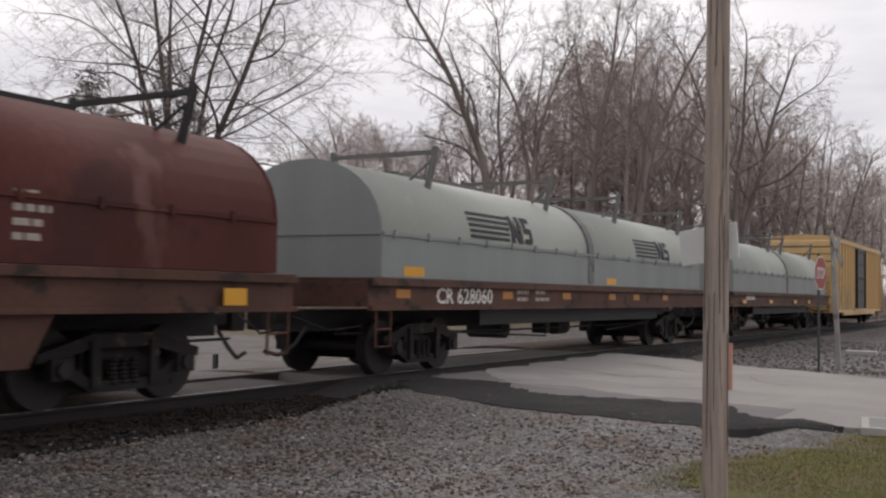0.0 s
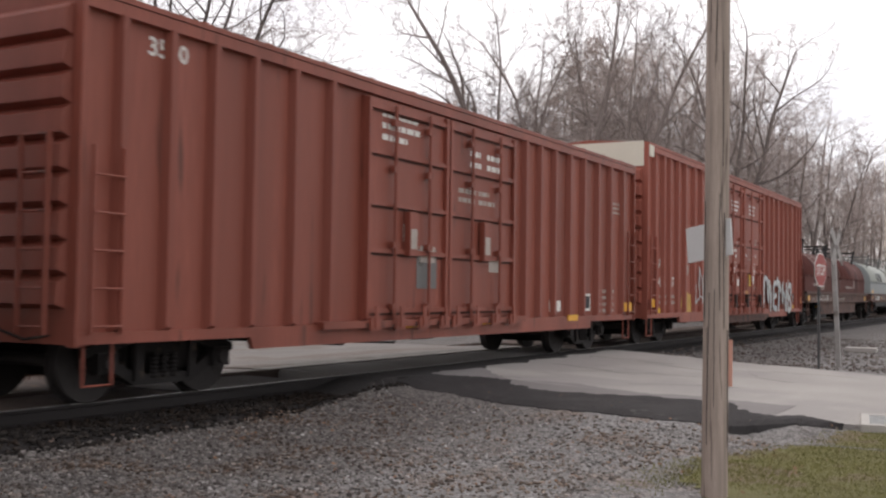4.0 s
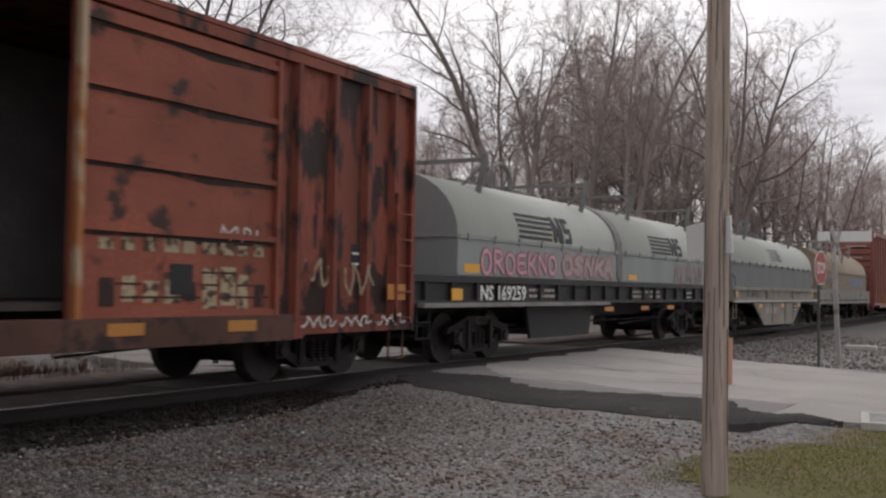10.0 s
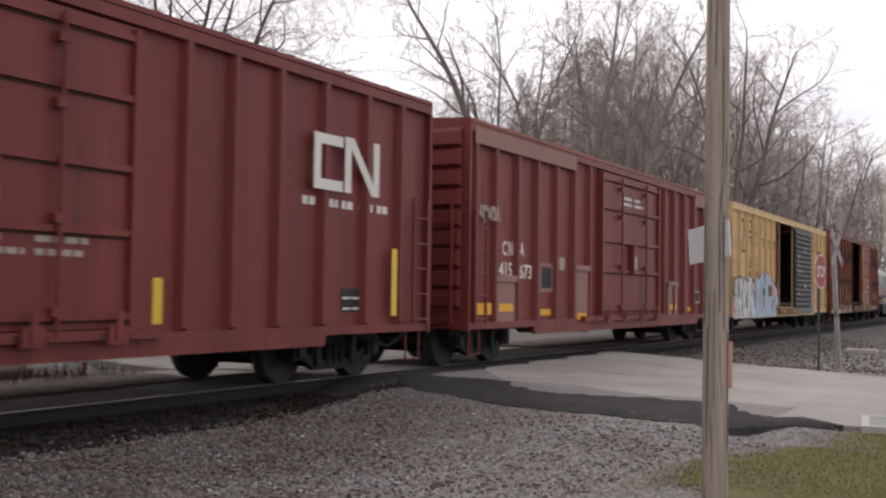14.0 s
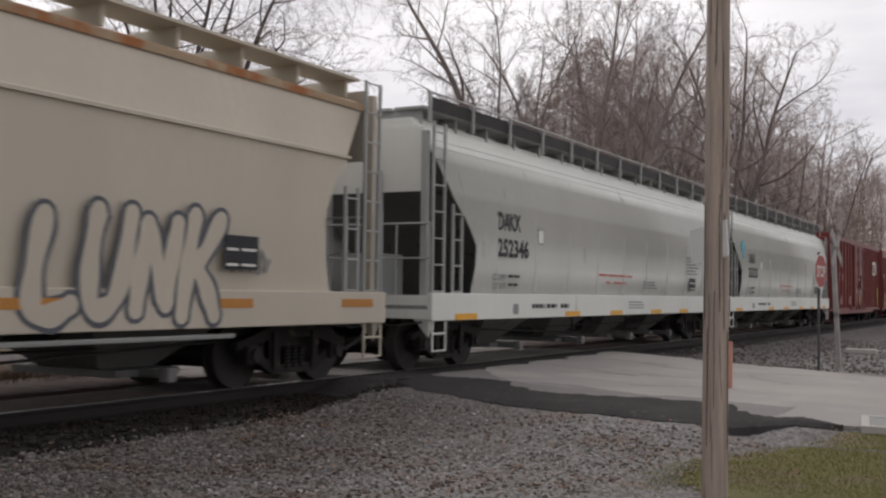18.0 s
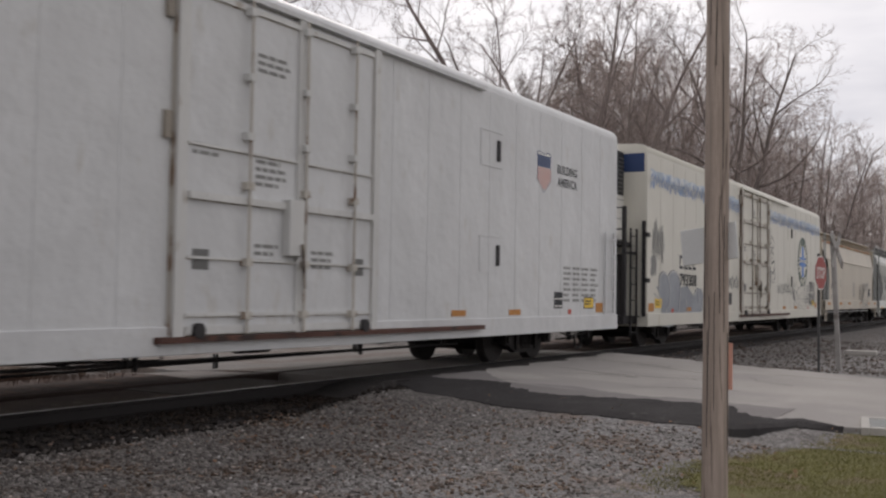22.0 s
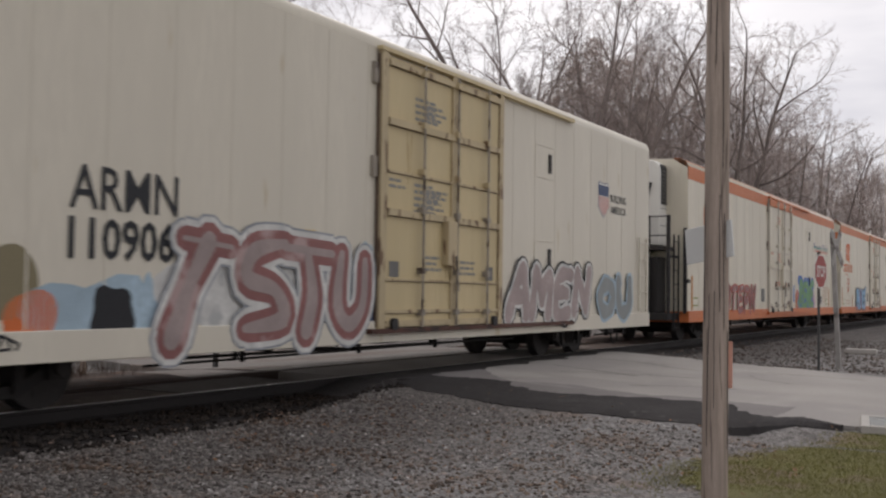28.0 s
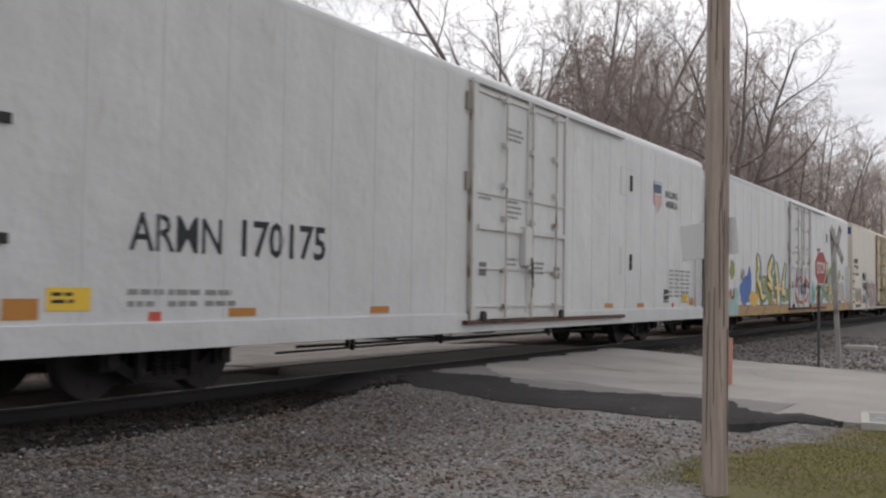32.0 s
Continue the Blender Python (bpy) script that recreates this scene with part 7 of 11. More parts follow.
        m.f = [(0, 1, 2, 3), (4, 7, 6, 5), (0, 4, 5, 1), (1, 5, 6, 2), (2, 6, 7, 3), (3, 7, 4, 0)]
        h = part("outlet", m, M_DARKGREY, c)
        part("gate", Mesh().box(xc - 0.5, xc + 0.5, -0.85, 0.85, 0.26, 0.34).tube((xc - 0.1, -1.25, 0.3), (xc - 0.1, 1.0, 0.3), 0.05, 8).box(xc - 0.17, xc - 0.03, -1.32, -1.2, 0.22, 0.38), M_DARKGREY, h, "grimy steel outlet gate")
    return c

# ---- the cars in their order, from the one that has gone furthest ----
RY, BY, HY = -1.57, -1.5, -1.44


def hood_emblem(c, x, z, w, h, H=1.43, shoulder=2.15, top=3.3, mat=None, low=False):
    """Speed lines and two heavy strokes that follow the hood's rounded side."""
    mat = mat or M_LETTERBLACK

    def at(zz):
        if zz <= shoulder:
            return -H - 0.015
        s = min(1.0, (zz - shoulder) / (top - shoulder)) ** (1 / 0.96)
        return -H * max(0.0, 1 - s * s) ** 0.475 - 0.012

    m = Mesh()

    def strip(x0, x1, z0, z1, slant=0.0):
        n = 4
        for i in range(n):
            a, b = z0 + (z1 - z0) * i / n, z0 + (z1 - z0) * (i + 1) / n
            sa, sb = slant * i / n, slant * (i + 1) / n
            m.add([(x0 + sa, at(a), a), (x1 + sa, at(a), a), (x1 + sb, at(b), b), (x0 + sb, at(b), b)], [(0, 1, 2, 3)])
    for i in range(5):
        strip(x + 0.0, x + w * 0.62 + 0.02 * i, z + h * (i + 0.15) / 5, z + h * (i + 0.68) / 5)
    a, k = x + w * 0.66, w * 0.06
    strip(a, a + k, z, z + h)
    strip(a + k * 2.2, a + k * 3.2, z, z + h)
    strip(a + k * 1.9, a + k * 2.8, z, z + h, -k * 1.9)
    b = a + k * 3.8
    for u in (0.0, 0.4, 0.8):
        strip(b, b + k * 2.2, z + h * u, z + h * (u + 0.2))
    strip(b, b + k * 0.8, z + h * 0.5, z + h * 0.9)
    strip(b + k * 1.5, b + k * 2.3, z + h * 0.1, z + h * 0.5)
    tagged(part("emblem", m, mat, c, "dark speed-line emblem"), kind="stuff")


def shield(c, x, z, y=RY, s=1.0):
    """A small shield emblem in navy, white and red stripes."""
    w, h = 0.62 * s, 0.74 * s
    out = [(x, z + h * 0.95), (x + w * 0.18, z + h), (x + w * 0.5, z + h * 0.95), (x + w * 0.82, z + h), (x + w, z + h * 0.95), (x + w * 0.94, z + h * 0.6), (x + w, z + h * 0.3), (x + w * 0.5, z), (x, z + h * 0.3), (x + w * 0.06, z + h * 0.6)]
    part("emblem", Mesh().plate(out, y - 0.001, 0.003), M_LETTER, c, "small shield emblem in navy, white and red")
    part("emblem_edge", Mesh().plate([(x + w * 0.5 + (p - x - w * 0.5) * 1.06, z + h * 0.5 + (q - z - h * 0.5) * 1.06) for p, q in out], y - 0.0003, 0.002), M_NAVY, c)
    part("emblem_band", Mesh().plate([(x + 0.02, z + h * 0.62), (x + w - 0.02, z + h * 0.62), (x + w - 0.01, z + h * 0.93), (x + w * 0.5, z + h * 0.92), (x + 0.01, z + h * 0.93)], y - 0.005, 0.002), M_NAVY, c)
    m = Mesh()
    low = lambda q: z + h * (0.015 + 0.3 * abs(2 * q - 1))
    for i in range(6):
        q = 0.05 + 0.17 * i
        p = q + 0.065
        m.plate([(x + w * q, low(q)), (x + w * p, low(p)), (x + w * p, z + h * 0.6), (x + w * q, z + h * 0.6)], y - 0.005, 0.002)
    tagged(part("emblem_stripes", m, M_LETTERRED, c), kind="stuff")


def tape(c, xs, z, w, h, mat, y):
    for x in xs:
        patch(c, x, x + w, z, z + h, mat, y)


def data_panel(c, x, z, y, w=0.38, h=0.33):
    patch(c, x, x + w, z, z + h, M_LETTERBLACK, y, name="data_panel", label="black data panel")
    m = Mesh()
    for a, b, d, e in ((0.06, 0.4, 0.1, 0.42), (0.5, 0.93, 0.1, 0.42), (0.5, 0.93, 0.55, 0.9), (0.06, 0.4, 0.55, 0.9)):
        m.plate([(x + w * a, z + h * d), (x + w * b, z + h * d), (x + w * b, z + h * d + 0.03), (x + w * a, z + h * d + 0.03)], y - 0.008, 0.002)
    tagged(part("stencil", m, M_LETTER, c), kind="stuff")


def car_yellow_lead():
    c = boxcar("yellow boxcar with ribbed sides and a dark door", 258.4, 16.1, 0.68, 4.2, M_YELLOW, (6.6, 9.6), [0.5, 1.4, 2.3, 3.2, 4.1, 5.0, 5.9, 10.4, 11.3, 12.2, 13.1, 14.0, 15.0], door_mat=M_BLACKDOOR, trucks=(1.6, 14.5), door_kind="plain")
    bars(c, 1.0, 2.4, 1.6, 0.8, 2, M_LETTERBLACK, BY)
    graffiti(c, "SOE", 0.6, 5.5, 0.75, 2.0, M_G_GREY, M_G_BLACK, BY)


def car_grey_coil():
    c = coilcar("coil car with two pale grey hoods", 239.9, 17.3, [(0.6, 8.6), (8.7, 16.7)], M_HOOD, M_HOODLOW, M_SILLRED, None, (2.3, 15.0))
    part("lower_sill", Mesh().box(3.9, 13.3, -1.26, -1.2, 0.74, 1.04), M_SILLBLACK, c)
    bars(c, 2.0, 1.36, 2.0, 0.24, 1, M_LETTER, -1.5)
    tape(c, (1.2, 5.0, 9.2, 12.0), 1.12, 0.45, 0.12, M_REFLECT, -1.58)


def car_grey_coil_emblem():
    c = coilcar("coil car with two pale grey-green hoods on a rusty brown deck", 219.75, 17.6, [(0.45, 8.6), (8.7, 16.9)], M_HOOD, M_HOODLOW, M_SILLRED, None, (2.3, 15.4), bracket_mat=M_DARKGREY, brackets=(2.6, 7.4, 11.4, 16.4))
    part("lower_sill", Mesh().box(3.9, 13.7, -1.26, -1.2, 0.74, 1.04), M_SILLBLACK, c)
    hood_emblem(c, 3.2, 2.22, 2.45, 0.5)
    hood_emblem(c, 11.6, 2.22, 2.5, 0.46)
    letters(c, "CR 628060", 1.95, 1.12, 0.25, M_LETTER, y=-1.5, width=1.95)
    tape(c, (0.75, 4.3, 7.0, 9.6, 11.2, 13.4), 1.2, 0.4, 0.13, M_REFLECTDULL, -1.5)
    tape(c, (1.05, 9.6), 1.53, 0.6, 0.15, M_REFLECT, HY)
    bars(c, 4.9, 1.36, 1.6, 0.26, 2, M_LETTERDIM, -1.5, 2)


def car_red_coil():
    c = coilcar("coil car with two faded rusty red hoods", 200.73, 17.3, [(0.3, 8.75), (8.85, 17.0)], M_REDHOOD, M_REDHOOD, M_SILLRED, (3.6, 6.3, 0.3), (2.3, 14.9), bracket_mat=M_BLACK, brackets=(2.0, 7.65, 10.6, 15.85),
                straps=((3.1, 0.34, M_FAINT), (4.35, 0.34, M_FAINT)), arch=(5.4, 11.6))
    part("lower_sill", Mesh().plate([(3.4, 1.03), (3.7, 0.5), (13.3, 0.5), (13.6, 1.03)], -1.42, 0.06), M_SILLRED, c, bevel=0.008)
    for s, x, w in (("CR", 2.55, 0.5), ("6", 3.3, 0.18), ("2", 3.72, 0.18), ("7", 4.14, 0.18), ("6", 4.56, 0.18), ("32", 4.98, 0.46)):
        letters(c, s, x, 1.1, 0.24, M_LETTER, -1.5, w, bold=0.035)
    bars(c, 2.2, 1.86, 1.3, 0.28, 1, M_LETTERDIM, -1.445, 6, "emblem")
    bars(c, 4.5, 2.2, 0.4, 0.6, 4, M_LETTERDIM, -1.445)
    bars(c, 3.9, 1.78, 0.9, 0.24, 3, M_LETTERDIM, -1.445)
    bars(c, 10.7, 1.8, 2.2, 0.22, 1, M_LETTERDIM, -1.445, 6, "emblem")
    bars(c, 13.1, 2.2, 0.5, 0.55, 4, M_LETTERDIM, -1.445)
    tape(c, (0.2, 15.9), 1.1, 0.4, 0.2, M_REFLECT, -1.58)
    tape(c, (3.55, 6.9, 10.2, 13.0), 0.78, 0.46, 0.12, M_REFLECT, -1.26)
    bars(c, 1.7, 1.2, 0.6, 0.2, 2, M_LETTERDIM, -1.5)
    bars(c, 5.9, 1.22, 4.2, 0.22, 2, M_LETTERDIM, -1.5, 6)
    bars(c, 4.6, 0.84, 2.4, 0.2, 1, M_LETTERGREY, -1.26, 2)


RIBS_LONG = [0.55, 1.25, 1.75, 2.45, 3.1, 3.95, 4.65, 5.4, 6.15, 6.85, 12.2, 12.9, 13.65, 14.45, 15.25, 16.05, 16.8, 17.7, 18.3]


def car_red_graffiti():
    c = boxcar("tall red-brown boxcar with silver graffiti and double doors", 180.8, 18.7, 0.68, 4.95, M_BRICK, (7.1, 11.95), RIBS_LONG, split=9.35, trucks=(2.35, 16.3), end_panel=M_CREAMY, locks=False)
    for s, x, z, w in (("A", 1.02, 1.92, 0.24), ("O", 1.32, 1.92, 0.24), ("K", 1.88, 1.93, 0.24), ("411", 1.0, 1.46, 0.6), ("147", 1.82, 1.46, 0.52)):
        letters(c, s, x, z, 0.25, M_LETTER, BY, w)
    blob(c, 3.6, 1.02, 1.3, 0.7, M_G_OCHRE, BY, seed=1, label="ochre sprayed block")
    patch(c, 3.9, 4.25, 1.1, 1.36, M_LABELY, BY, 0.01, "placard")
    scrawl(c, 4.0, 0.75, 3.2, 1.5, M_G_SILVER, -1.6, 3, 0.03, 5, label="silver spray tag")
    scrawl(c, 4.2, 0.9, 2.6, 1.2, M_G_SILVER, -1.605, 8, 0.022, 4)
    tall = [[(12.19, 1.83), (12.15, 1.36), (12.18, 0.82)], [(12.32, 1.88), (12.66, 1.8), (12.72, 1.42), (12.82, 1.11)], [(12.67, 1.67), (13.02, 1.71), (13.22, 1.37), (13.19, 0.8)],
            [(13.03, 1.68), (12.82, 1.09)], [(14.2, 1.72), (13.74, 1.68), (13.61, 1.27), (13.67, 0.87), (14.13, 0.83)], [(13.76, 1.25), (14.06, 1.29)],
            [(14.25, 1.86), (14.47, 1.62)], [(14.47, 1.73), (14.52, 1.28), (14.44, 0.8)], [(14.63, 1.74), (14.81, 1.46)], [(15.15, 1.7), (15.13, 1.4), (15.16, 1.08)],
            [(15.33, 1.41), (15.64, 1.11), (15.71, 0.81)], [(15.77, 1.69), (15.8, 1.29), (15.77, 0.78)],
            [(16.59, 1.65), (16.19, 1.65), (16.1, 1.23), (16.15, 0.77), (16.55, 0.83), (16.5, 1.11), (16.27, 1.23)], [(16.59, 1.63), (16.6, 1.36)]]
    sprayed(c, tall, (0, 1, 0, 1), 0.2, ((M_G_BLACK, 0.025), (M_G_SILVER, 0.0)), -1.6, "narrow silver graffiti letters with thin black edges")
    sprayed(c, [[(q[0] + 0.03, q[1] * 0.9 + 0.12, 0.5 + 0.4 * (k % 2)) for k, q in enumerate(line)] for line in tall[1::3]], (0, 1, 0, 1), 0.07, ((M_G_GREY, 0.0),), -1.609)
    for x, z, w, h in ((12.05, 0.98, 0.24, 0.4), (13.35, 0.86, 0.16, 0.3), (14.05, 1.35, 0.2, 0.3), (14.95, 1.5, 0.16, 0.35), (16.0, 1.0, 0.16, 0.4), (16.7, 1.2, 0.14, 0.5)):
        blob(c, x, z, w, h, M_G_LILAC, BY, seed=int(x * 10), rough=0.5)
    data_panel(c, 17.38, 1.05, BY, 0.42, 0.33)
    tape(c, (17.4, 1.02), 0.76, 0.42, 0.17, M_LABELY, BY)
    tape(c, (0.2,), 0.95, 0.38, 0.2, M_REFLECT, -1.59)
    tape(c, (18.25,), 0.98, 0.35, 0.26, M_REFLECTDULL, -1.59)
    tape(c, (3.1, 12.9, 15.2), 0.78, 0.4, 0.13, M_REFLECTDULL, BY)
    bars(c, 7.9, 4.2, 1.0, 0.5, 4, M_LETTER, -1.575)
    bars(c, 10.1, 4.2, 1.0, 0.5, 4, M_LETTER, -1.575)
    bars(c, 16.0, 1.9, 1.2, 1.0, 6, M_LETTERDIM, BY, 2)
    bars(c, 1.1, 1.25, 1.5, 0.3, 2, M_LETTERDIM, BY, 3)
    blob(c, 3.43, 1.94, 0.36, 0.36, M_LETTERDIM, BY, seed=9, rough=0.02, name="emblem")
    DY = -1.63
    for x in (7.75, 10.33):
        part("lock_plate", Mesh().box(x, x + 0.42, -1.64, -1.58, 1.58, 2.24).box(x + 0.3, x + 0.36, -1.68, -1.642, 1.3, 2.0).tube((x + 0.33, -1.69, 1.32), (x + 0.62, -1.69, 1.26), 0.016, 6), M_BRICK, c, "red lock plate with a hanging lever")
        part("disc_mark", Mesh().tube((x + 0.24, -1.6425, 2.04), (x + 0.24, -1.646, 2.04), 0.095, 16), M_LETTER, c, "round white lock mark")
        patch(c, x + 0.215, x + 0.265, 2.0, 2.08, M_LETTERRED, -1.6465, 0.002, "stencil")
        patch(c, x + 0.0, x + 0.2, 1.66, 1.9, M_LETTER, -1.642, 0.004, "label_card")
        patch(c, x + 0.02, x + 0.18, 1.68, 1.75, M_LETTERDIM, -1.6465, 0.002, "label_card")
        for k in range(5):
            a = 0.5 + k * 0.52
            patch(c, x + 0.22 + 0.22 * math.cos(a), x + 0.26 + 0.22 * math.cos(a), 2.08 + 0.2 * math.sin(a), 2.11 + 0.2 * math.sin(a), M_LETTER, DY - 0.016, 0.003, "stencil")
    patch(c, 8.34, 8.56, 1.56, 1.77, M_LETTER, -1.64, 0.004, "label_card")
    part("card_holder", Mesh().box(8.22, 8.62, -1.636, -1.58, 1.36, 1.86), M_BRICK, c)
    patch(c, 9.9, 10.16, 1.58, 1.94, M_LABELY, DY, 0.004, "label_card")
    bars(c, 9.93, 1.86, 0.2, 0.24, 5, M_LETTERBLACK, DY - 0.003)
    patch(c, 9.32, 9.78, 1.32, 1.43, M_REFLECTDULL, DY, 0.005)
    for x, z, w, h in ((8.32, 2.82, 0.26, 0.1), (8.17, 2.61, 0.3, 0.09), (8.32, 2.43, 0.14, 0.11), (9.42, 2.49, 0.32, 0.1)):
        patch(c, x, x + w, z, z + h, M_LETTER, -1.585, 0.004, "sticker")
        patch(c, x + 0.02, x + w * 0.6, z + 0.03, z + 0.06, M_LETTERDIM, -1.5895, 0.002, "sticker")
    bars(c, 10.85, 2.6, 0.3, 0.1, 2, M_LETTER, -1.585)
    bars(c, 9.5, 2.95, 0.24, 0.26, 4, M_LETTERDIM, -1.585, seed=4)
    bars(c, 10.85, 3.1, 0.36, 0.28, 4, M_LETTERDIM, -1.585, seed=5)
    for x0, x1, z0, z1 in ((9.97, 10.3, 2.74, 2.76), (9.97, 10.3, 2.42, 2.44), (9.97, 9.99, 2.42, 2.76), (10.28, 10.3, 2.42, 2.76)):
        patch(c, x0, x1, z0, z1, M_LETTERDIM, -1.585, 0.003, "stencil")
    for x in (7.35, 8.7, 9.6, 11.1):
        part("door_post", Mesh().box(x, x + 0.09, -1.63, -1.577, 0.86, 2.26), M_BRICK, c)
    for x, w in ((7.3, 0.9), (8.5, 0.7), (9.5, 0.9), (10.75, 1.0)):
        for z in (1.32, 2.06):
            part("door_rail", Mesh().box(x, x + w, -1.61, -1.577, z, z + 0.06), M_BRICK, c)
            part("grime_line", Mesh().box(x + 0.03, x + w - 0.03, -1.583, -1.5765, z - 0.04, z - 0.002), M_REDLINE, c)
    part("deep_sill", Mesh().plate([(5.6, 0.56), (6.2, 0.44), (12.3, 0.44), (12.9, 0.56), (12.9, 0.66), (5.6, 0.66)], -1.572, 0.03), M_SILLRED, c, "deep grimy brown sill below the doors")
    for x0, x1 in ((7.2, 9.25), (9.45, 11.85)):
        for z, h in ((0.98, 0.05), (1.12, 0.035), (1.24, 0.06)):
            part("grime_line", Mesh().box(x0, x1, -1.584, -1.5765, z, z + h), M_REDLINE, c)
    for x in (7.95, 9.42, 11.15):
        part("hinge_block", Mesh().box(x - 0.07, x + 0.07, -1.74, -1.64, 0.9, 1.3), M_SOOT, c, "greasy black door roller bracket")
    part("reservoir", Mesh().tube((10.6, -1.0, 0.42), (12.3, -1.0, 0.42), 0.16, 14), M_SILLRED, c, "brake reservoir slung under the floor")
    scrawl(c, 7.7, 1.18, 0.35, 0.22, M_LETTERDIM, -1.578, 6, 0.012, 2)
    scrawl(c, 10.5, 1.38, 0.3, 0.3, M_LETTERDIM, -1.66, 9, 0.01, 2)


def car_plain_red():
    c = boxcar("red-brown boxcar with double plug doors and faded stencils", 163.57, 16.2, 0.68, 4.25, M_OXIDE, (4.95, 9.75), [0.5, 1.2, 1.9, 2.6, 3.4, 4.2, 10.3, 10.95, 11.65, 12.4, 13.15, 13.95, 14.7, 15.5], split=7.3, trucks=(1.7, 14.4))
    bars(c, 5.4, 3.85, 1.2, 0.5, 3, M_LETTER, -1.575)
    bars(c, 8.1, 3.6, 1.2, 0.36, 2, M_LETTER, -1.575, 2)
    bars(c, 7.7, 2.95, 1.4, 0.3, 2, M_LETTERDIM, -1.575, 2)
    patch(c, 13.12, 13.68, 0.9, 1.26, M_LETTER, BY, 0.004, "data_panel")
    patch(c, 13.17, 13.63, 0.95, 1.21, M_LETTERBLACK, BY, 0.008, "data_panel")
    patch(c, 11.55, 12.1, 0.9, 1.11, M_LETTER, BY, 0.005, "stencil")
    tape(c, (12.3, 6.1, 8.6), 0.71, 0.52, 0.12, M_REFLECT, BY - 0.075)
    tape(c, (15.5,), 0.87, 0.5, 0.2, M_REFLECT, -1.6)
    bars(c, 14.0, 1.35, 1.2, 0.7, 5, M_LETTERDIM, BY, 3)
    bars(c, 15.0, 3.3, 0.7, 0.3, 3, M_LETTERDIM, BY)
    letters(c, "3540", 0.9, 3.75, 0.2, M_LETTER, BY, 0.6)
    for x, z, w in ((6.0, 2.0, 0.3), (6.5, 1.7, 0.45), (8.5, 2.0, 0.3), (8.8, 1.6, 0.4)):
        patch(c, x, x + w, z, z + 0.25, M_LETTERDIM, -1.58, 0.004, "sticker")
    patch(c, 6.4, 7.0, 1.3, 1.9, M_DARKGREY, -1.579, 0.004, "sticker", "grey painted-over square")


def car_red_tall():
    c = boxcar("tall red-brown boxcar with white reporting letters and yellow stripes", 142.76, 19.1, 0.7, 4.92, M_RED, (7.05, 12.05), [0.9, 2.0, 3.2, 4.5, 5.65, 12.85, 13.7, 15.0, 16.2, 17.4, 18.3], split=9.5, trucks=(2.35, 16.7), end_panel=M_PLATE)
    for s, x, z, h, w in (("AO", 1.02, 2.36, 0.36, 0.68), ("K", 2.18, 2.37, 0.37, 0.3), ("10", 1.02, 1.77, 0.36, 0.62), ("11", 2.28, 1.75, 0.38, 0.45), ("23", 3.43, 1.77, 0.35, 0.63)):
        letters(c, s, x, z, h, M_LETTER, BY, w, bold=0.03)
    blob(c, 2.75, 2.55, 0.38, 0.42, M_LETTERRED, BY, seed=3, name="paint_patch")
    patch(c, 1.5, 1.72, 1.24, 1.72, M_REFLECT, BY)
    patch(c, 0.8, 1.66, 1.08, 1.2, M_REFLECT, BY)
    for x in (3.12, 4.36, 5.85, 16.3, 17.9):
        patch(c, x, x + 0.13, 0.84, 1.32, M_REFLECT, -1.6)
    for x, z in ((7.9, 1.3), (10.6, 1.3)):
        patch(c, x, x + 0.1, z, z + 0.5, M_REFLECT, -1.64)
    patch(c, 4.7, 5.3, 1.0, 1.42, M_G_BLACK, BY, 0.02, "vent", "dark louvred vent panel")
    blob(c, 5.03, 2.26, 0.36, 0.36, M_LETTERDIM, BY, seed=9, rough=0.02, name="emblem")
    bars(c, 0.86, 1.52, 0.5, 0.28, 2, M_LETTER, BY)
    bars(c, 2.2, 1.42, 0.5, 0.28, 2, M_LETTER, BY)
    bars(c, 10.4, 4.25, 1.2, 0.45, 3, M_LETTER, -1.575)
    bars(c, 8.0, 2.05, 1.3, 0.12, 1, M_LETTER, -1.65)
    bars(c, 10.3, 2.05, 1.4, 0.12, 1, M_LETTER, -1.65)
    bars(c, 15.5, 1.9, 1.5, 0.9, 5, M_LETTERDIM, BY, 2)
    for x, z in ((8.4, 2.7), (8.1, 2.4), (8.6, 2.3), (10.5, 2.4), (10.9, 1.7), (8.4, 1.6)):
        patch(c, x, x + 0.22, z, z + 0.15, M_LETTER, -1.578, 0.004, "sticker")
    for a, b, za, zb in ((3.35, 4.3, 0.8, 1.4), (3.3, 4.4, 1.95, 4.2)):
        part("hatch_frame", Mesh().box(a, b, -1.56, -1.502, zb, zb + 0.07).box(a, a + 0.06, -1.55, -1.502, za, zb).box(b - 0.06, b, -1.55, -1.502, za, zb), M_RED, c)
    for z in (4.0, 1.35, 3.9):
        part("hatch_latch", Mesh().box(4.3, 4.5, -1.58, -1.5, z, z + 0.2), M_OXIDE, c)
    ew = [(-1.2, 0.1, 4.05, 5), (-1.0, 0.3, 3.4, 8), (-0.9, 0.2, 3.0, 3)]
    for y0, y1, z, k in ew:
        part("stencil", Mesh().box(-0.19, -0.185, y0, y0 + 1.1, z, z + 0.07), M_LETTERDIM, c)


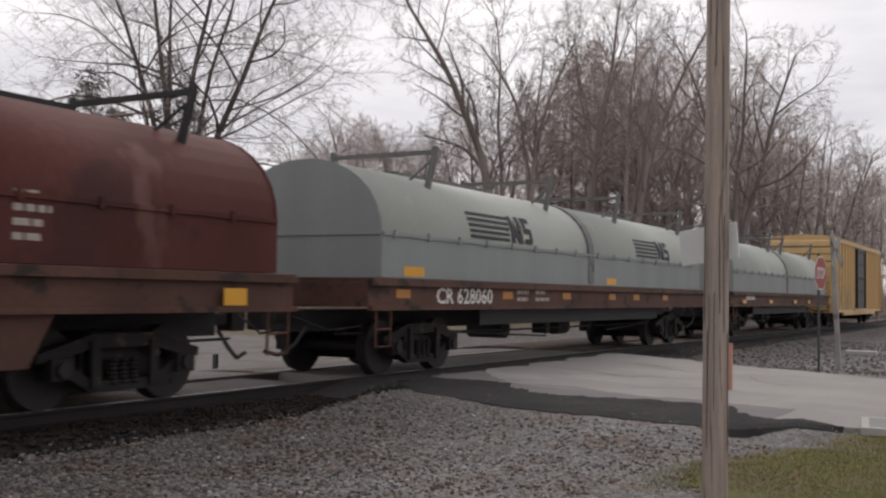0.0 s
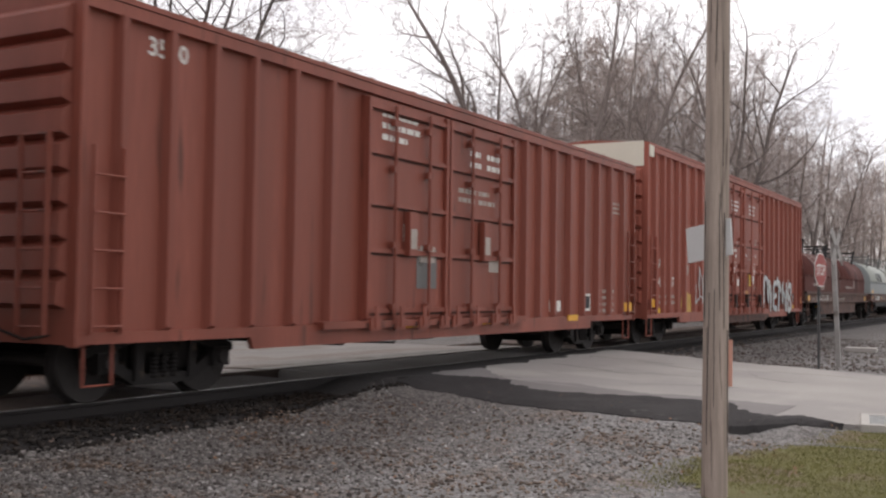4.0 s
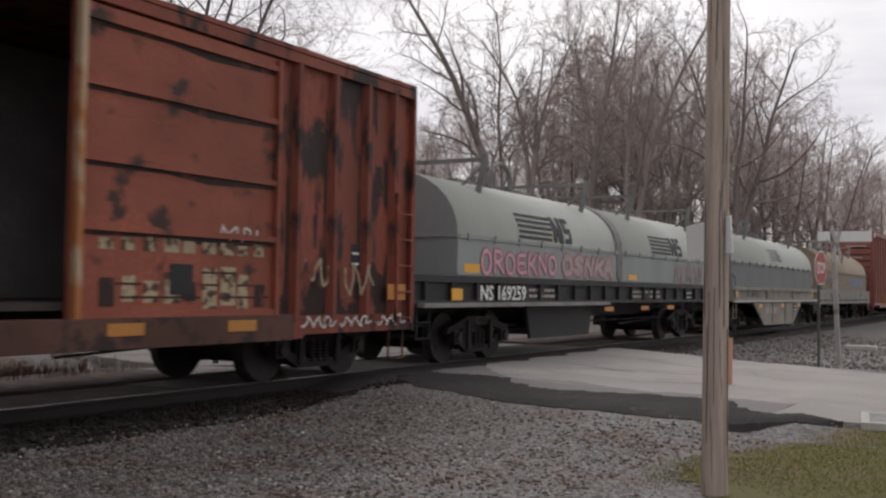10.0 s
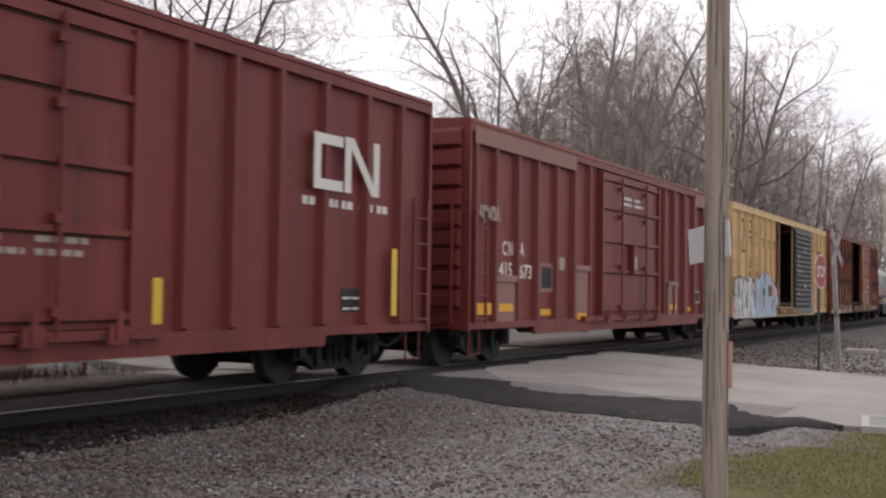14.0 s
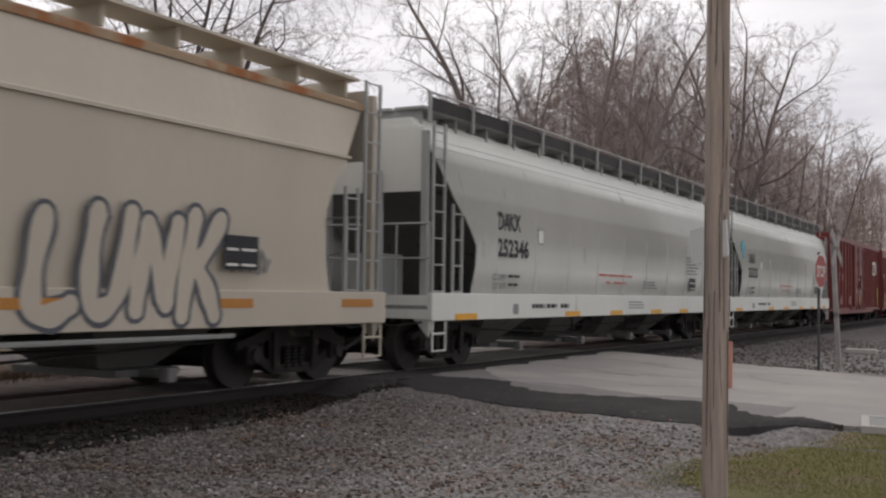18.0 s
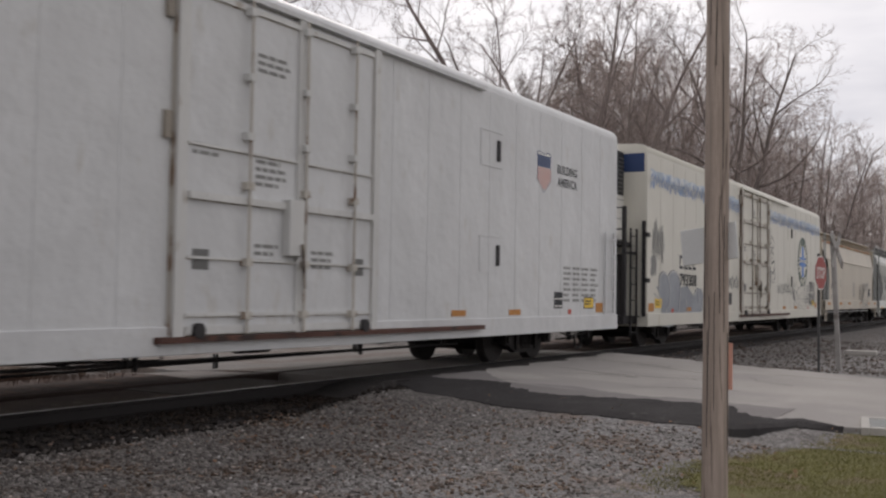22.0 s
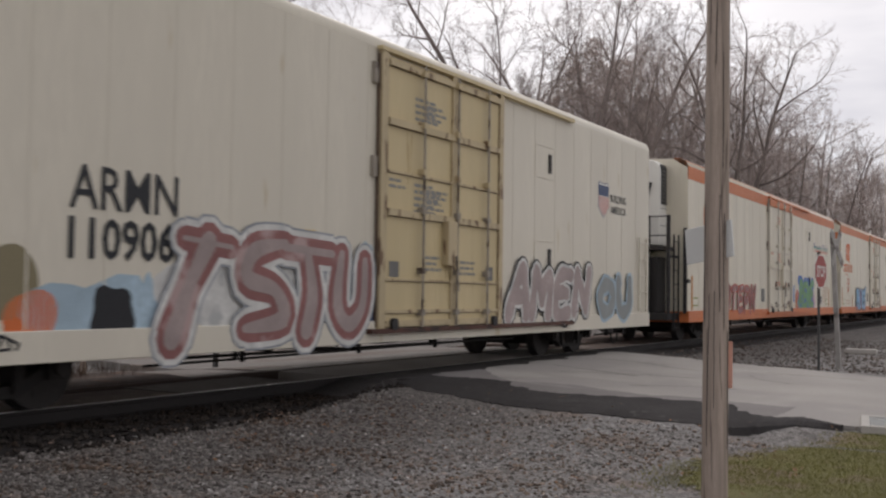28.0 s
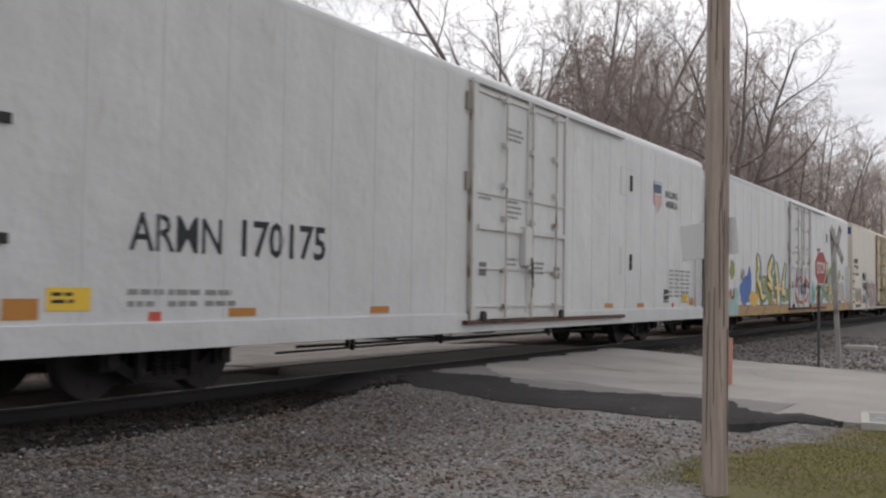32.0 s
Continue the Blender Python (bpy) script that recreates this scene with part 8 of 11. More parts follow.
def car_tan_coil():
    c = coilcar("coil car with a single weathered tan hood and grimy white sill", 125.45, 15.6, [(1.95, 15.2)], M_TAN, M_TANLOW, M_SILLGREY, None, (3.35, 13.6), shoulder=2.3, top=3.45, deck=(0.86, 1.44), bracket_mat=M_SILLGREY, brackets=(5.5, 12.2),
                straps=tuple((x, 0.05, M_LETTERDIM) for x in (3.6, 6.2, 7.2, 8.4, 9.3, 10.3, 11.3)))

    for y in (-0.22, 0.22):
        part("lifting_eye", Mesh().line([(7.77, y, 3.38), (7.9, y, 3.63), (8.33, y, 3.92), (9.1, y, 3.98), (9.63, y, 3.7), (10.08, y, 3.36)], 0.06, 6), M_SILLGREY, c)
    part("lifting_post", Mesh().box(8.62, 8.8, -0.2, 0.2, 3.42, 3.96), M_SILLGREY, c, bevel=0.02)

    hood_emblem(c, 3.0, 1.6, 2.45, 0.46, shoulder=2.3, top=3.45, mat=M_OLDMARK)
    part("sill_web", Mesh().box(0.05, 15.55, -1.574, -1.49, 0.94, 1.37), M_SILLCREAM, c)
    letters(c, "NS 167040", 3.0, 1.12, 0.24, M_LETTERBLACK, -1.575, 2.5)
    pocket = Mesh().box(-0.16, 0.16, -1.6, -1.577, 0.98, 1.07).data("stake_pocket", M_BLACK)
    for k in range(17):
        part("stake_pocket", pocket, None, c, at=(0.7 + k * 0.86, 0, 0))
    letters(c, "PROTECT III", 9.6, 1.75, 0.34, M_LETTERBLUE, -1.445, 4.2, bold=0.05)
    bars(c, 6.4, 1.33, 1.3, 0.2, 2, M_LETTERGREY, -1.575)
    bars(c, 7.0, 1.9, 1.5, 0.14, 1, M_LETTERGREY, -1.445)
    data_panel(c, 12.2, 1.1, -1.575, 0.6, 0.26)
    e = Mesh()
    for x in (0.05, 1.6):
        e.line([(x, -1.5, 1.05), (x, -1.5, 2.0), (x + 0.5, -1.5, 2.0), (x + 0.5, -1.5, 1.05)], 0.025)
    part("hand_rail", e, M_SILLGREY, c)
    part("brake_wheel", Mesh().wheel(0.35, -1.25, -1.2, 1.9, 0.24, 16), M_SILLGREY, c)
    for a, b in ((-0.1, 1.9), (13.9, 15.7)):
        part("platform", Mesh().box(a, b, -1.6, 1.6, 0.86, 0.91), M_SILLGREY, c)
    patch(c, 0.2, 0.7, 0.82, 1.0, M_LETTERDIM, -1.56, name="sill_plate")
    patch(c, 1.95, 2.4, 1.55, 1.85, M_LETTERDIM, -1.445, name="sill_plate")


def car_cream_coil():
    c = coilcar("coil car with one grey hood on a rust-streaked cream side sill", 111.14, 14.05, [(0.3, 13.6)], M_HOOD, M_HOODSHADE, M_SILLCREAM, None, (2.3, 12.7), shoulder=2.25, top=3.4, posts=4, bracket_mat=M_DARKGREY, brackets=(3.95, 11.3),
                skirt=[(2.7, 1.0), (4.3, 0.2), (9.2, 0.15), (10.85, 1.0)], arch=(6.4,))
    hood_emblem(c, 6.0, 2.45, 1.7, 0.46, shoulder=2.25, top=3.4, mat=M_DARKGREY)
    letters(c, "NS 166013", 2.02, 1.16, 0.26, M_LETTERBLACK, -1.5, 1.6)
    patch(c, 0.4, 0.88, 1.18, 1.43, M_REFLECT, -1.5)
    patch(c, 13.3, 13.7, 1.18, 1.42, M_REFLECT, -1.5)
    tape(c, (3.5, 7.0, 10.0), 0.8, 0.48, 0.14, M_REFLECT, -1.56)
    data_panel(c, 9.25, 0.64, -1.56, 0.5, 0.3)
    bars(c, 4.6, 0.8, 1.8, 0.42, 1, M_LETTERDIM, -1.56, 3)
    bars(c, 4.0, 1.42, 1.2, 0.24, 2, M_LETTERGREY, -1.5, 2)
    part("sill_rail", Mesh().box(0.1, 13.9, -1.63, -1.565, 0.99, 1.05), M_GREYSTEEL, c)
    for x in (5.5, 7.6, 9.1):
        part("sill_seam", Mesh().box(x, x + 0.03, -1.575, -1.555, 0.3, 0.98), M_SILLRED, c, "rusty seam")
    part("hand_rail", Mesh().line([(0.05, -1.52, 1.05), (0.05, -1.52, 1.9), (0.5, -1.52, 1.75), (0.5, -1.52, 1.05)], 0.03), M_SILLGREY, c)


def car_black_coil():
    c = coilcar("coil car with two pale hoods, red graffiti and a black sill", 92.13, 17.1, [(1.65, 9.2), (9.35, 16.85)], M_HOOD, M_HOODLOW, M_SILLBLACK, (4.9, 7.9, 0.34), (3.15, 15.3), posts=20, plank=(0.1, 8.0), bracket_mat=M_DARKGREY, brackets=(3.3, 8.2, 11.2, 16.1), arch=(5.2,))
    hood_emblem(c, 4.0, 2.22, 2.45, 0.52)
    hood_emblem(c, 11.6, 2.22, 2.5, 0.48)
    letters(c, "NS 169259", 2.2, 1.09, 0.25, M_LETTER, -1.572, 1.8)
    patch(c, 1.85, 2.4, 1.55, 1.7, M_REFLECT, HY)
    patch(c, 9.9, 10.5, 1.55, 1.67, M_REFLECT, HY)
    patch(c, 1.2, 1.56, 1.08, 1.28, M_REFLECT, -1.57)
    patch(c, 15.9, 16.3, 1.14, 1.34, M_REFLECT, -1.57)
    tape(c, (8.0, 10.4, 12.4), 0.84, 0.55, 0.1, M_REFLECTDULL, -1.585)
    sprayed(c, word_lines("OROEKNO", 31), (2.4, 5.7, 1.54, 1.98), 0.12, ((M_G_RED, 0.0), (M_G_PINK, -0.03)), HY - 0.01, "faded red spray letters")
    sprayed(c, word_lines("OSNKA", 32), (5.95, 8.85, 1.6, 1.98), 0.2, ((M_G_RED, 0.0), (M_G_LILAC, -0.035)), HY - 0.01)
    sprayed(c, word_lines("KERAN", 33), (13.4, 16.0, 1.54, 2.0), 0.1, ((M_G_RED, 0.0), (M_HOODLOW, -0.025)), HY - 0.01, lean=0.03)
    bars(c, 4.3, 1.3, 1.4, 0.22, 2, M_LETTERDIM, -1.5, 2)
    bars(c, 10.0, 1.3, 2.6, 0.22, 2, M_LETTERDIM, -1.5, 2)
    data_panel(c, 14.3, 1.1, -1.5, 0.5, 0.26)


def car_rusty_open():
    c = boxcar("badly rusted red boxcar with its side door slid open", 76.17, 15.9, 0.66, 4.32, M_RUSTY, (9.5, 12.7), [0.85, 1.68, 2.55, 3.4, 4.3, 5.2, 6.1, 13.1, 13.9, 14.7, 15.4], opening=(6.45, 9.55), door_mat=M_RUSTDOOR, trucks=(1.6, 14.3), door_kind="plain", drop=0.05)
    letters(c, "MQT", 1.0, 1.83, 0.27, M_LETTER, BY - 0.004, 0.62)
    letters(c, "1163", 1.84, 1.83, 0.27, M_LETTER, BY - 0.004, 0.62)
    patch(c, 0.9, 1.62, 0.96, 2.16, M_BLACKDOOR, BY, 0.003, "paint_patch")
    patch(c, 1.78, 2.48, 0.96, 2.16, M_BLACKDOOR, BY, 0.003, "paint_patch")
    bars(c, 1.1, 1.55, 0.45, 0.3, 2, M_LETTERDIM, BY - 0.004)
    drip = random.Random(77)
    # flaking lower bays with a ragged upper edge
    bays = (0.1, 0.85, 1.68, 2.55, 3.4, 4.3, 5.2, 6.1, 6.4)
    for a, b in (*zip(bays, bays[1:]), (12.75, 13.1), (13.1, 13.9), (13.9, 14.7), (14.7, 15.4)):
        top = drip.uniform(1.7, 2.35) if a < 7 else drip.uniform(1.25, 1.6)
        n = 9
        edge = [(b - 0.04 - (b - a - 0.08) * k / n, top + drip.uniform(-0.3, 0.25) + (0.5 if k in (0, n) else 0)) for k in range(n + 1)]
        part("flaking_bay", Mesh().plate([(a + 0.04, 0.9), (b - 0.04, 0.9)] + edge, BY, 0.002), M_RUSTLOW, c, "flaking rusted paint low on the side")
    for x in (1.68, 2.55, 3.4, 4.3, 5.2):
        top = drip.uniform(1.5, 2.1)
        part("paint_patch", Mesh().plate([(x - 0.035, 0.9), (x + 0.035, 0.9), (x + 0.04, top - 0.1), (x - 0.01, top), (x - 0.04, top - 0.2)], -1.601, 0.003), M_PEEL, c)
    part("foot_band", Mesh().box(0.3, 6.35, -1.574, -1.5, 0.58, 0.94), M_PEEL, c, "peeling cream band along the foot of the side")
    for x in (0.6, 1.9, 3.1, 4.5, 5.7):
        q = drip.uniform(0.7, 1.0)
        sprayed(c, [[(x, 0.6, 0.6), (x + 0.2 * q, 0.82, 1), (x + 0.5 * q, 0.9, 1.1), (x + 0.75 * q, 0.72, 0.8)]], (0, 1, 0, 1), 0.13, ((M_SOOT, 0.0),), -1.575)
    for x in (2.2, 4.0, 5.0, 6.15):
        blob(c, x, 0.9, drip.uniform(0.2, 0.4), 0.24, M_SOOT, -1.574, seed=int(x * 90), rough=0.6, name="paint_patch")
    for x in (4.85, 5.95):
        patch(c, x, x + 0.3, 1.05, 1.32, M_LETTERDIM, BY, 0.006, "stencil")
        patch(c, x + 0.03, x + 0.27, 1.08, 1.29, M_SOOT, BY, 0.009, "stencil")
    for k, x in enumerate((0.85, 1.68, 2.55, 3.4, 4.3, 5.2, 6.1, 13.1, 13.9, 14.7)):
        for s in (-0.17, 0.09):
            top = drip.uniform(3.0, 4.05)
            part("paint_patch", Mesh().plate([(x + s, 1.0), (x + s + 0.09, 1.1), (x + s + 0.07, top), (x + s + 0.03, top + 0.1), (x + s + 0.01, 2.2)], BY, 0.0025), M_SOOT, c)
    for i in range(60):
        x, z = drip.uniform(0.3, 6.3), drip.uniform(0.95, 1.4)
        h = drip.uniform(0.1, 0.5) * (1 if drip.random() > 0.3 else 1.6)
        w = drip.uniform(0.02, 0.07)
        part("paint_patch", Mesh().plate([(x, z), (x + w, z + 0.03), (x + w * 0.9, z + h), (x + w * 0.3, z + h * 1.1)], BY - 0.0005 * (i % 5), 0.004), M_G_RUST if i % 3 else M_BLACKDOOR, c)
    for i in range(26):
        x, z = drip.uniform(0.3, 15.5), drip.uniform(2.0, 3.9)
        if 6.3 < x < 12.8:
            continue
        blob(c, x, z, drip.uniform(0.06, 0.25), drip.uniform(0.2, 0.9), M_SOOT, BY, -0.001 * (i % 3) * 0.5, seed=i + 200, rough=0.5, name="paint_patch")
    part("grimy_sill", Mesh().box(6.4, 12.95, -1.668, -1.5, 0.6, 0.92), M_SILLRED, c, "grimy blackened sill below the door", bevel=0.008)
    for i in range(9):
        x, q = 9.85 + i * 0.3, drip.uniform(0.16, 0.25)
        patch(c, x, x + q, 1.62, 1.62 + drip.uniform(0.1, 0.16), M_G_RUST, -1.576, 0.004, "paint_patch")
        top = drip.uniform(1.25, 1.56)
        patch(c, x + 0.02, x + q + 0.03, drip.uniform(0.98, 1.1), top, M_G_RUST if i % 4 else M_SOOT, -1.576, 0.004, "paint_patch")
        for z in (1.12, 1.26, 1.4):
            if z < top - 0.05 and drip.random() < 0.7:
                patch(c, x, x + 0.28, z, z + 0.025, M_SOOT, -1.577, 0.006, "paint_patch")
    patch(c, 10.85, 11.2, 1.16, 1.5, M_BLACKDOOR, -1.578, 0.008, "paint_patch")
    scrawl(c, 11.6, 1.78, 0.7, 0.22, M_G_WHITE, -1.576, 5, 0.014, 3)
    for x in (13.2, 14.05, 14.95):
        scrawl(c, x, 0.72, 0.7, 0.2, M_G_WHITE, -1.603, int(x * 7), 0.013, 3)
    scrawl(c, 13.15, 1.2, 0.6, 0.5, M_PEEL, -1.603, 12, 0.016, 2)
    scrawl(c, 14.1, 1.1, 0.7, 0.55, M_PEEL, -1.603, 15, 0.016, 2)
    part("door_edge", Mesh().box(9.5, 9.58, -1.66, -1.577, 0.9, 4.06), M_RUSTSEAM, c, "worn pale edge of the sliding door")
    patch(c, 0.2, 0.72, 1.08, 1.32, M_REFLECTDULL, -1.6)
    patch(c, 15.2, 15.68, 1.1, 1.33, M_REFLECTDULL, -1.6)
    tape(c, (4.0, 5.4), 0.74, 0.5, 0.13, M_REFLECTDULL, -1.6)
    tape(c, (9.9, 11.7), 0.74, 0.5, 0.13, M_REFLECTDULL, -1.672)
    data_panel(c, 14.4, 1.55, BY, 0.46, 0.32)


def car_yellow_open():
    c = boxcar("yellow boxcar with blue and white graffiti, its black door slid open", 58.76, 16.15, 0.66, 4.2, M_YELLOW, (9.45, 12.8), [0.95, 1.95, 2.85, 3.75, 4.65, 5.5, 13.4, 14.3, 15.15], opening=(6.58, 9.47), door_mat=M_BLACKDOOR, trucks=(1.45, 14.6), door_kind="corrugated", drop=0.08, side_ladder=False)
    # the name is drawn as plain dark strokes
    for x, z, w in ((1.33, 3.48, 0.42), (2.3, 3.5, 0.5), (3.3, 3.5, 0.18), (4.2, 3.5, 0.18), (4.1, 2.98, 0.42), (5.0, 2.96, 0.45), (5.85, 2.95, 0.42)):
        m = Mesh().plate([(x, z), (x + 0.1, z), (x + 0.1, z + 0.3), (x, z + 0.3)], BY - 0.001, 0.003)
        if w > 0.3:
            m.plate([(x + 0.12, z + 0.22), (x + w, z + 0.22), (x + w, z + 0.3), (x + 0.12, z + 0.3)], BY - 0.001, 0.003).plate([(x + w - 0.1, z), (x + w, z), (x + w, z + 0.2), (x + w - 0.1, z + 0.2)], BY - 0.001, 0.003)
        part("emblem", m, M_LETTERBLACK, c)
    pts = [(1.45, 2.75), (1.7, 3.42), (3.5, 3.42), (3.4, 3.0), (3.28, 3.0), (2.75, 3.02), (2.68, 3.24), (2.4, 3.22), (2.28, 2.76)]
    m = Mesh()
    for (x0, z0), (x1, z1) in zip(pts, pts[1:] + pts[:1]):
        d = Vector((x1 - x0, z1 - z0)).normalized() * 0.035
        m.plate([(x0 - d.x + d.y, z0 - d.y - d.x), (x1 + d.x + d.y, z1 + d.y - d.x), (x1 + d.x - d.y, z1 + d.y + d.x), (x0 - d.x - d.y, z0 - d.y + d.x)], BY - 0.001, 0.003)
    part("emblem", m, M_LETTERBLACK, c, "outline emblem in black")
    letters(c, "RB", 2.2, 2.24, 0.36, M_LETTERBLACK, BY, 0.56, bold=-0.005)
    letters(c, "OX", 3.0, 2.24, 0.36, M_LETTERBLACK, BY, 0.52, bold=-0.005)
    letters(c, "34", 2.33, 1.92, 0.26, M_LETTERBLACK, BY, 0.36, bold=-0.005)
    letters(c, "849", 3.02, 1.92, 0.26, M_LETTERBLACK, BY, 0.6, bold=-0.005)
    GY = -1.601
    haze = Mesh().plate([(0.03, 0.6), (6.4, 0.6), (6.3, 1.5), (5.6, 1.7), (4.2, 1.85), (2.9, 1.6), (2.2, 1.75), (0.1, 1.7)], GY, 0.002)
    part("graffiti", haze, M_G_ICE, c, "pale sprayed ground behind the graffiti")
    for pts in ([(2.75, 1.47), (2.92, 1.51), (3.01, 1.28), (3, 0.81), (2.83, 0.85)], [(2.1, 0.87), (2.44, 0.75), (2.53, 0.6), (2.14, 0.61)], [(5.52, 1.63), (6.06, 1.67), (6.12, 1.31), (5.54, 0.84), (5.3, 0.8)],
                [(5.8, 0.65), (6.26, 0.88), (6.5, 0.97), (6.5, 0.62)], [(0.0, 1.25), (0.14, 1.22), (0.17, 0.81), (0.0, 0.69)]):
        part("graffiti", Mesh().plate(pts, GY - 0.0025, 0.003), M_G_PINK, c)
    white = [(0.16, 0.6), (0.1, 1.78), (0.44, 1.89), (0.88, 1.87), (1.28, 1.88), (1.6, 1.79), (1.74, 1.85), (1.99, 1.96), (2.41, 1.84), (2.74, 1.66), (2.48, 1.31), (2.22, 1.05), (2.11, 0.6)]
    part("graffiti", Mesh().plate(white, GY - 0.006, 0.003), M_G_WHITE, c, "white block graffiti letters run together")
    sprayed(c, [[(0.18, 1.78), (0.23, 1.25), (0.23, 0.65)], [(0.19, 1.83), (0.64, 1.89), (1.19, 1.88)], [(0.52, 1.83), (0.56, 1.25), (0.66, 1.29), (0.62, 1.84)], [(0.57, 1.03), (0.56, 0.64)], [(1.19, 1.87), (1.15, 1.53)],
                [(1.03, 1.49), (1.02, 1.17)], [(1, 1.01), (1.05, 0.69)], [(1.17, 1.67), (1.32, 1.85), (1.58, 1.83), (1.65, 1.69), (1.62, 1.4), (1.5, 1.23)],
                [(1.53, 1.26), (1.58, 0.98), (1.68, 0.91), (1.77, 1.09), (1.62, 1.3)], [(1.4, 1.54), (1.39, 1.43)], [(1.67, 1.76), (1.97, 1.85)], [(1.99, 1.96), (2.41, 1.84), (2.34, 1.42), (2.24, 1.31)],
                [(2.41, 1.84), (2.71, 1.68), (2.51, 1.31)], [(1.9, 1.52), (1.89, 1.27)], [(2.12, 1.12), (2.08, 0.61)]], (0, 1, 0, 1), 0.05, ((M_G_BLACK, 0.0),), GY - 0.01)
    sprayed(c, [[(0.57, 1.8), (0.58, 1.3)], [(1.03, 1.45), (1.02, 1.2)], [(2.38, 1.75), (2.31, 1.4)], [(1.6, 1.2), (1.67, 1.0)], [(1.05, 0.95), (1.06, 0.7)]], (0, 1, 0, 1), 0.08, ((M_G_NAVYGREY, 0.0),), GY - 0.0095)
    sprayed(c, [[(1.35, 1.7), (1.3, 1.3), (1.35, 0.8)], [(2.2, 1.0), (2.3, 0.9), (2.6, 0.8)]], (0, 1, 0, 1), 0.18, ((M_G_ICE, 0.0),), GY - 0.0065)
    pale = [(2.95, 0.6), (2.9, 1.16), (2.88, 1.67), (2.99, 1.87), (3.2, 1.94), (3.42, 1.87), (3.69, 2.05), (3.99, 2.15), (4.06, 1.86), (4.37, 2.07), (4.62, 2.09), (4.81, 2.01), (5.07, 2.02), (5.15, 1.8), (5.47, 1.84), (5.53, 1.35), (6.07, 1.36), (6.2, 0.98), (5.8, 0.62)]
    part("graffiti", Mesh().plate(pale, GY - 0.006, 0.003), M_G_BLUE, c, "pale blue bubble graffiti")
    sprayed(c, [[(2.93, 1.08), (2.88, 1.67), (2.99, 1.87), (3.2, 1.94), (3.42, 1.87), (3.69, 2.05), (3.99, 2.15), (4.08, 1.86)], [(4.17, 1.87), (4.37, 2.07), (4.62, 2.09), (4.67, 1.74), (4.53, 1.47)],
                [(4.77, 2.01), (5.07, 2.02), (5.19, 1.8), (5.47, 1.84), (5.51, 1.35)], [(3.91, 1.37), (3.96, 1), (4.13, 0.89), (4.3, 0.99), (4.18, 1.29)], [(4.68, 1.25), (4.73, 0.95)], [(4.98, 1.26), (4.95, 0.94)],
                [(6.03, 1.36), (5.62, 1.12), (5.3, 0.8)], [(3.47, 1.16), (3.51, 0.76)], [(3.75, 1.95), (3.7, 1.3), (3.75, 0.8)]], (0, 1, 0, 1), 0.04, ((M_G_PURPLE, 0.0),), GY - 0.01)
    sprayed(c, [[(4.1, 1.25), (4.08, 1.0)], [(4.3, 1.75), (4.2, 1.95)], [(5.45, 1.2), (5.35, 0.95)], [(2.75, 1.2), (2.8, 1.45)]], (0, 1, 0, 1), 0.14, ((M_G_MAUVE, 0.0),), GY - 0.0105)
    sprayed(c, [[(3.2, 1.8), (3.15, 1.2), (3.2, 0.75)], [(4.5, 1.95), (4.45, 1.7)], [(5.0, 1.9), (5.02, 1.75)], [(5.8, 1.2), (5.6, 0.95)]], (0, 1, 0, 1), 0.12, ((M_G_ICE, 0.0),), GY - 0.0095)
    part("rusty_sill", Mesh().box(6.35, 9.5, -1.672, -1.5, 0.66, 0.9), M_SILLRUST, c, "rust-streaked sill below the open door", bevel=0.008)
    part("sooty_sill", Mesh().box(9.52, 12.8, -1.672, -1.5, 0.66, 0.86), M_DARKGREY, c, "grey worn sill below the black door", bevel=0.008)
    part("door_jamb", Mesh().box(6.4, 6.56, -1.62, -1.5, 0.92, 4.0), M_SILLRUST, c, "rust-stained door jamb")
    for x, z, w, h in ((6.2, 0.8, 0.3, 0.5), (6.25, 1.6, 0.14, 0.7), (6.3, 2.7, 0.1, 0.5)):
        blob(c, x, z, w, h, M_SILLRUST, -1.605, 0.009, seed=int(z * 10), rough=0.6, name="paint_patch")
    patch(c, 4.73, 5.33, 1.31, 1.7, M_RUSTSEAM, -1.615, name="data_panel", label="rusted data panel")
    patch(c, 4.77, 5.29, 1.34, 1.67, M_SILLRUST, -1.622, name="data_panel")
    patch(c, 3.98, 4.24, 1.34, 1.57, M_LETTERBLACK, -1.615, name="data_panel")
    letters(c, "any", 13.72, 3.5, 0.17, M_LETTERBLACK, BY, 0.46, shear=0.3)
    letters(c, "road", 13.66, 3.27, 0.17, M_LETTERBLACK, BY, 0.55, shear=0.3)
    for a, mat in ((0.9, M_BLUE), (2.2, M_LETTERORANGE), (3.8, M_BLUE)):
        part("emblem", Mesh().plate([(13.1 + 0.3 * math.cos(a + k), 3.5 + 0.3 * math.sin(a + k)) for k in (0, 0.25, math.pi, math.pi + 0.25)], BY - 0.001, 0.003 + 0.001 * a), mat, c)
    blob(c, 13.25, 1.35, 1.0, 1.2, M_G_BLUE, BY, seed=12)
    dome_pts = [(13.72, 0.7), (13.78, 1.35), (14.0, 1.78), (14.45, 1.96), (14.95, 1.9), (15.25, 1.68), (15.42, 1.3), (15.8, 1.02), (15.5, 0.86), (15.25, 0.7)]
    part("graffiti", Mesh().plate([(p.x, p.y) for p in smooth_line(dome_pts)], BY - 0.001, 0.006), M_G_PINK, c, "pink graffiti dome with black edges")
    sprayed(c, [dome_pts, [(15.42, 1.3), (15.2, 1.05), (15.3, 0.8)], [(14.05, 1.2), (13.9, 0.9), (14.0, 0.72)]], (0, 1, 0, 1), 0.06, ((M_G_BLACK, 0.0),), BY - 0.006)
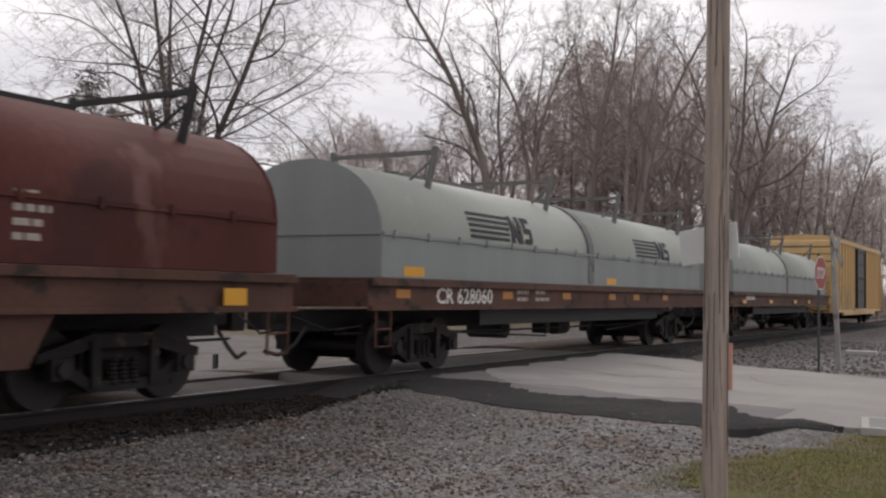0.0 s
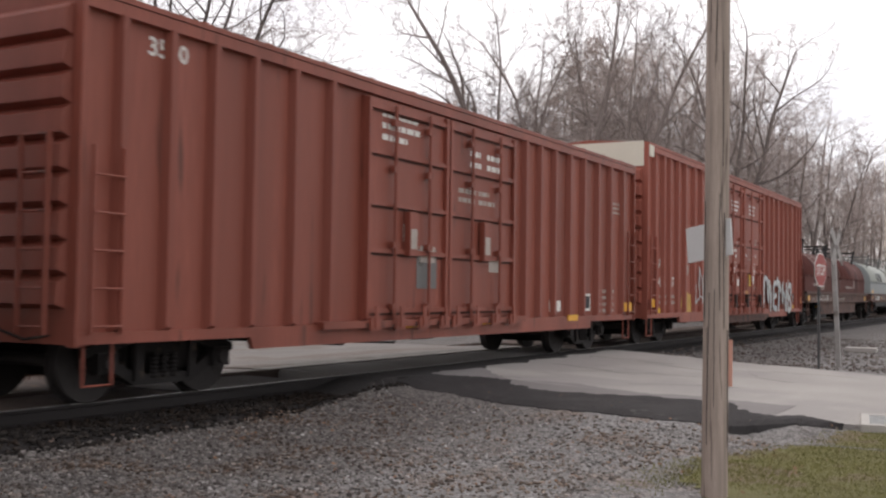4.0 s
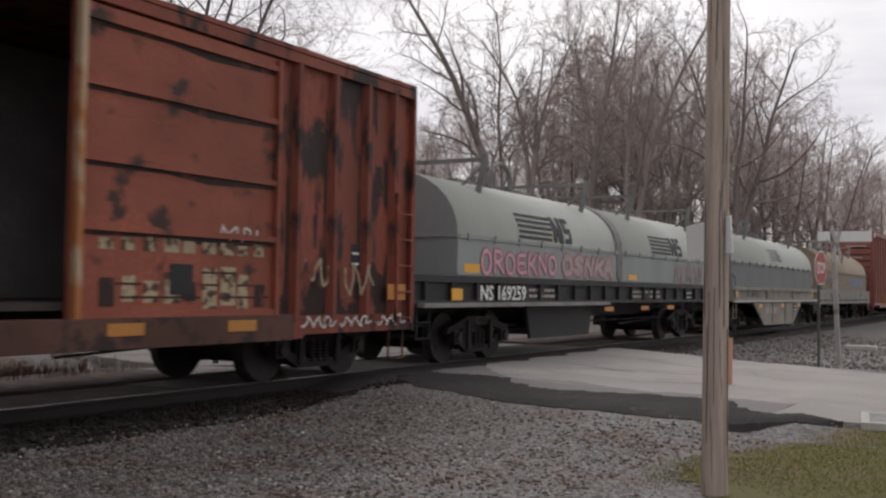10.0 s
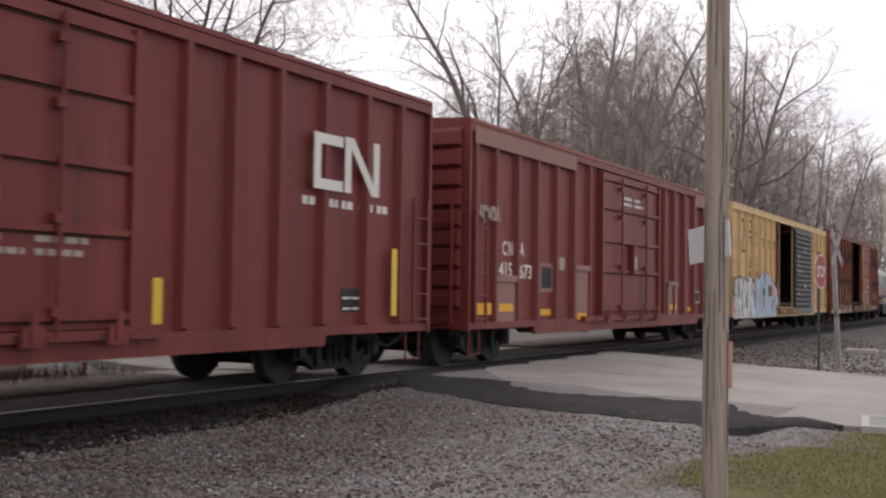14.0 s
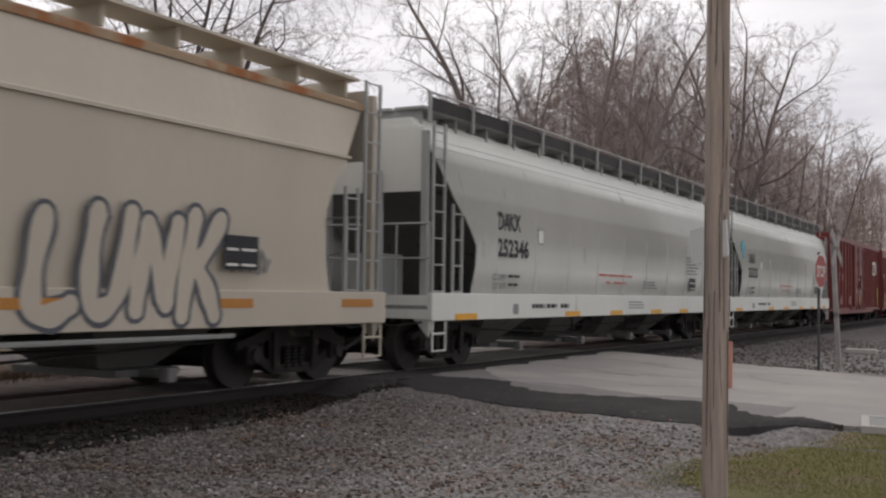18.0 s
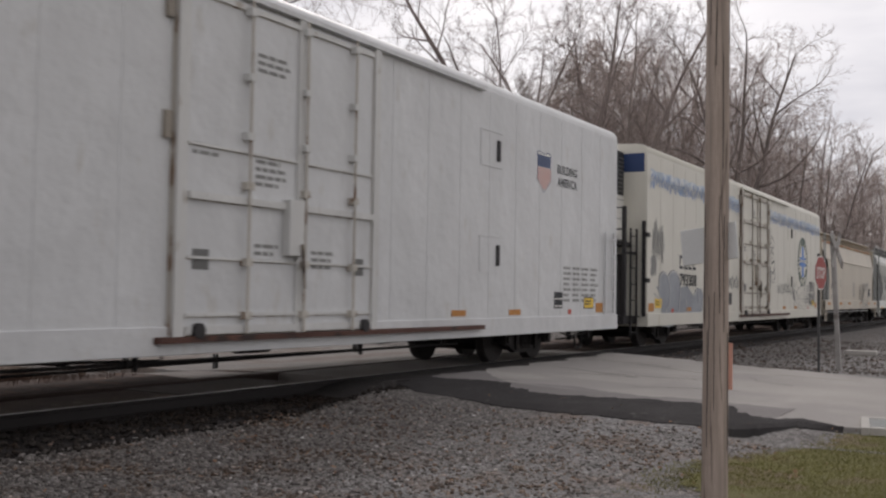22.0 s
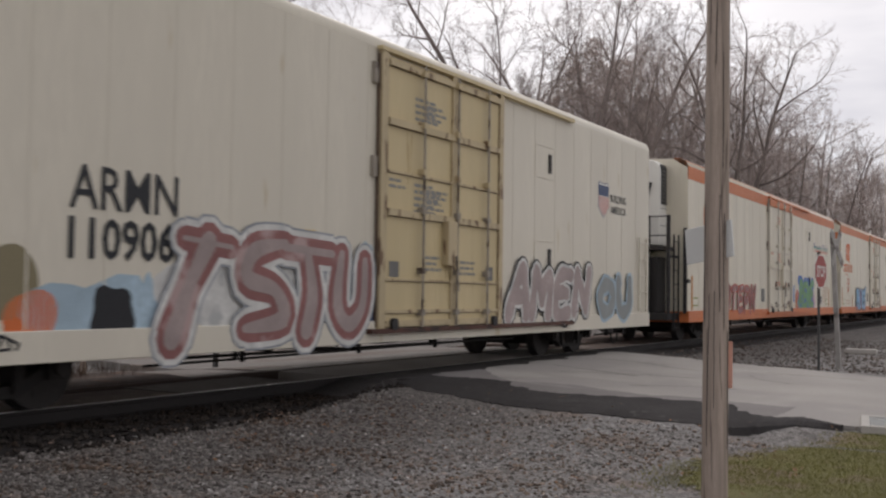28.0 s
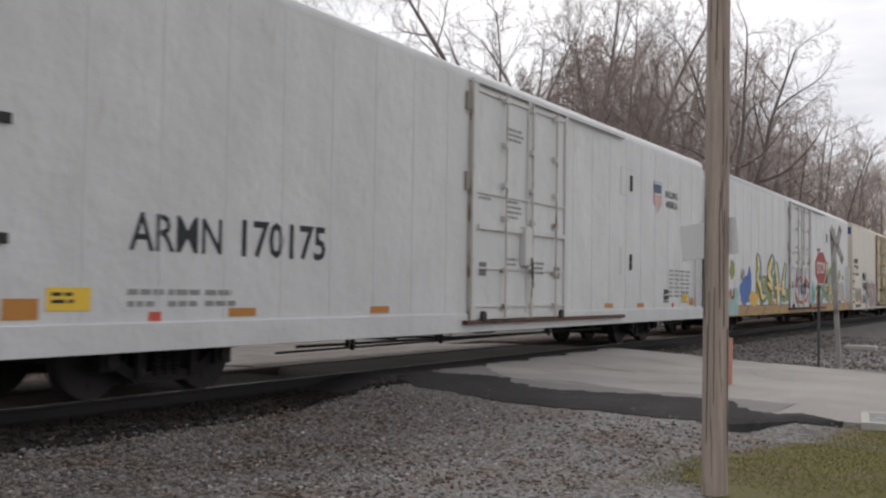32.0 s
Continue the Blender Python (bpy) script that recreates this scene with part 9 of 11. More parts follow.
    sprayed(c, [[(14.55, 1.0), (14.6, 1.4), (14.9, 1.55), (15.1, 1.3), (15.0, 0.95), (14.7, 0.85), (14.55, 1.0)]], (0, 1, 0, 1), 0.05, ((M_G_LILAC, 0.0),), BY - 0.006)
    blob(c, 14.85, 1.15, 0.45, 0.6, M_G_BLACK, BY, 0.007, seed=14)
    data_panel(c, 13.6, 1.5, BY - 0.012, 0.46, 0.31)
    sprayed(c, word_lines("POO", 3), (15.3, 15.95, 1.62, 1.92), 0.035, ((M_LETTERBLACK, 0.0),), BY)
    scrawl(c, 15.6, 1.2, 0.35, 0.3, M_LETTERBLACK, BY, 2, 0.015, 3)
    scrawl(c, 0.3, 2.7, 1.2, 0.6, M_LETTERDIM, BY, 4, 0.02, 5)
    for x, z, w in ((9.75, 2.95, 0.6), (10.9, 3.2, 0.8), (9.8, 2.35, 1.0), (9.75, 1.5, 0.5), (9.8, 2.65, 0.3)):
        bars(c, x, z, w, 0.16, 2, M_LETTERDIM, -1.63)
    blob(c, 11.25, 1.72, 0.17, 0.17, M_LETTER, -1.63, seed=1, rough=0.02, name="sticker")
    tape(c, (6.9, 8.7), 0.72, 0.45, 0.1, M_REFLECTDULL, -1.674)


def car_maroon_patched():
    c = boxcar("maroon boxcar with faded pink repair panels", 41.61, 16.0, 0.66, 4.18, M_MAROON, (5.9, 9.85), [0.2, 0.95, 1.85, 2.7, 3.6, 4.5, 5.35, 10.4, 11.2, 12.1, 13.0, 13.9, 14.8, 15.6], trucks=(1.4, 14.4), roof_mat=M_OXIDE)
    for s, x, z, w in (("C", 1.35, 1.95, 0.17), ("N", 1.6, 1.95, 0.17), ("A", 2.07, 1.96, 0.18), ("415", 1.22, 1.57, 0.53), ("673", 2.06, 1.55, 0.53)):
        letters(c, s, x, z, 0.25, M_LETTER, BY, w)
    for a, b, z, h in ((1.02, 1.78, 0.75, 0.82), (4.6, 5.3, 0.55, 1.3), (10.75, 11.55, 0.72, 0.9), (14.25, 15.1, 0.68, 0.95), (2.9, 3.5, 0.0, 0.0)):
        if h:
            p = part("repair_panel", Mesh().box(a, b, -1.56, -1.502, z, z + h).box(a - 0.03, b + 0.03, -1.6, -1.502, z + h - 0.1, z + h + 0.02), M_FADED, c, "faded pink steel repair panel", bevel=0.01)
            patch(c, a + 0.1, b - 0.1, z + 0.2, z + 0.34, M_REFLECT, -1.56)
    part("top_panel", Mesh().box(0.1, 4.5, -1.606, -1.592, 3.78, 4.06), M_FADED, c, "faded pink panel below the roof")
    part("top_panel", Mesh().box(13.0, 15.9, -1.606, -1.592, 3.72, 4.06), M_FADED, c)
    patch(c, 2.9, 3.55, 1.3, 1.86, M_FADED, BY, 0.02, "window_frame")
    patch(c, 3.0, 3.45, 1.38, 1.78, M_G_BLACK, BY, 0.026, "vent")
    patch(c, 0.22, 0.74, 0.9, 1.1, M_REFLECT, -1.6)
    patch(c, 15.4, 15.85, 0.86, 1.06, M_REFLECT, -1.6)
    tape(c, (3.0, 12.6), 0.86, 0.5, 0.12, M_REFLECT, BY)
    scrawl(c, 0.28, 2.42, 0.75, 0.4, M_LETTERDIM, -1.6, 6, 0.016, 6)
    bars(c, 7.4, 3.5, 1.4, 0.26, 2, M_LETTER, -1.578, 2)
    patch(c, 3.9, 4.15, 1.75, 2.0, M_LETTERDIM, BY, name="stencil")
    patch(c, 13.3, 13.8, 1.08, 1.42, M_LETTERDIM, BY, 0.004, "data_panel")
    patch(c, 13.37, 13.73, 1.13, 1.37, M_LETTERBLACK, BY, 0.008, "data_panel")
    blob(c, 8.1, 2.0, 0.17, 0.17, M_LETTER, -1.62, seed=1, rough=0.02, name="sticker")


def car_maroon_stripes():
    c = boxcar("dark maroon boxcar with upright yellow reflective strips", 23.53, 16.7, 0.68, 4.22, M_MAROON, (6.95, 10.65), [0.6, 1.5, 2.45, 3.35, 4.25, 5.2, 6.05, 11.4, 12.2, 13.05, 14.0, 15.0, 15.9], trucks=(1.7, 15.0))
    letters(c, "415", 2.74, 2.18, 0.26, M_LETTER, BY, 0.52)
    letters(c, "842", 3.6, 2.18, 0.27, M_LETTER, BY, 0.57)
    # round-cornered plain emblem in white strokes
    for a, b, d, e in ((13.7, 14.35, 3.2, 3.34), (13.7, 13.85, 2.74, 3.2), (13.7, 14.35, 2.6, 2.74), (14.4, 14.55, 2.6, 3.36), (15.1, 15.25, 2.6, 3.36)):
        part("emblem", Mesh().plate([(a, d), (b, d), (b, e), (a, e)], -1.6, 0.004), M_LETTER, c, "heavy white stroke of an emblem")
    part("emblem", Mesh().plate([(14.42, 3.36), (14.6, 3.36), (15.24, 2.6), (15.06, 2.6)], -1.6, 0.006), M_LETTER, c, "heavy white stroke of an emblem")
    bars(c, 13.6, 2.5, 2.2, 0.22, 1, M_LETTER, BY, 5)
    for x, z, h in ((4.36, 0.86, 0.5), (6.45, 0.87, 0.5), (8.6, 1.05, 0.48), (11.0, 0.88, 0.5), (13.0, 0.9, 0.48), (15.62, 0.92, 0.97), (2.0, 0.88, 0.5), (0.2, 0.9, 0.9)):
        patch(c, x, x + 0.14, z, z + h, M_LABELY, BY - (0.125 if 7 < x < 10 else 0.1 if x > 15 else 0))
    lime = material("lime_spray", (0.45, 0.45, 0.12), 0.5)
    shape = [[(4.61, 2.15), (4.85, 2.07), (5.37, 2.06), (5.48, 2.15), (5.64, 2.07), (5.57, 1.83), (5.38, 1.79), (5.3, 1.85), (4.59, 1.83)], [(4.55, 1.9), (4.58, 1.68), (4.41, 1.61), (4.34, 1.69), (4.37, 1.86)],
             [(5.68, 1.98), (5.8, 1.97)], [(5.92, 1.97), (6.07, 1.96)], [(6.13, 1.93), (6.25, 1.89)], [(6.37, 1.84), (6.48, 1.78)]]
    sprayed(c, shape, (0, 1, 0, 1), 0.045, ((lime, 0.0),), BY, "lime line of spray paint")
    for x in (2.65, 5.33):
        part("vent_hood", Mesh().box(x, x + 0.62, -1.6, -1.502, 0.98, 1.32).box(x - 0.03, x + 0.66, -1.63, -1.502, 1.32, 1.4), M_MAROON, c, bevel=0.015)
    bars(c, 5.3, 2.3, 0.7, 0.4, 5, M_LETTERDIM, BY)
    bars(c, 3.5, 1.75, 0.8, 0.2, 2, M_LETTERDIM, BY)
    patch(c, 4.68, 4.96, 2.17, 2.47, M_LETTERDIM, BY, 0.004, "stencil")
    patch(c, 4.71, 4.93, 2.2, 2.44, M_MAROON, BY, 0.008, "stencil")
    data_panel(c, 14.5, 0.98, BY, 0.5, 0.32)
    bars(c, 7.8, 1.75, 2.4, 0.25, 2, M_LETTERDIM, -1.578, 3)
    blob(c, 8.6, 2.25, 0.17, 0.17, M_LETTER, -1.62, seed=1, rough=0.02, name="sticker")


def hopper_marks(c, num, L):
    letters(c, "DAKX", 2.22, 2.38, 0.3, M_LETTERBLACK, -1.6, 0.9)
    letters(c, num, 2.2, 1.92, 0.3, M_LETTERBLACK, -1.6, 1.28, bold=0.035)
    for s, z in (("LD LMT", 1.5), ("LT WT", 1.35)):
        letters(c, s, 2.06, z, 0.1, M_LETTERBLACK, -1.585, 0.5, bold=0.0)
        bars(c, 2.66, z + 0.1, 0.6, 0.1, 1, M_LETTERBLACK, -1.585)
    bars(c, 7.1, 1.72, 2.3, 0.09, 1, M_LETTERRED, -1.585, 4)
    bars(c, 7.5, 1.56, 1.5, 0.08, 1, M_LETTERRED, -1.585, 3)
    bars(c, 10.0, 1.6, 1.3, 0.2, 3, M_LETTERGREY, -1.585)
    bars(c, 13.4, 2.3, 1.3, 0.5, 6, M_LETTERGREY, -1.6, 1)
    data_panel(c, 13.75, 1.42, -1.59, 0.55, 0.33)
    tape(c, (0.75, 5.3, 7.8, 10.6, 12.9, 15.6), 0.83, 0.75, 0.1, M_REFLECT, -1.58)
    bars(c, 3.7, 1.08, 2.0, 0.16, 1, M_LETTERBLACK, -1.58, 3)
    bars(c, 9.0, 1.13, 1.3, 0.2, 3, M_LETTERGREY, -1.58)
    patch(c, 2.9, 3.1, 0.9, 1.08, M_LETTERGREY, -1.58, name="stencil")
    patch(c, 3.88, 4.13, 2.2, 2.48, M_LETTERGREY, -1.605, 0.003, "stencil")
    patch(c, 3.9, 4.11, 2.22, 2.46, M_HOPPER, -1.605, 0.006, "stencil")
    for k in range(9):
        part("weld_seam", Mesh().box(2.2 + k * 1.6, 2.207 + k * 1.6, -1.607, -1.5, 1.3, 2.6), M_HOPPER, c)


def car_hopper_emblem():
    c = hopper("pale grey covered hopper with a blue emblem and dark lettering", 6.0, 17.3, M_HOPPER, "round")
    hopper_marks(c, "252325", 17.3)
    part("emblem", Mesh().plate([(1.55 + 0.3 * math.cos(a) * (0.7 + 0.3 * math.sin(3 * a)), 2.75 + 0.33 * math.sin(a)) for a in np.linspace(0, 6.0, 20)], -1.585, 0.004), M_G_TEAL, c, "small blue figure emblem")


def car_hopper_plain():
    c = hopper("pale grey covered hopper with black reporting letters", -12.1, 17.0, M_HOPPER, "round")
    hopper_marks(c, "252346", 17.0)


def car_hopper_beige():
    c = hopper("beige covered hopper with a rusty roof edge and outline graffiti", -30.13, 16.7, M_HOPBEIGE, "folded", seam_mat=M_RUSTSEAM)
    letters(c, "AEX", 1.88, 2.26, 0.26, M_LETTERBLACK, -1.525, 0.42)
    letters(c, "6468", 1.8, 1.79, 0.26, M_LETTERBLACK, -1.525, 0.55)
    sprayed(c, word_lines("LUNK", 21, 0.1), (10.4, 13.1, 0.95, 2.08), 0.22, ((M_G_NAVYGREY, 0.055), (M_HOPBEIGE, 0.0)), -1.582, "outlined navy-grey graffiti letters", 0.05)
    scrawl(c, 13.4, 1.4, 0.7, 0.4, M_LETTERGREY, -1.525, 3, 0.02, 4)
    data_panel(c, 13.2, 1.5, -1.6, 0.6, 0.4)
    bars(c, 8.2, 2.15, 0.7, 0.75, 8, M_LETTERGREY, -1.525)
    bars(c, 1.75, 1.5, 0.6, 0.26, 2, M_LETTERGREY, -1.525)
    patch(c, 4.3, 4.6, 1.9, 2.2, M_LETTERGREY, -1.525, 0.003, "stencil")
    patch(c, 4.33, 4.57, 1.93, 2.17, M_HOPBEIGE, -1.525, 0.006, "stencil")
    tape(c, (0.6, 3.8, 6.4, 10.2, 13.0, 15.6), 1.05, 0.75, 0.11, M_REFLECTDULL, -1.58)
    bars(c, 2.1, 1.1, 1.2, 0.14, 1, M_LETTERGREY, -1.58, 2)
    part("pipe", Mesh().tube((0.5, -1.5, 0.72), (13.5, -1.5, 0.72), 0.03), M_GREYSTEEL, c)


def reefer_marks(c, num, y=RY):
    letters(c, "ARMN", 1.65, 1.63, 0.4, M_LETTERBLACK, y, 1.42, bold=0.01)
    letters(c, num, 3.42, 1.63, 0.42, M_LETTERBLACK, y, 1.68, bold=0.02)


def reefer_tapes(c, L, y=RY):
    tape(c, (0.13,), 0.92, 0.4, 0.2, M_REFLECTDULL, y)
    tape(c, (L - 1.25,), 0.93, 0.4, 0.2, M_REFLECTDULL, y)
    tape(c, (3.22, 6.2, 15.4, 17.5), 0.91, 0.48, 0.1, M_REFLECTDULL, y)
    patch(c, 0.62, 1.16, 1.0, 1.23, M_LABELY, y, name="placard", label="yellow placard")
    bars(c, 0.68, 1.18, 0.42, 0.14, 2, M_LETTERBLACK, y - 0.007)
    patch(c, L - 1.92, L - 1.38, 1.01, 1.25, M_G_BLACK, y, 0.003, name="placard_edge")
    patch(c, L - 1.9, L - 1.4, 1.03, 1.23, M_LABELY, y, name="placard", label="yellow placard")
    bars(c, L - 1.84, 1.18, 0.42, 0.12, 2, M_LETTERBLACK, y - 0.007)
    data_panel(c, L - 3.45, 1.02, y, 0.4, 0.32)
    bars(c, 1.65, 1.22, 1.75, 0.25, 2, M_LETTERGREY, y, 3)
    patch(c, 1.95, 2.13, 0.88, 0.98, M_LETTERRED, y, name="sticker")
    bars(c, L - 3.0, 1.85, 1.9, 0.75, 7, M_LETTERGREY, y, 4)
    patch(c, L - 2.75, L - 2.6, 0.9, 1.0, M_LETTERRED, y, name="sticker")


def car_reefer_green():
    c = reefer("white refrigerator car with a round green emblem and many tags", -54.34, 22.9, M_BONE, M_BONE, door=(9.1, 12.9), unit="side", door_mat=M_BONE)
    # round emblem: dark green ring, blue cross
    cx, cz, R = 19.13, 2.75, 0.98
    ring = [(cx + R * math.cos(a), cz + R * math.sin(a)) for a in np.linspace(0, 2 * math.pi, 40, endpoint=False)]
    part("emblem", Mesh().plate(ring, RY - 0.001, 0.003), M_GREEN, c, "round dark green emblem with a blue cross")
    part("emblem_field", Mesh().plate([(cx + 0.64 * math.cos(a), cz + 0.64 * math.sin(a)) for a in np.linspace(0, 2 * math.pi, 32, endpoint=False)], RY - 0.004, 0.003), M_CREAMY, c)
    m = Mesh().plate([(cx - 0.2, cz - 0.6), (cx + 0.2, cz - 0.6), (cx + 0.2, cz + 0.6), (cx - 0.2, cz + 0.6)], RY - 0.007, 0.003)
    m.plate([(cx - 0.6, cz - 0.18), (cx - 0.201, cz - 0.18), (cx - 0.201, cz + 0.18), (cx - 0.6, cz + 0.18)], RY - 0.007, 0.003).plate([(cx + 0.201, cz - 0.18), (cx + 0.6, cz - 0.18), (cx + 0.6, cz + 0.18), (cx + 0.201, cz + 0.18)], RY - 0.007, 0.003)
    part("emblem_cross", m, M_BLUE, c)
    bars(c, cx - 0.52, cz + 0.1, 1.15, 0.24, 1, M_CREAMY, RY - 0.011, 6, "stencil")
    g = Mesh()
    for i in range(26):
        a = math.radians(35 + i * 290 / 25) + math.pi / 2
        if i in (18, 8, 9, 17):
            continue
        u, v = Vector((math.cos(a), math.sin(a))), Vector((-math.sin(a), math.cos(a)))
        p = Vector((cx, cz)) + u * 0.8
        q = [p - u * 0.09 - v * 0.05, p - u * 0.09 + v * 0.05, p + u * 0.09 + v * 0.04, p + u * 0.09 - v * 0.04]
        g.plate([tuple(w) for w in q], RY - 0.005, 0.003)
    part("stencil", g, M_CREAMY, c)
    letters(c, "793308", 2.64, 1.58, 0.32, M_LETTERBLACK, RY - 0.008, 1.55, bold=0.02)
    for i in range(4):
        x = 2.64 + i * 0.4
        part("emblem", Mesh().plate([(x, 2.02), (x + 0.08, 2.02), (x + 0.08, 2.38), (x, 2.38)], RY - 0.001, 0.003).plate([(x + 0.081, 2.02), (x + 0.3, 2.02), (x + 0.3, 2.1), (x + 0.081, 2.1)], RY - 0.001, 0.003).plate([(x + 0.081, 2.3), (x + 0.3, 2.3), (x + 0.3, 2.38), (x + 0.081, 2.38)], RY - 0.001, 0.003), M_LETTERBLACK, c)
    for k, (a, b) in enumerate(((0.25, 9.0), (13.1, 22.8))):
        rnd, pts, x = random.Random(k), [], a
        top = []
        while x < b:
            top.append((x, 4.36 + rnd.uniform(-0.02, 0.06)))
            x += 0.16
        low = [(q, 4.08 + rnd.uniform(-0.2, 0.16)) for q, _ in top]
        band = Mesh()
        band.v = [(x, RY - 0.004, z) for x, z in top] + [(x, RY - 0.004, z) for x, z in low]
        n = len(top)
        band.f = [(j, j + 1, n + j + 1, n + j) for j in range(n - 1)]
        part("graffiti", band, M_G_ICE, c, "jagged band of blue and white spray")
        zig = [((q - a) / (b - a), rnd.uniform(0.55, 0.9) if j % 2 else rnd.uniform(-0.05, 0.3)) for j, q in enumerate(np.arange(a, b, 0.11))]
        sprayed(c, [zig[j:j + 20] for j in range(0, len(zig), 19)], (a, b, 3.94, 4.38), 0.05, ((M_G_BLUE2, 0.0),), RY - 0.004)
        zig = [((q - a) / (b - a), rnd.uniform(0.5, 0.85) if j % 2 else rnd.uniform(0.15, 0.4)) for j, q in enumerate(np.arange(a, b, 0.15))]
        sprayed(c, [zig[j:j + 20] for j in range(0, len(zig), 19)], (a, b, 3.94, 4.38), 0.035, ((M_G_WHITE, 0.0),), RY - 0.014)
    part("graffiti", Mesh().plate([(0.66, 1.56), (0.92, 1.4), (1.11, 1.12), (1.18, 0.55), (1.77, 0.51), (2.98, 0.65), (3.2, 0.93), (4.59, 0.51), (4.8, 0.91), (4.9, 1.32), (4.67, 1.52), (4.35, 1.54), (3.93, 1.31), (3.33, 1.59), (2.68, 1.53), (2.62, 1.75), (2.31, 1.92), (1.97, 1.95), (1.6, 1.8), (1.36, 1.9), (1.1, 1.89), (0.91, 1.74), (0.92, 1.49)], RY - 0.003, 0.003), M_G_GREY, c, "two tall grey-blue sprayed domes")
    sprayed(c, [[(0.56, 1.34), (0.97, 1.2), (1.13, 0.91), (1.18, 0.55)], [(0.92, 1.49), (0.95, 1.78), (1.25, 1.91), (1.6, 1.8), (1.77, 1.55), (1.74, 1.2), (1.59, 1.03)], [(1.6, 1.8), (1.97, 1.95), (2.44, 1.88), (2.67, 1.57), (2.6, 1.11), (2.35, 0.71)], [(1.43, 0.99), (1.6, 0.73)], [(2.13, 0.94), (2.05, 0.72)], [(3.19, 1.21), (3.25, 0.88), (2.98, 0.65)], [(3.93, 1.36), (4.35, 1.54), (4.36, 1.11)], [(4.79, 1.32), (4.58, 0.91), (4.16, 0.57)]], (0, 1, 0, 1), 0.035, ((M_G_NAVYGREY, 0.0),), RY - 0.004)
    sprayed(c, [[(0.56, 1.34), (0.97, 1.2), (1.13, 0.91), (1.18, 0.55)], [(0.92, 1.49), (0.95, 1.78), (1.25, 1.91), (1.6, 1.8), (1.77, 1.55), (1.74, 1.2), (1.59, 1.03)], [(1.6, 1.8), (1.97, 1.95), (2.44, 1.88), (2.67, 1.57), (2.6, 1.11), (2.35, 0.71)], [(1.43, 0.99), (1.6, 0.73)], [(2.13, 0.94), (2.05, 0.72)], [(3.19, 1.21), (3.25, 0.88), (2.98, 0.65)], [(3.93, 1.36), (4.35, 1.54), (4.36, 1.11)], [(4.79, 1.32), (4.58, 0.91), (4.16, 0.57)]], (0, 1, 0, 1), 0.03, ((M_G_WHITE, 0.0),), RY - 0.007, shift=(0.05, -0.02))
    for x, z, w, h, s in ((5.2, 1.5, 1.5, 0.7, 1), (6.0, 0.9, 1.0, 0.7, 2), (7.0, 1.5, 1.8, 0.5, 3), (14.4, 1.4, 2.9, 0.5, 4), (17.2, 1.2, 0.8, 0.5, 5), (20.4, 1.5, 1.2, 0.6, 6), (20.3, 1.2, 1.4, 0.4, 8), (0.4, 2.0, 0.9, 1.3, 9), (0.3, 1.7, 0.4, 0.7, 10)):
        scrawl(c, x, z, w, h, M_LETTERGREY, RY, s, 0.014, 9)
    sprayed(c, [[(0.3, 0.98), (0.75, 0.9), (0.7, 0.72), (0.3, 0.78), (0.25, 0.95)], [(0.05, 0.78), (0.3, 0.72), (0.28, 0.6), (0.05, 0.62), (0.05, 0.78)], [(0.3, 0.68), (0.75, 0.6), (0.8, 0.45), (0.4, 0.42), (0.3, 0.55)], [(0.35, 0.4), (0.85, 0.45), (0.9, 0.28), (0.6, 0.2), (0.4, 0.25)], [(0.4, 0.25), (0.38, 0.08), (0.65, 0.0), (0.95, 0.12), (0.85, 0.3), (0.65, 0.12)]],
            (13.15, 14.1, 1.85, 3.5), 0.035, ((M_G_BLACK, 0.0),), RY, "black outline throw-up")
    scrawl(c, 13.05, 1.55, 0.35, 0.9, M_G_BLACK, RY, 22, 0.014, 5)
    sprayed(c, word_lines("STRU", 15), (17.5, 19.7, 0.85, 1.8), 0.26, ((M_G_BLACK, 0.02), (M_BONE, 0.0)), RY, "outlined tag in black")
    scrawl(c, 20.4, 1.0, 1.2, 0.3, M_G_BLACK, RY, 15, 0.016, 7)
    patch(c, 7.42, 8.02, 1.06, 1.46, M_LETTERDIM, RY, 0.012, "vent_frame")
    patch(c, 7.48, 7.96, 1.1, 1.42, M_G_BLACK, RY, 0.018, "vent")
    reefer_tapes(c, 22.9)
    part("end_panel", Mesh().box(-0.012, -0.002, -1.5, -0.9, 4.3, 4.75), M_NAVY, c)


def car_reefer_white_a():
    c = reefer("clean white refrigerator car with black lettering", -79.38, 22.95, M_WHITE, M_WHITE, unit="grille")
    reefer_marks(c, "170059")
    reefer_tapes(c, 22.95)
    shield(c, 18.65, 3.25)
    letters(c, "BUILDING", 19.6, 3.67, 0.17, M_LETTERBLACK, RY, 1.0)
    letters(c, "AMERICA", 19.6, 3.42, 0.17, M_LETTERBLACK, RY, 1.0)
    part("end_panel", Mesh().box(-0.012, -0.002, -1.5, -1.0, 4.08, 4.22), M_G_BLACK, c)
    part("end_stencil", Mesh().box(-0.008, -0.002, -1.46, -1.08, 4.5, 4.6).box(-0.008, -0.002, -1.48, -1.06, 4.33, 4.43), M_LETTERGREY, c)


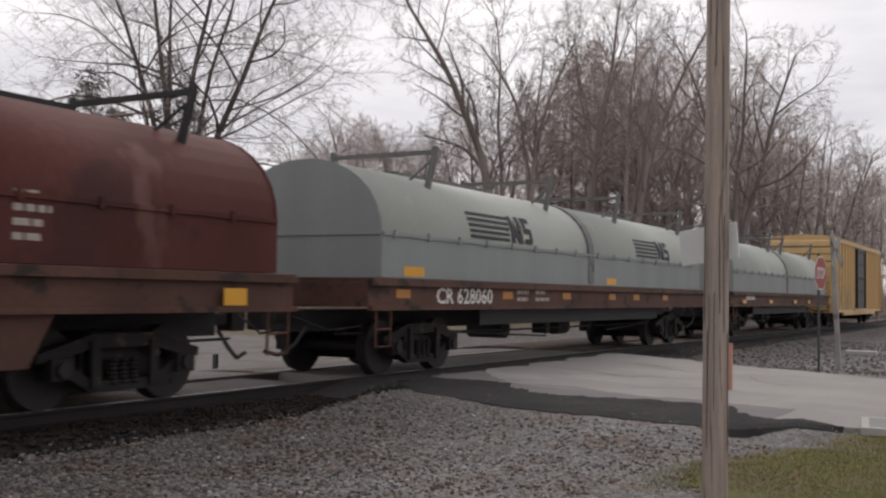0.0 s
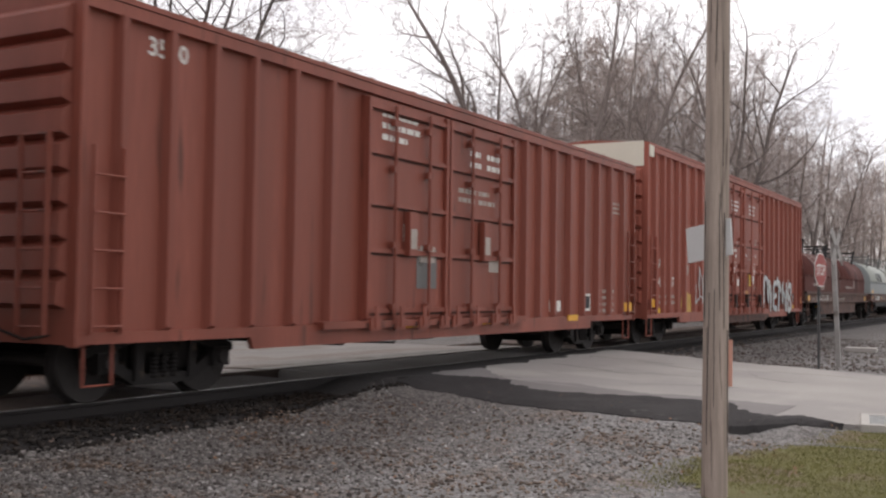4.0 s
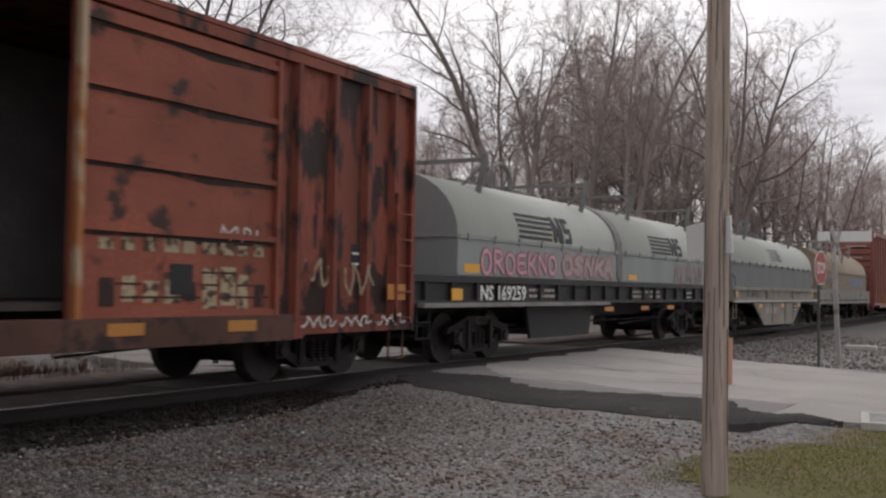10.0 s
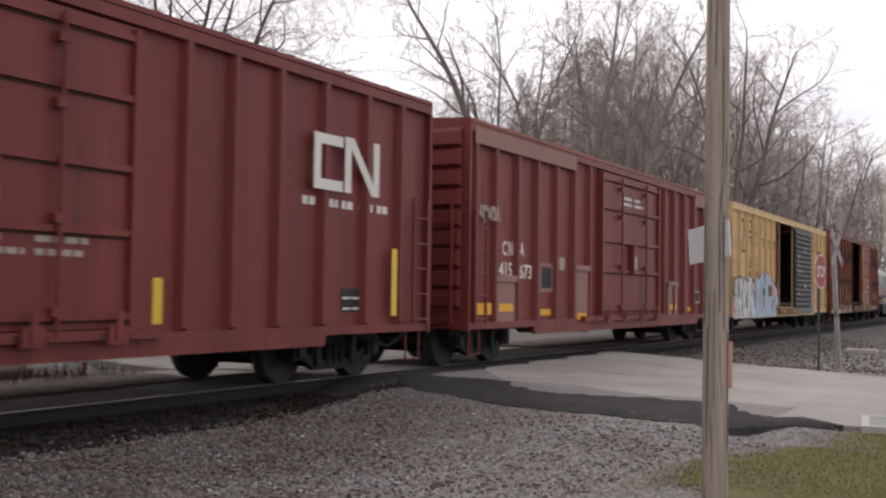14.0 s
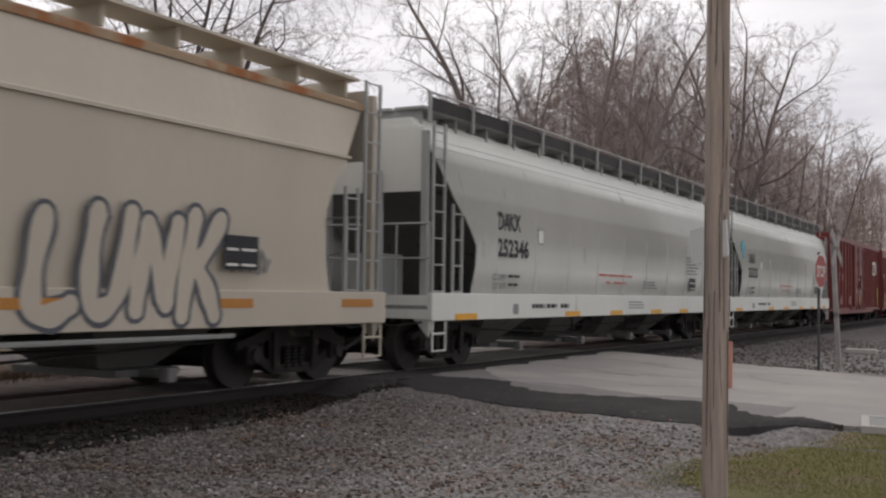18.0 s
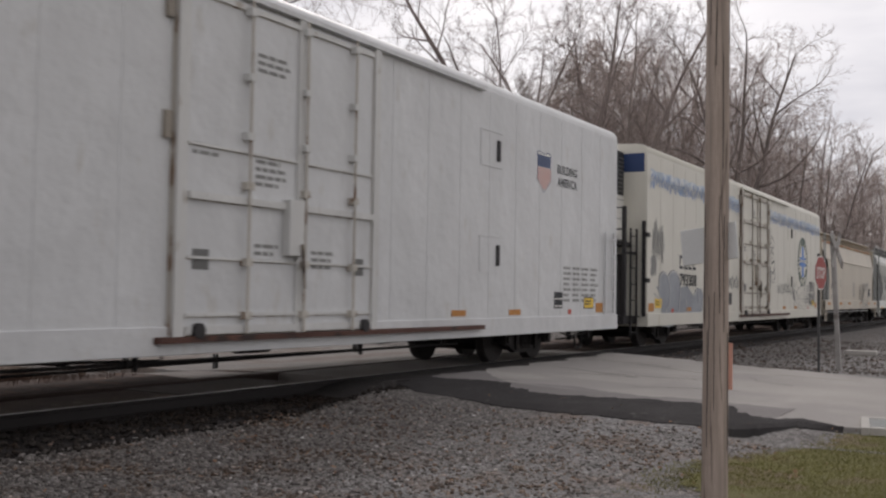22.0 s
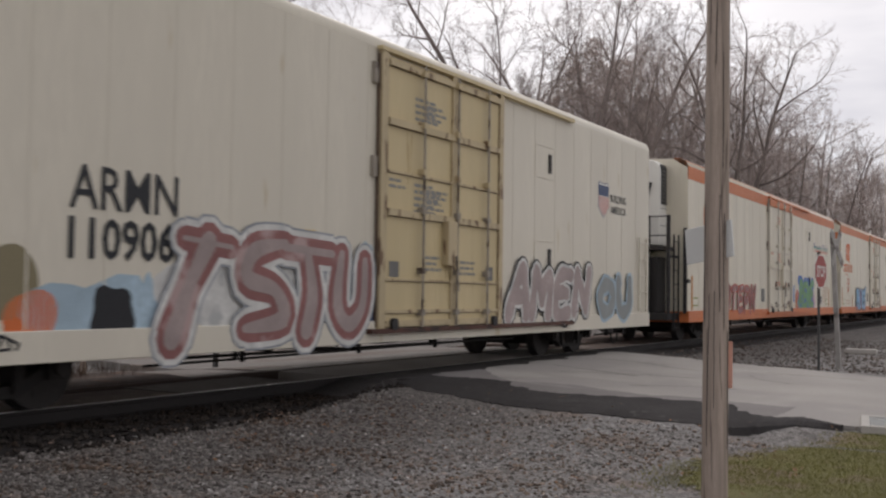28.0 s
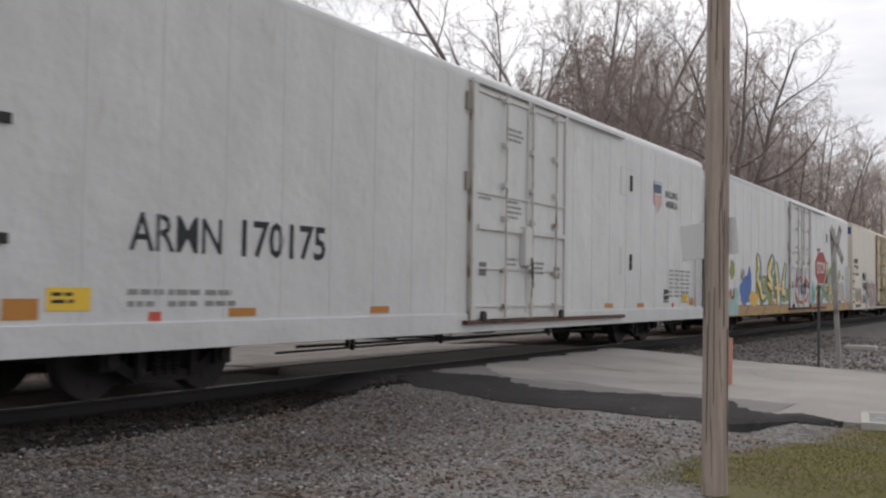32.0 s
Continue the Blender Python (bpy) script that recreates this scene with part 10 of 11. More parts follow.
def banded_paint():
    """Letters painted in three bands: navy at the top, teal, red at the foot."""
    m = material("three_band_lettering_paint", (0.3, 0.1, 0.1), 0.55, var=0.0, bump=0)
    n, k = m.node_tree.nodes, m.node_tree.links
    co, sx, add, mod, ramp = (n.new("ShaderNode" + q) for q in ("TexCoord", "SeparateXYZ", "Math", "Math", "ValToRGB"))
    add.operation, mod.operation = "SUBTRACT", "MODULO"
    add.inputs[1].default_value, mod.inputs[1].default_value = 2.26, 0.48
    k.new(co.outputs["Object"], sx.inputs[0])
    k.new(sx.outputs["Z"], add.inputs[0])
    k.new(add.outputs[0], mod.inputs[0])
    k.new(mod.outputs[0], ramp.inputs[0])
    r = ramp.color_ramp
    r.elements[0].position, r.elements[0].color = 0.0, (0.55, 0.12, 0.08, 1)
    r.elements[1].position, r.elements[1].color = 0.41, (0.55, 0.12, 0.08, 1)
    for p, c in ((0.085, (0.55, 0.12, 0.08, 1)), (0.09, (0.6, 0.5, 0.4, 1)), (0.105, (0.6, 0.5, 0.4, 1)), (0.11, (0.05, 0.3, 0.24, 1)), (0.19, (0.05, 0.28, 0.26, 1)), (0.22, (0.05, 0.06, 0.2, 1)), (0.4, (0.09, 0.05, 0.2, 1))):
        r.elements.new(p).color = c
    k.new(ramp.outputs[0], n["Principled BSDF"].inputs["Base Color"])
    return m


M_SLOGAN = banded_paint()


def slogan(c, drop=0.0):
    for s, x, z, w in (("Protecting Today's", 18.1, 3.7, 3.3), ("Perishables", 18.75, 3.22, 2.1), ("For Tomorrow", 18.45, 2.74, 2.6)):
        letters(c, s, x, z - drop, 0.36, M_SLOGAN, RY, w, bold=0.02, shear=0.2)
    bars(c, 18.9, 2.5 - drop, 1.8, 0.07, 1, M_LETTERRED, RY)


def cream_marks(c, num, drop=0.0):
    out = [(1.5, 3.36), (1.52, 3.72), (1.6, 3.86), (1.75, 3.95), (2.76, 3.97), (2.76, 3.68), (2.6, 3.68), (2.6, 3.05), (2.25, 3.05), (2.25, 3.14), (1.8, 3.1), (1.6, 3.18)]
    part("emblem", Mesh().plate(out, RY - 0.001, 0.003), M_LETTERORANGE, c, "orange round-cornered emblem")
    s = Mesh()
    for k in range(6):
        a = k * math.pi / 3
        d, e = Vector((math.cos(a), math.sin(a))) * 0.26, Vector((-math.sin(a), math.cos(a))) * 0.018
        s.plate([(1.9 - e.x, 3.55 - e.y), (1.9 + d.x - e.x, 3.55 + d.y - e.y), (1.9 + d.x + e.x, 3.55 + d.y + e.y), (1.9 + e.x, 3.55 + e.y)], RY - 0.004, 0.002 + k * 0.0005)
    part("emblem_star", s, M_CREAMY, c)
    m = Mesh()
    x = 0.8
    for i in range(9):
        if i == 4:
            m.plate([(x, 2.72), (x + 0.13, 2.72), (x + 0.145, 2.8), (x + 0.015, 2.8)], RY - 0.001, 0.003)
            x += 0.2
            continue
        m.plate([(x, 2.57), (x + 0.1, 2.57), (x + 0.145, 2.95), (x + 0.045, 2.95)], RY - 0.001, 0.003).plate([(x + 0.146, 2.86), (x + 0.27, 2.86), (x + 0.28, 2.95), (x + 0.155, 2.95)], RY - 0.001, 0.003)
        if i % 2:
            m.plate([(x + 0.18, 2.57), (x + 0.27, 2.57), (x + 0.28, 2.85), (x + 0.2, 2.85)], RY - 0.001, 0.003)
        else:
            m.plate([(x + 0.105, 2.57), (x + 0.25, 2.57), (x + 0.26, 2.66), (x + 0.115, 2.66)], RY - 0.001, 0.003)
        x += 0.32
    tagged(part("emblem", m, M_LETTERORANGE, c, "orange block strokes"), kind="stuff")
    bars(c, 1.4, 2.46, 1.3, 0.08, 1, M_LETTERORANGE, RY)
    letters(c, "CRYX", 1.74, 1.96, 0.32, M_LETTERORANGE, RY, 0.9)
    letters(c, num, 1.82, 1.6, 0.26, M_LETTERORANGE, RY, 0.72)
    for x, h in ((0.32, 0.92), (3.45, 0.52), (14.3, 0.52), (17.6, 0.5), (21.6, 0.8)):
        patch(c, x, x + 0.14, 0.9, 0.9 + h, M_REFLECTDULL, RY)
    for x in (0.44, 20.85):
        patch(c, x, x + 0.56, 1.0, 1.24, M_G_GREEN, RY, 0.004, "placard")
        patch(c, x + 0.04, x + 0.52, 1.04, 1.2, M_CREAMY, RY, 0.008, "placard")
    bars(c, 1.6, 1.2, 1.2, 0.26, 2, M_ORANGEDIM, RY, 2)
    patch(c, 8.58, 9.0, 1.12, 1.56, M_DARKGREY, RY, 0.015, "vent", "grey louvred vent")
    data_panel(c, 19.55, 1.04, RY, 0.38, 0.31)
    bars(c, 20.2, 1.75, 1.3, 0.7, 6, M_ORANGEDIM, RY, 3)
    slogan(c, drop)


def car_cream_a():
    c = reefer("cream refrigerator car with orange bands and a blue tag", -104.7, 22.97, M_CREAM, M_ORANGE, door=(9.6, 13.4), top_band=M_ORANGE, unit="cream")
    cream_marks(c, "5051")
    sprayed(c, word_lines("PHIES", 4, 0.06), (4.6, 7.8, 0.8, 1.7), 0.27, ((M_LETTERBLACK, 0.07), (M_G_SKY, 0.0)), RY - 0.036, "pale blue graffiti letters with violet bands and navy edges")
    sprayed(c, [[(0.9, 0.9), (1.0, 1.12)]], (4.55, 7.85, 0.78, 1.72), 0.2, ((M_LETTERBLACK, 0.06), (M_G_SKY, 0.0)), RY - 0.036)


def car_cream_b():
    c = reefer("cream refrigerator car with orange bands and a blue-green mural", -129.73, 23.06, M_CREAM, M_ORANGE, door=(9.6, 13.4), top_band=M_ORANGE, unit="side")
    cream_marks(c, "5052", 0.48)
    blob(c, 14.7, 1.15, 0.7, 0.9, M_LETTERRED, RY, seed=3)
    blob(c, 18.0, 1.15, 0.8, 0.6, M_G_PINK, RY, seed=4)
    blob(c, 16.3, 0.95, 3.3, 0.75, M_G_LEAF, RY, 0.001, seed=5)
    sprayed(c, word_lines("RENE", 7), (14.9, 17.9, 0.88, 1.95), 0.3, ((M_G_ROYAL, 0.09), (M_G_LEAF, 0.0)), RY - 0.004, "blue-green graffiti letters", 0.06)
    blob(c, 15.2, 1.95, 0.9, 0.45, M_G_ROYAL, RY - 0.004, seed=6)
    blob(c, 16.6, 1.9, 1.6, 0.4, M_G_ROYAL, RY - 0.004, seed=7)
    scrawl(c, 13.7, 0.95, 0.45, 0.9, M_G_BLUE2, RY, 3, 0.018, 5)
    sprayed(c, word_lines("HOTEPN", 8), (2.7, 7.5, 0.78, 1.66), 0.17, ((M_LETTERRED, 0.035), (M_G_MAUVE, 0.0)), RY - 0.036, "red graffiti letters", 0.04)


def car_buff():
    c = reefer("stained white refrigerator car with a yellowed door and layered graffiti", -153.75, 20.75, M_BUFF, M_BUFF, door=(8.8, 12.6), door_mat=M_TANDOOR, unit="plain", z0=0.54)
    letters(c, "ARMN", 3.3, 2.05, 0.44, M_LETTERBLACK, RY - 0.008, 1.48, bold=0.006)
    letters(c, "110906", 3.3, 1.56, 0.4, M_LETTERBLACK, RY - 0.008, 1.44, bold=0.02)
    blob(c, 6.5, 1.3, 4.0, 1.3, M_G_WHITE, RY, 0.001, seed=33, rough=0.12, n=40)
    slabs = [[(0.06, 0.0, 1.2), (0.12, 0.45, 1.0), (0.2, 0.88, 1.2)], [(0.1, 0.9, 0.7), (0.3, 0.84, 0.7)], [(0.55, 0.92, 0.8), (0.4, 0.82, 1.1), (0.37, 0.56, 1.1), (0.5, 0.44, 1.0), (0.54, 0.16, 1.2), (0.36, 0.07, 0.8)],
             [(0.54, 0.88, 0.8), (0.8, 0.84, 0.8)], [(0.66, 0.84, 0.9), (0.69, 0.4, 1.15), (0.66, 0.03, 1.2)], [(0.85, 0.84, 0.9), (0.83, 0.3, 1.1), (0.9, 0.08, 1.1), (0.98, 0.3, 1.0), (0.99, 0.78, 0.9)]]
    sprayed(c, slabs, (4.45, 8.45, 0.72, 1.95), 0.4, ((M_G_GREY, 0.1), (M_G_WHITE, 0.07), (M_G_MAUVE, 0.0), (M_G_LILAC, -0.11)), RY - 0.036, "mauve slab graffiti letters with white edges")
    blob(c, 4.35, 1.0, 0.4, 0.7, M_G_BLUE, RY, 0.002, seed=41, rough=0.4)
    blob(c, 8.55, 1.55, 0.35, 0.8, M_G_BLUE, RY, 0.004, seed=42, rough=0.4)
    blob(c, 3.6, 1.0, 1.5, 0.8, M_G_BLUE, RY, seed=2)
    blob(c, 3.9, 0.95, 0.6, 0.7, M_G_BLACK, RY, 0.002, seed=12)
    blob(c, 8.7, 1.15, 0.5, 1.1, M_NAVY, RY, 0.003, seed=13)
    sprayed(c, word_lines("AMEN", 11), (12.9, 16.8, 0.82, 1.8), 0.28, ((M_G_BLACK, 0.1), (M_G_WHITE, 0.06), (M_G_LILAC, 0.0)), RY - 0.036, "grey lilac graffiti letters", 0.04)
    sprayed(c, word_lines("OU", 12), (17.3, 19.5, 0.85, 1.6), 0.3, ((M_G_BLUE, 0.07), (M_HOODLOW, 0.0)), RY - 0.036)
    for x in (1.25, 1.95, 2.65):
        blob(c, x, 1.3, 0.64, 0.72, M_G_OLIVE, RY, seed=int(x * 10), rough=0.08, label="dull olive sprayed block")
    for i in range(5):
        scrawl(c, 0.15, 0.8 + i * 0.36, 0.55, 0.22, M_G_BLACK, RY, i + 3, 0.014, 5)
        bars(c, 0.18, 1.12 + i * 0.36, 0.6, 0.06, 1, M_G_BLACK, RY)
    scrawl(c, 0.4, 2.85, 1.3, 0.35, M_G_BLACK, RY, 8, 0.016, 9)
    scrawl(c, 0.4, 2.6, 1.5, 0.25, M_G_BLACK, RY, 9, 0.014, 9)
    scrawl(c, 1.0, 2.25, 1.1, 0.22, M_LETTERGREY, RY, 10, 0.012, 8)
    scrawl(c, 0.8, 0.62, 1.9, 0.22, M_G_BLACK, RY - 0.036, 11, 0.014, 11)
    blob(c, 2.9, 0.95, 0.6, 0.6, M_LETTERORANGE, RY, seed=19)
    shield(c, 17.4, 2.95)
    letters(c, "BUILDING", 18.12, 3.32, 0.16, M_LETTERBLACK, RY, 1.0)
    letters(c, "AMERICA", 18.12, 3.07, 0.16, M_LETTERBLACK, RY, 1.0)
    tape(c, (4.6, 7.6, 13.6, 16.0, 18.6), 0.93, 0.46, 0.1, M_REFLECTDULL, RY - 0.008)
    patch(c, 1.2, 1.75, 0.92, 1.08, M_REFLECTDULL, RY - 0.006)
    patch(c, 7.0, 7.3, 1.85, 2.05, M_LABELY, RY - 0.008, name="placard")
    bars(c, 9.7, 4.2, 0.9, 0.4, 4, M_LETTERGREY, RY - 0.05)
    bars(c, 9.7, 2.9, 0.9, 0.5, 5, M_LETTERGREY, RY - 0.05)
    part("end_band", Mesh().box(-0.012, -0.002, -1.5, 1.5, 4.35, 4.72), M_NAVY, c, "navy band across the end")
    part("end_ladder_frame", Mesh().box(-0.4, -0.05, -1.45, -1.4, 0.9, 2.6).box(-0.4, -0.05, -1.45, 1.4, 2.55, 2.6), M_BUFF, c)
    ladder(c, -0.45, -1.42, 0.9, 2.6, M_BUFF, w=0.4)
    part("end_box", Mesh().box(-0.5, -0.05, -0.9, 0.9, 0.95, 1.35).box(-0.2, -0.05, -0.2, 0.5, 1.6, 2.1), M_BLACK, c)
    for i in range(8):
        part("louvre", Mesh().box(0.12, 0.62, -1.6, -1.57, 1.25 + i * 0.2, 1.3 + i * 0.2), M_BUFF, c)


def car_mural():
    c = reefer("white refrigerator car with a long yellow and teal mural", -178.34, 23.09, M_WHITE, M_G_WOOD, unit="grille")
    reefer_tapes(c, 23.09)
    shield(c, 18.75, 3.25)
    letters(c, "BUILDING", 19.66, 3.66, 0.17, M_LETTERBLACK, RY, 1.0)
    letters(c, "AMERICA", 19.66, 3.41, 0.17, M_LETTERBLACK, RY, 1.0)
    letters(c, "AR", 1.72, 1.68, 0.36, M_LETTERBLACK, RY, 0.6)
    for x, z, w, h, s in ((4.6, 1.5, 1.6, 1.2, 1), (6.2, 1.45, 2.2, 1.2, 2), (8.2, 1.2, 1.4, 0.5, 3), (9.0, 1.25, 0.7, 0.5, 4), (0.7, 2.0, 0.6, 0.6, 10), (13.6, 1.2, 0.5, 0.9, 11), (12.9, 1.8, 0.4, 0.6, 12)):
        blob(c, x, z, w, h, M_G_GREEN, RY, seed=s, rough=0.4, label="olive green sprayed patch")
    first = [[(0.07, 0.93, 0.9), (0.1, 0.72, 1.05), (0.06, 0.52, 0.8), (0.14, 0.36, 0.9), (0.2, 0.13, 0.75), (0.31, 0.14, 0.3)],
             [(0.52, 0.98, 0.6), (0.46, 0.82, 1.1), (0.4, 0.66, 0.95), (0.48, 0.5, 0.9), (0.5, 0.34, 0.8), (0.37, 0.42, 0.45)],
             [(0.63, 0.8, 1.0), (0.68, 0.5, 0.9), (0.72, 0.06, 1.5)], [(0.6, 0.33, 0.45), (0.8, 0.31, 0.45)],
             [(0.95, 0.86, 0.4), (0.9, 0.55, 0.9), (0.9, 0.3, 0.9)], [(0.86, 0.46, 0.7), (0.85, 0.26, 0.75), (0.95, 0.22, 0.75)]]
    for strokes, a, b, z1 in ((first, 3.65, 8.6, 2.55),):
        sprayed(c, strokes, (a + 0.24, b + 0.24, 0.98, z1 - 0.06), 0.42, ((M_G_TEAL, 0.05),), RY - 0.003)
        sprayed(c, strokes, (a, b, 0.98, z1), 0.36, ((M_G_BLACK, 0.05), (M_G_GOLD, 0.0), (M_G_YELLOW, -0.05)), RY - 0.012, "pale yellow graffiti letters with gold edges and teal shadow")
    # the second word: four spurred letters with teal counters and gold shading
    for pts in [[(16.32, 2.02), (16.52, 2.06), (16.53, 1.79), (16.51, 1.55), (16.64, 1.34), (16.65, 1.1), (16.3, 1.16), (16.23, 1.42), (16.27, 1.82)], [(17.63, 2.33), (18.12, 2.53), (18.89, 2.65), (19.18, 2.56), (19.11, 2.02), (19.17, 1.58), (19.01, 1.24), (18.69, 1.23), (18.45, 1.7), (18.2, 2.15), (18.06, 2.14), (17.72, 1.72), (17.56, 1.31), (17.71, 1.01), (17.21, 0.99), (16.95, 1.1), (17.19, 1.35), (17.38, 1.53), (17.57, 1.84)], [(14.39, 1.53), (14.65, 1.63), (15.19, 1.72), (15.29, 1.58), (14.83, 1.4)], [(14.15, 1.47), (14.32, 1.46), (14.48, 1.27), (14.25, 1.03), (14.15, 1.07)], [(20.26, 2.32), (20.6, 2.47), (20.86, 2.17), (20.52, 1.96), (20.28, 1.95)], [(21.28, 2.22), (21.78, 2.16), (21.62, 1.96), (21.34, 2)], [(13.99, 1.58), (14.15, 1.66), (14.19, 1.51), (14.04, 1.45)], [(19.85, 2.26), (20.22, 2.13), (20.04, 1.94), (19.81, 2)]]:
        part("graffiti", Mesh().plate([(q.x, q.y) for q in smooth_line(pts, 3)], RY - 0.0005, 0.003), M_G_GREEN, c, "olive green sprayed patch")
    for pts in [[(15.31, 2.29), (15.51, 2.39), (15.92, 2.41), (15.98, 2.28), (15.8, 1.99), (15.8, 1.79), (15.82, 1.53), (15.59, 1.52), (15.5, 2.01)], [(15.29, 1.58), (15.51, 1.55), (15.54, 1.21), (15.35, 1.17), (15.29, 1.28)], [(15.72, 1.33), (15.97, 1.49), (16.05, 1.93), (16.18, 2.13), (16.25, 1.74), (16.25, 1.02), (15.74, 0.97)], [(16.78, 2.47), (17.02, 2.6), (17.49, 2.45), (17.53, 2.24), (17.37, 1.88), (17.18, 1.81), (17.17, 2.19)], [(16.61, 1.38), (17.19, 1.36), (17.07, 1.14), (16.89, 1.1), (16.67, 1.22)], [(18.21, 2.13), (18.47, 2.1), (18.43, 1.56), (18.29, 1.69)], [(17.7, 1.14), (18.01, 1.25), (18.31, 1.23), (18.41, 0.99), (17.71, 0.98)], [(19.1, 2.48), (19.35, 2.57), (19.37, 2.06), (19.07, 2.01)], [(19.12, 1.87), (19.29, 1.73), (19.6, 1.39), (19.35, 1.17), (19.14, 1.24)], [(19.66, 2.55), (19.8, 2.31), (19.57, 1.94), (19.56, 2.12)]]:
        part("graffiti", Mesh().plate([(q.x, q.y) for q in smooth_line(pts, 3)], RY - 0.004, 0.003), M_G_TEAL, c)
    for pts in ([(14.93, 2.11), (14.98, 2.22), (15.27, 2.1), (15.47, 2), (15.55, 1.78), (15.59, 1.52), (15.82, 1.53), (15.8, 1.79), (15.8, 1.99), (15.98, 2.28), (16.17, 2.41), (16.25, 2.39), (16.15, 2.09), (16, 1.8), (15.97, 1.49), (15.91, 1.14), (15.81, 1.1), (15.72, 1.33), (15.71, 0.98), (14.69, 0.99), (14.64, 1.22), (15.2, 1.41), (15.3, 1.19), (15.48, 1.16), (15.54, 1.29), (15.49, 1.55), (15.34, 1.58), (15.21, 1.8), (15.04, 1.95)],
                [(17.02, 2.67), (17.35, 2.66), (17.26, 2.35), (17.17, 2.19), (17.18, 1.84), (17.05, 1.84), (16.99, 2), (16.86, 1.98), (16.8, 1.85), (16.93, 1.75), (17.05, 1.71), (16.9, 1.64), (16.81, 1.51), (16.94, 1.43), (17.06, 1.48), (17.09, 1.61), (17.25, 1.61), (17.35, 1.49), (17.19, 1.37), (16.88, 1.34), (16.61, 1.43), (16.52, 1.59), (16.68, 1.72), (16.56, 1.83), (16.52, 2.08), (16.66, 2.29), (16.97, 2.43)],
                [(18.16, 2.35), (18.2, 2.15), (18.29, 1.69), (18.46, 1.37), (18.69, 1.21), (18.94, 0.97), (18.47, 0.98), (18.31, 1.23), (18.01, 1.25), (17.99, 0.98), (17.71, 0.98), (17.7, 1.14), (17.56, 1.31), (17.62, 1.54), (17.89, 1.77), (18.06, 2.14)],
                [(19.3, 2.74), (19.43, 2.81), (19.7, 2.66), (19.62, 2.35), (19.54, 2.09), (19.63, 1.84), (19.46, 1.74), (19.51, 1.56), (19.86, 1.75), (20.18, 1.84), (20.33, 1.61), (20.29, 1.38), (20.06, 1.32), (19.6, 1.44), (19.34, 1.49), (19.29, 1.73), (19.08, 1.87), (18.99, 2.03), (19.37, 2.06), (19.31, 2.32)]):
        part("graffiti", Mesh().plate(pts, RY - 0.0075, 0.003), M_G_YELLOW, c, "pale yellow graffiti letter with spurs and dark edges")
        sprayed(c, [pts + pts[:1]], (0, 1, 0, 1), 0.05, ((M_G_BLACK, 0.0),), RY - 0.014)
    for pts in [[(14.94, 2.12), (14.98, 2.22), (15.27, 2.1), (15.29, 1.75), (15.21, 1.8), (15.04, 1.95)], [(14.68, 1), (14.65, 1.22), (15.2, 1.4), (15.3, 1.19), (15.45, 1.14), (15.43, 0.99)], [(16.55, 2.08), (16.68, 2.28), (16.81, 2.35), (16.77, 1.93), (16.62, 1.8), (16.56, 1.85)], [(16.57, 1.59), (16.69, 1.67), (16.69, 1.47), (16.6, 1.45)], [(19.65, 1.47), (19.91, 1.73), (20.18, 1.82), (20.31, 1.61), (20.26, 1.4), (20.06, 1.35)], [(18.5, 1.16), (18.69, 1.19), (18.9, 0.99), (18.51, 0.99)], [(17.59, 1.32), (17.64, 1.51), (17.79, 1.63), (17.77, 1.23)]]:
        part("graffiti", Mesh().plate(pts, RY - 0.011, 0.002), M_G_GOLD, c)
    part("graffiti", Mesh().plate([(18.06, 1.63), (18.22, 1.37), (17.98, 1.37)], RY - 0.0145, 0.002), M_G_TEAL, c)
    sprayed(c, [[(15.28, 1.77), (15.46, 1.74), (15.55, 1.29), (15.53, 1.06)], [(14.64, 1.22), (14.9, 1.37), (15.2, 1.41)], [(14.71, 1.21), (15.2, 1.34)], [(14.87, 2.25), (14.96, 2.33), (15.27, 2.21)], [(14.86, 2.07), (14.87, 2.25)], [(17.02, 2.71), (17.41, 2.67)], [(16.31, 2.43), (16.19, 2.49)], [(19.34, 2.81), (19.74, 2.66)]], (0, 1, 0, 1), 0.03, ((M_G_BLACK, 0.0),), RY - 0.015)
    blob(c, 3.5, 1.1, 1.2, 0.5, M_G_GOLD, RY - 0.006, seed=21)
    blob(c, 2.4, 1.35, 1.5, 0.9, M_G_ROYAL, RY, 0.001, seed=30, label="royal blue sprayed shape")
    blob(c, 2.9, 1.75, 0.5, 0.8, M_G_ROYAL, RY, 0.002, seed=31)
    blob(c, 13.9, 1.2, 0.5, 1.3, M_G_TEAL, RY, 0.001, seed=33, rough=0.5)
    part("graffiti", Mesh().plate([(0.05, 0.6), (1.35, 0.6), (1.35, 1.3), (1.15, 1.45), (0.9, 1.45), (0.75, 1.1), (0.05, 1.1)], RY - 0.037, 0.003), material("spray_pale_mint", (0.33, 0.5, 0.47), 0.5, var=0.25, big=2.5), c, "flat mint-green sprayed shape")
    for x in (0.25, 0.55):
        blob(c, x, 1.25, 0.24, 0.36, M_MAROON, RY, seed=int(x * 100), rough=0.05)
    ring = [(11.2 + 1.35 * math.cos(a), 1.45 + 0.5 * math.sin(a)) for a in np.linspace(0, 6.2, 30)]
    m = Mesh()
    for (x0, z0), (x1, z1) in zip(ring, ring[1:]):
        m.plate([(x0, z0 - 0.06), (x1, z1 - 0.06), (x1, z1 + 0.06), (x0, z0 + 0.06)], RY - 0.09, 0.003)
    part("graffiti", m, M_LETTERRED, c)
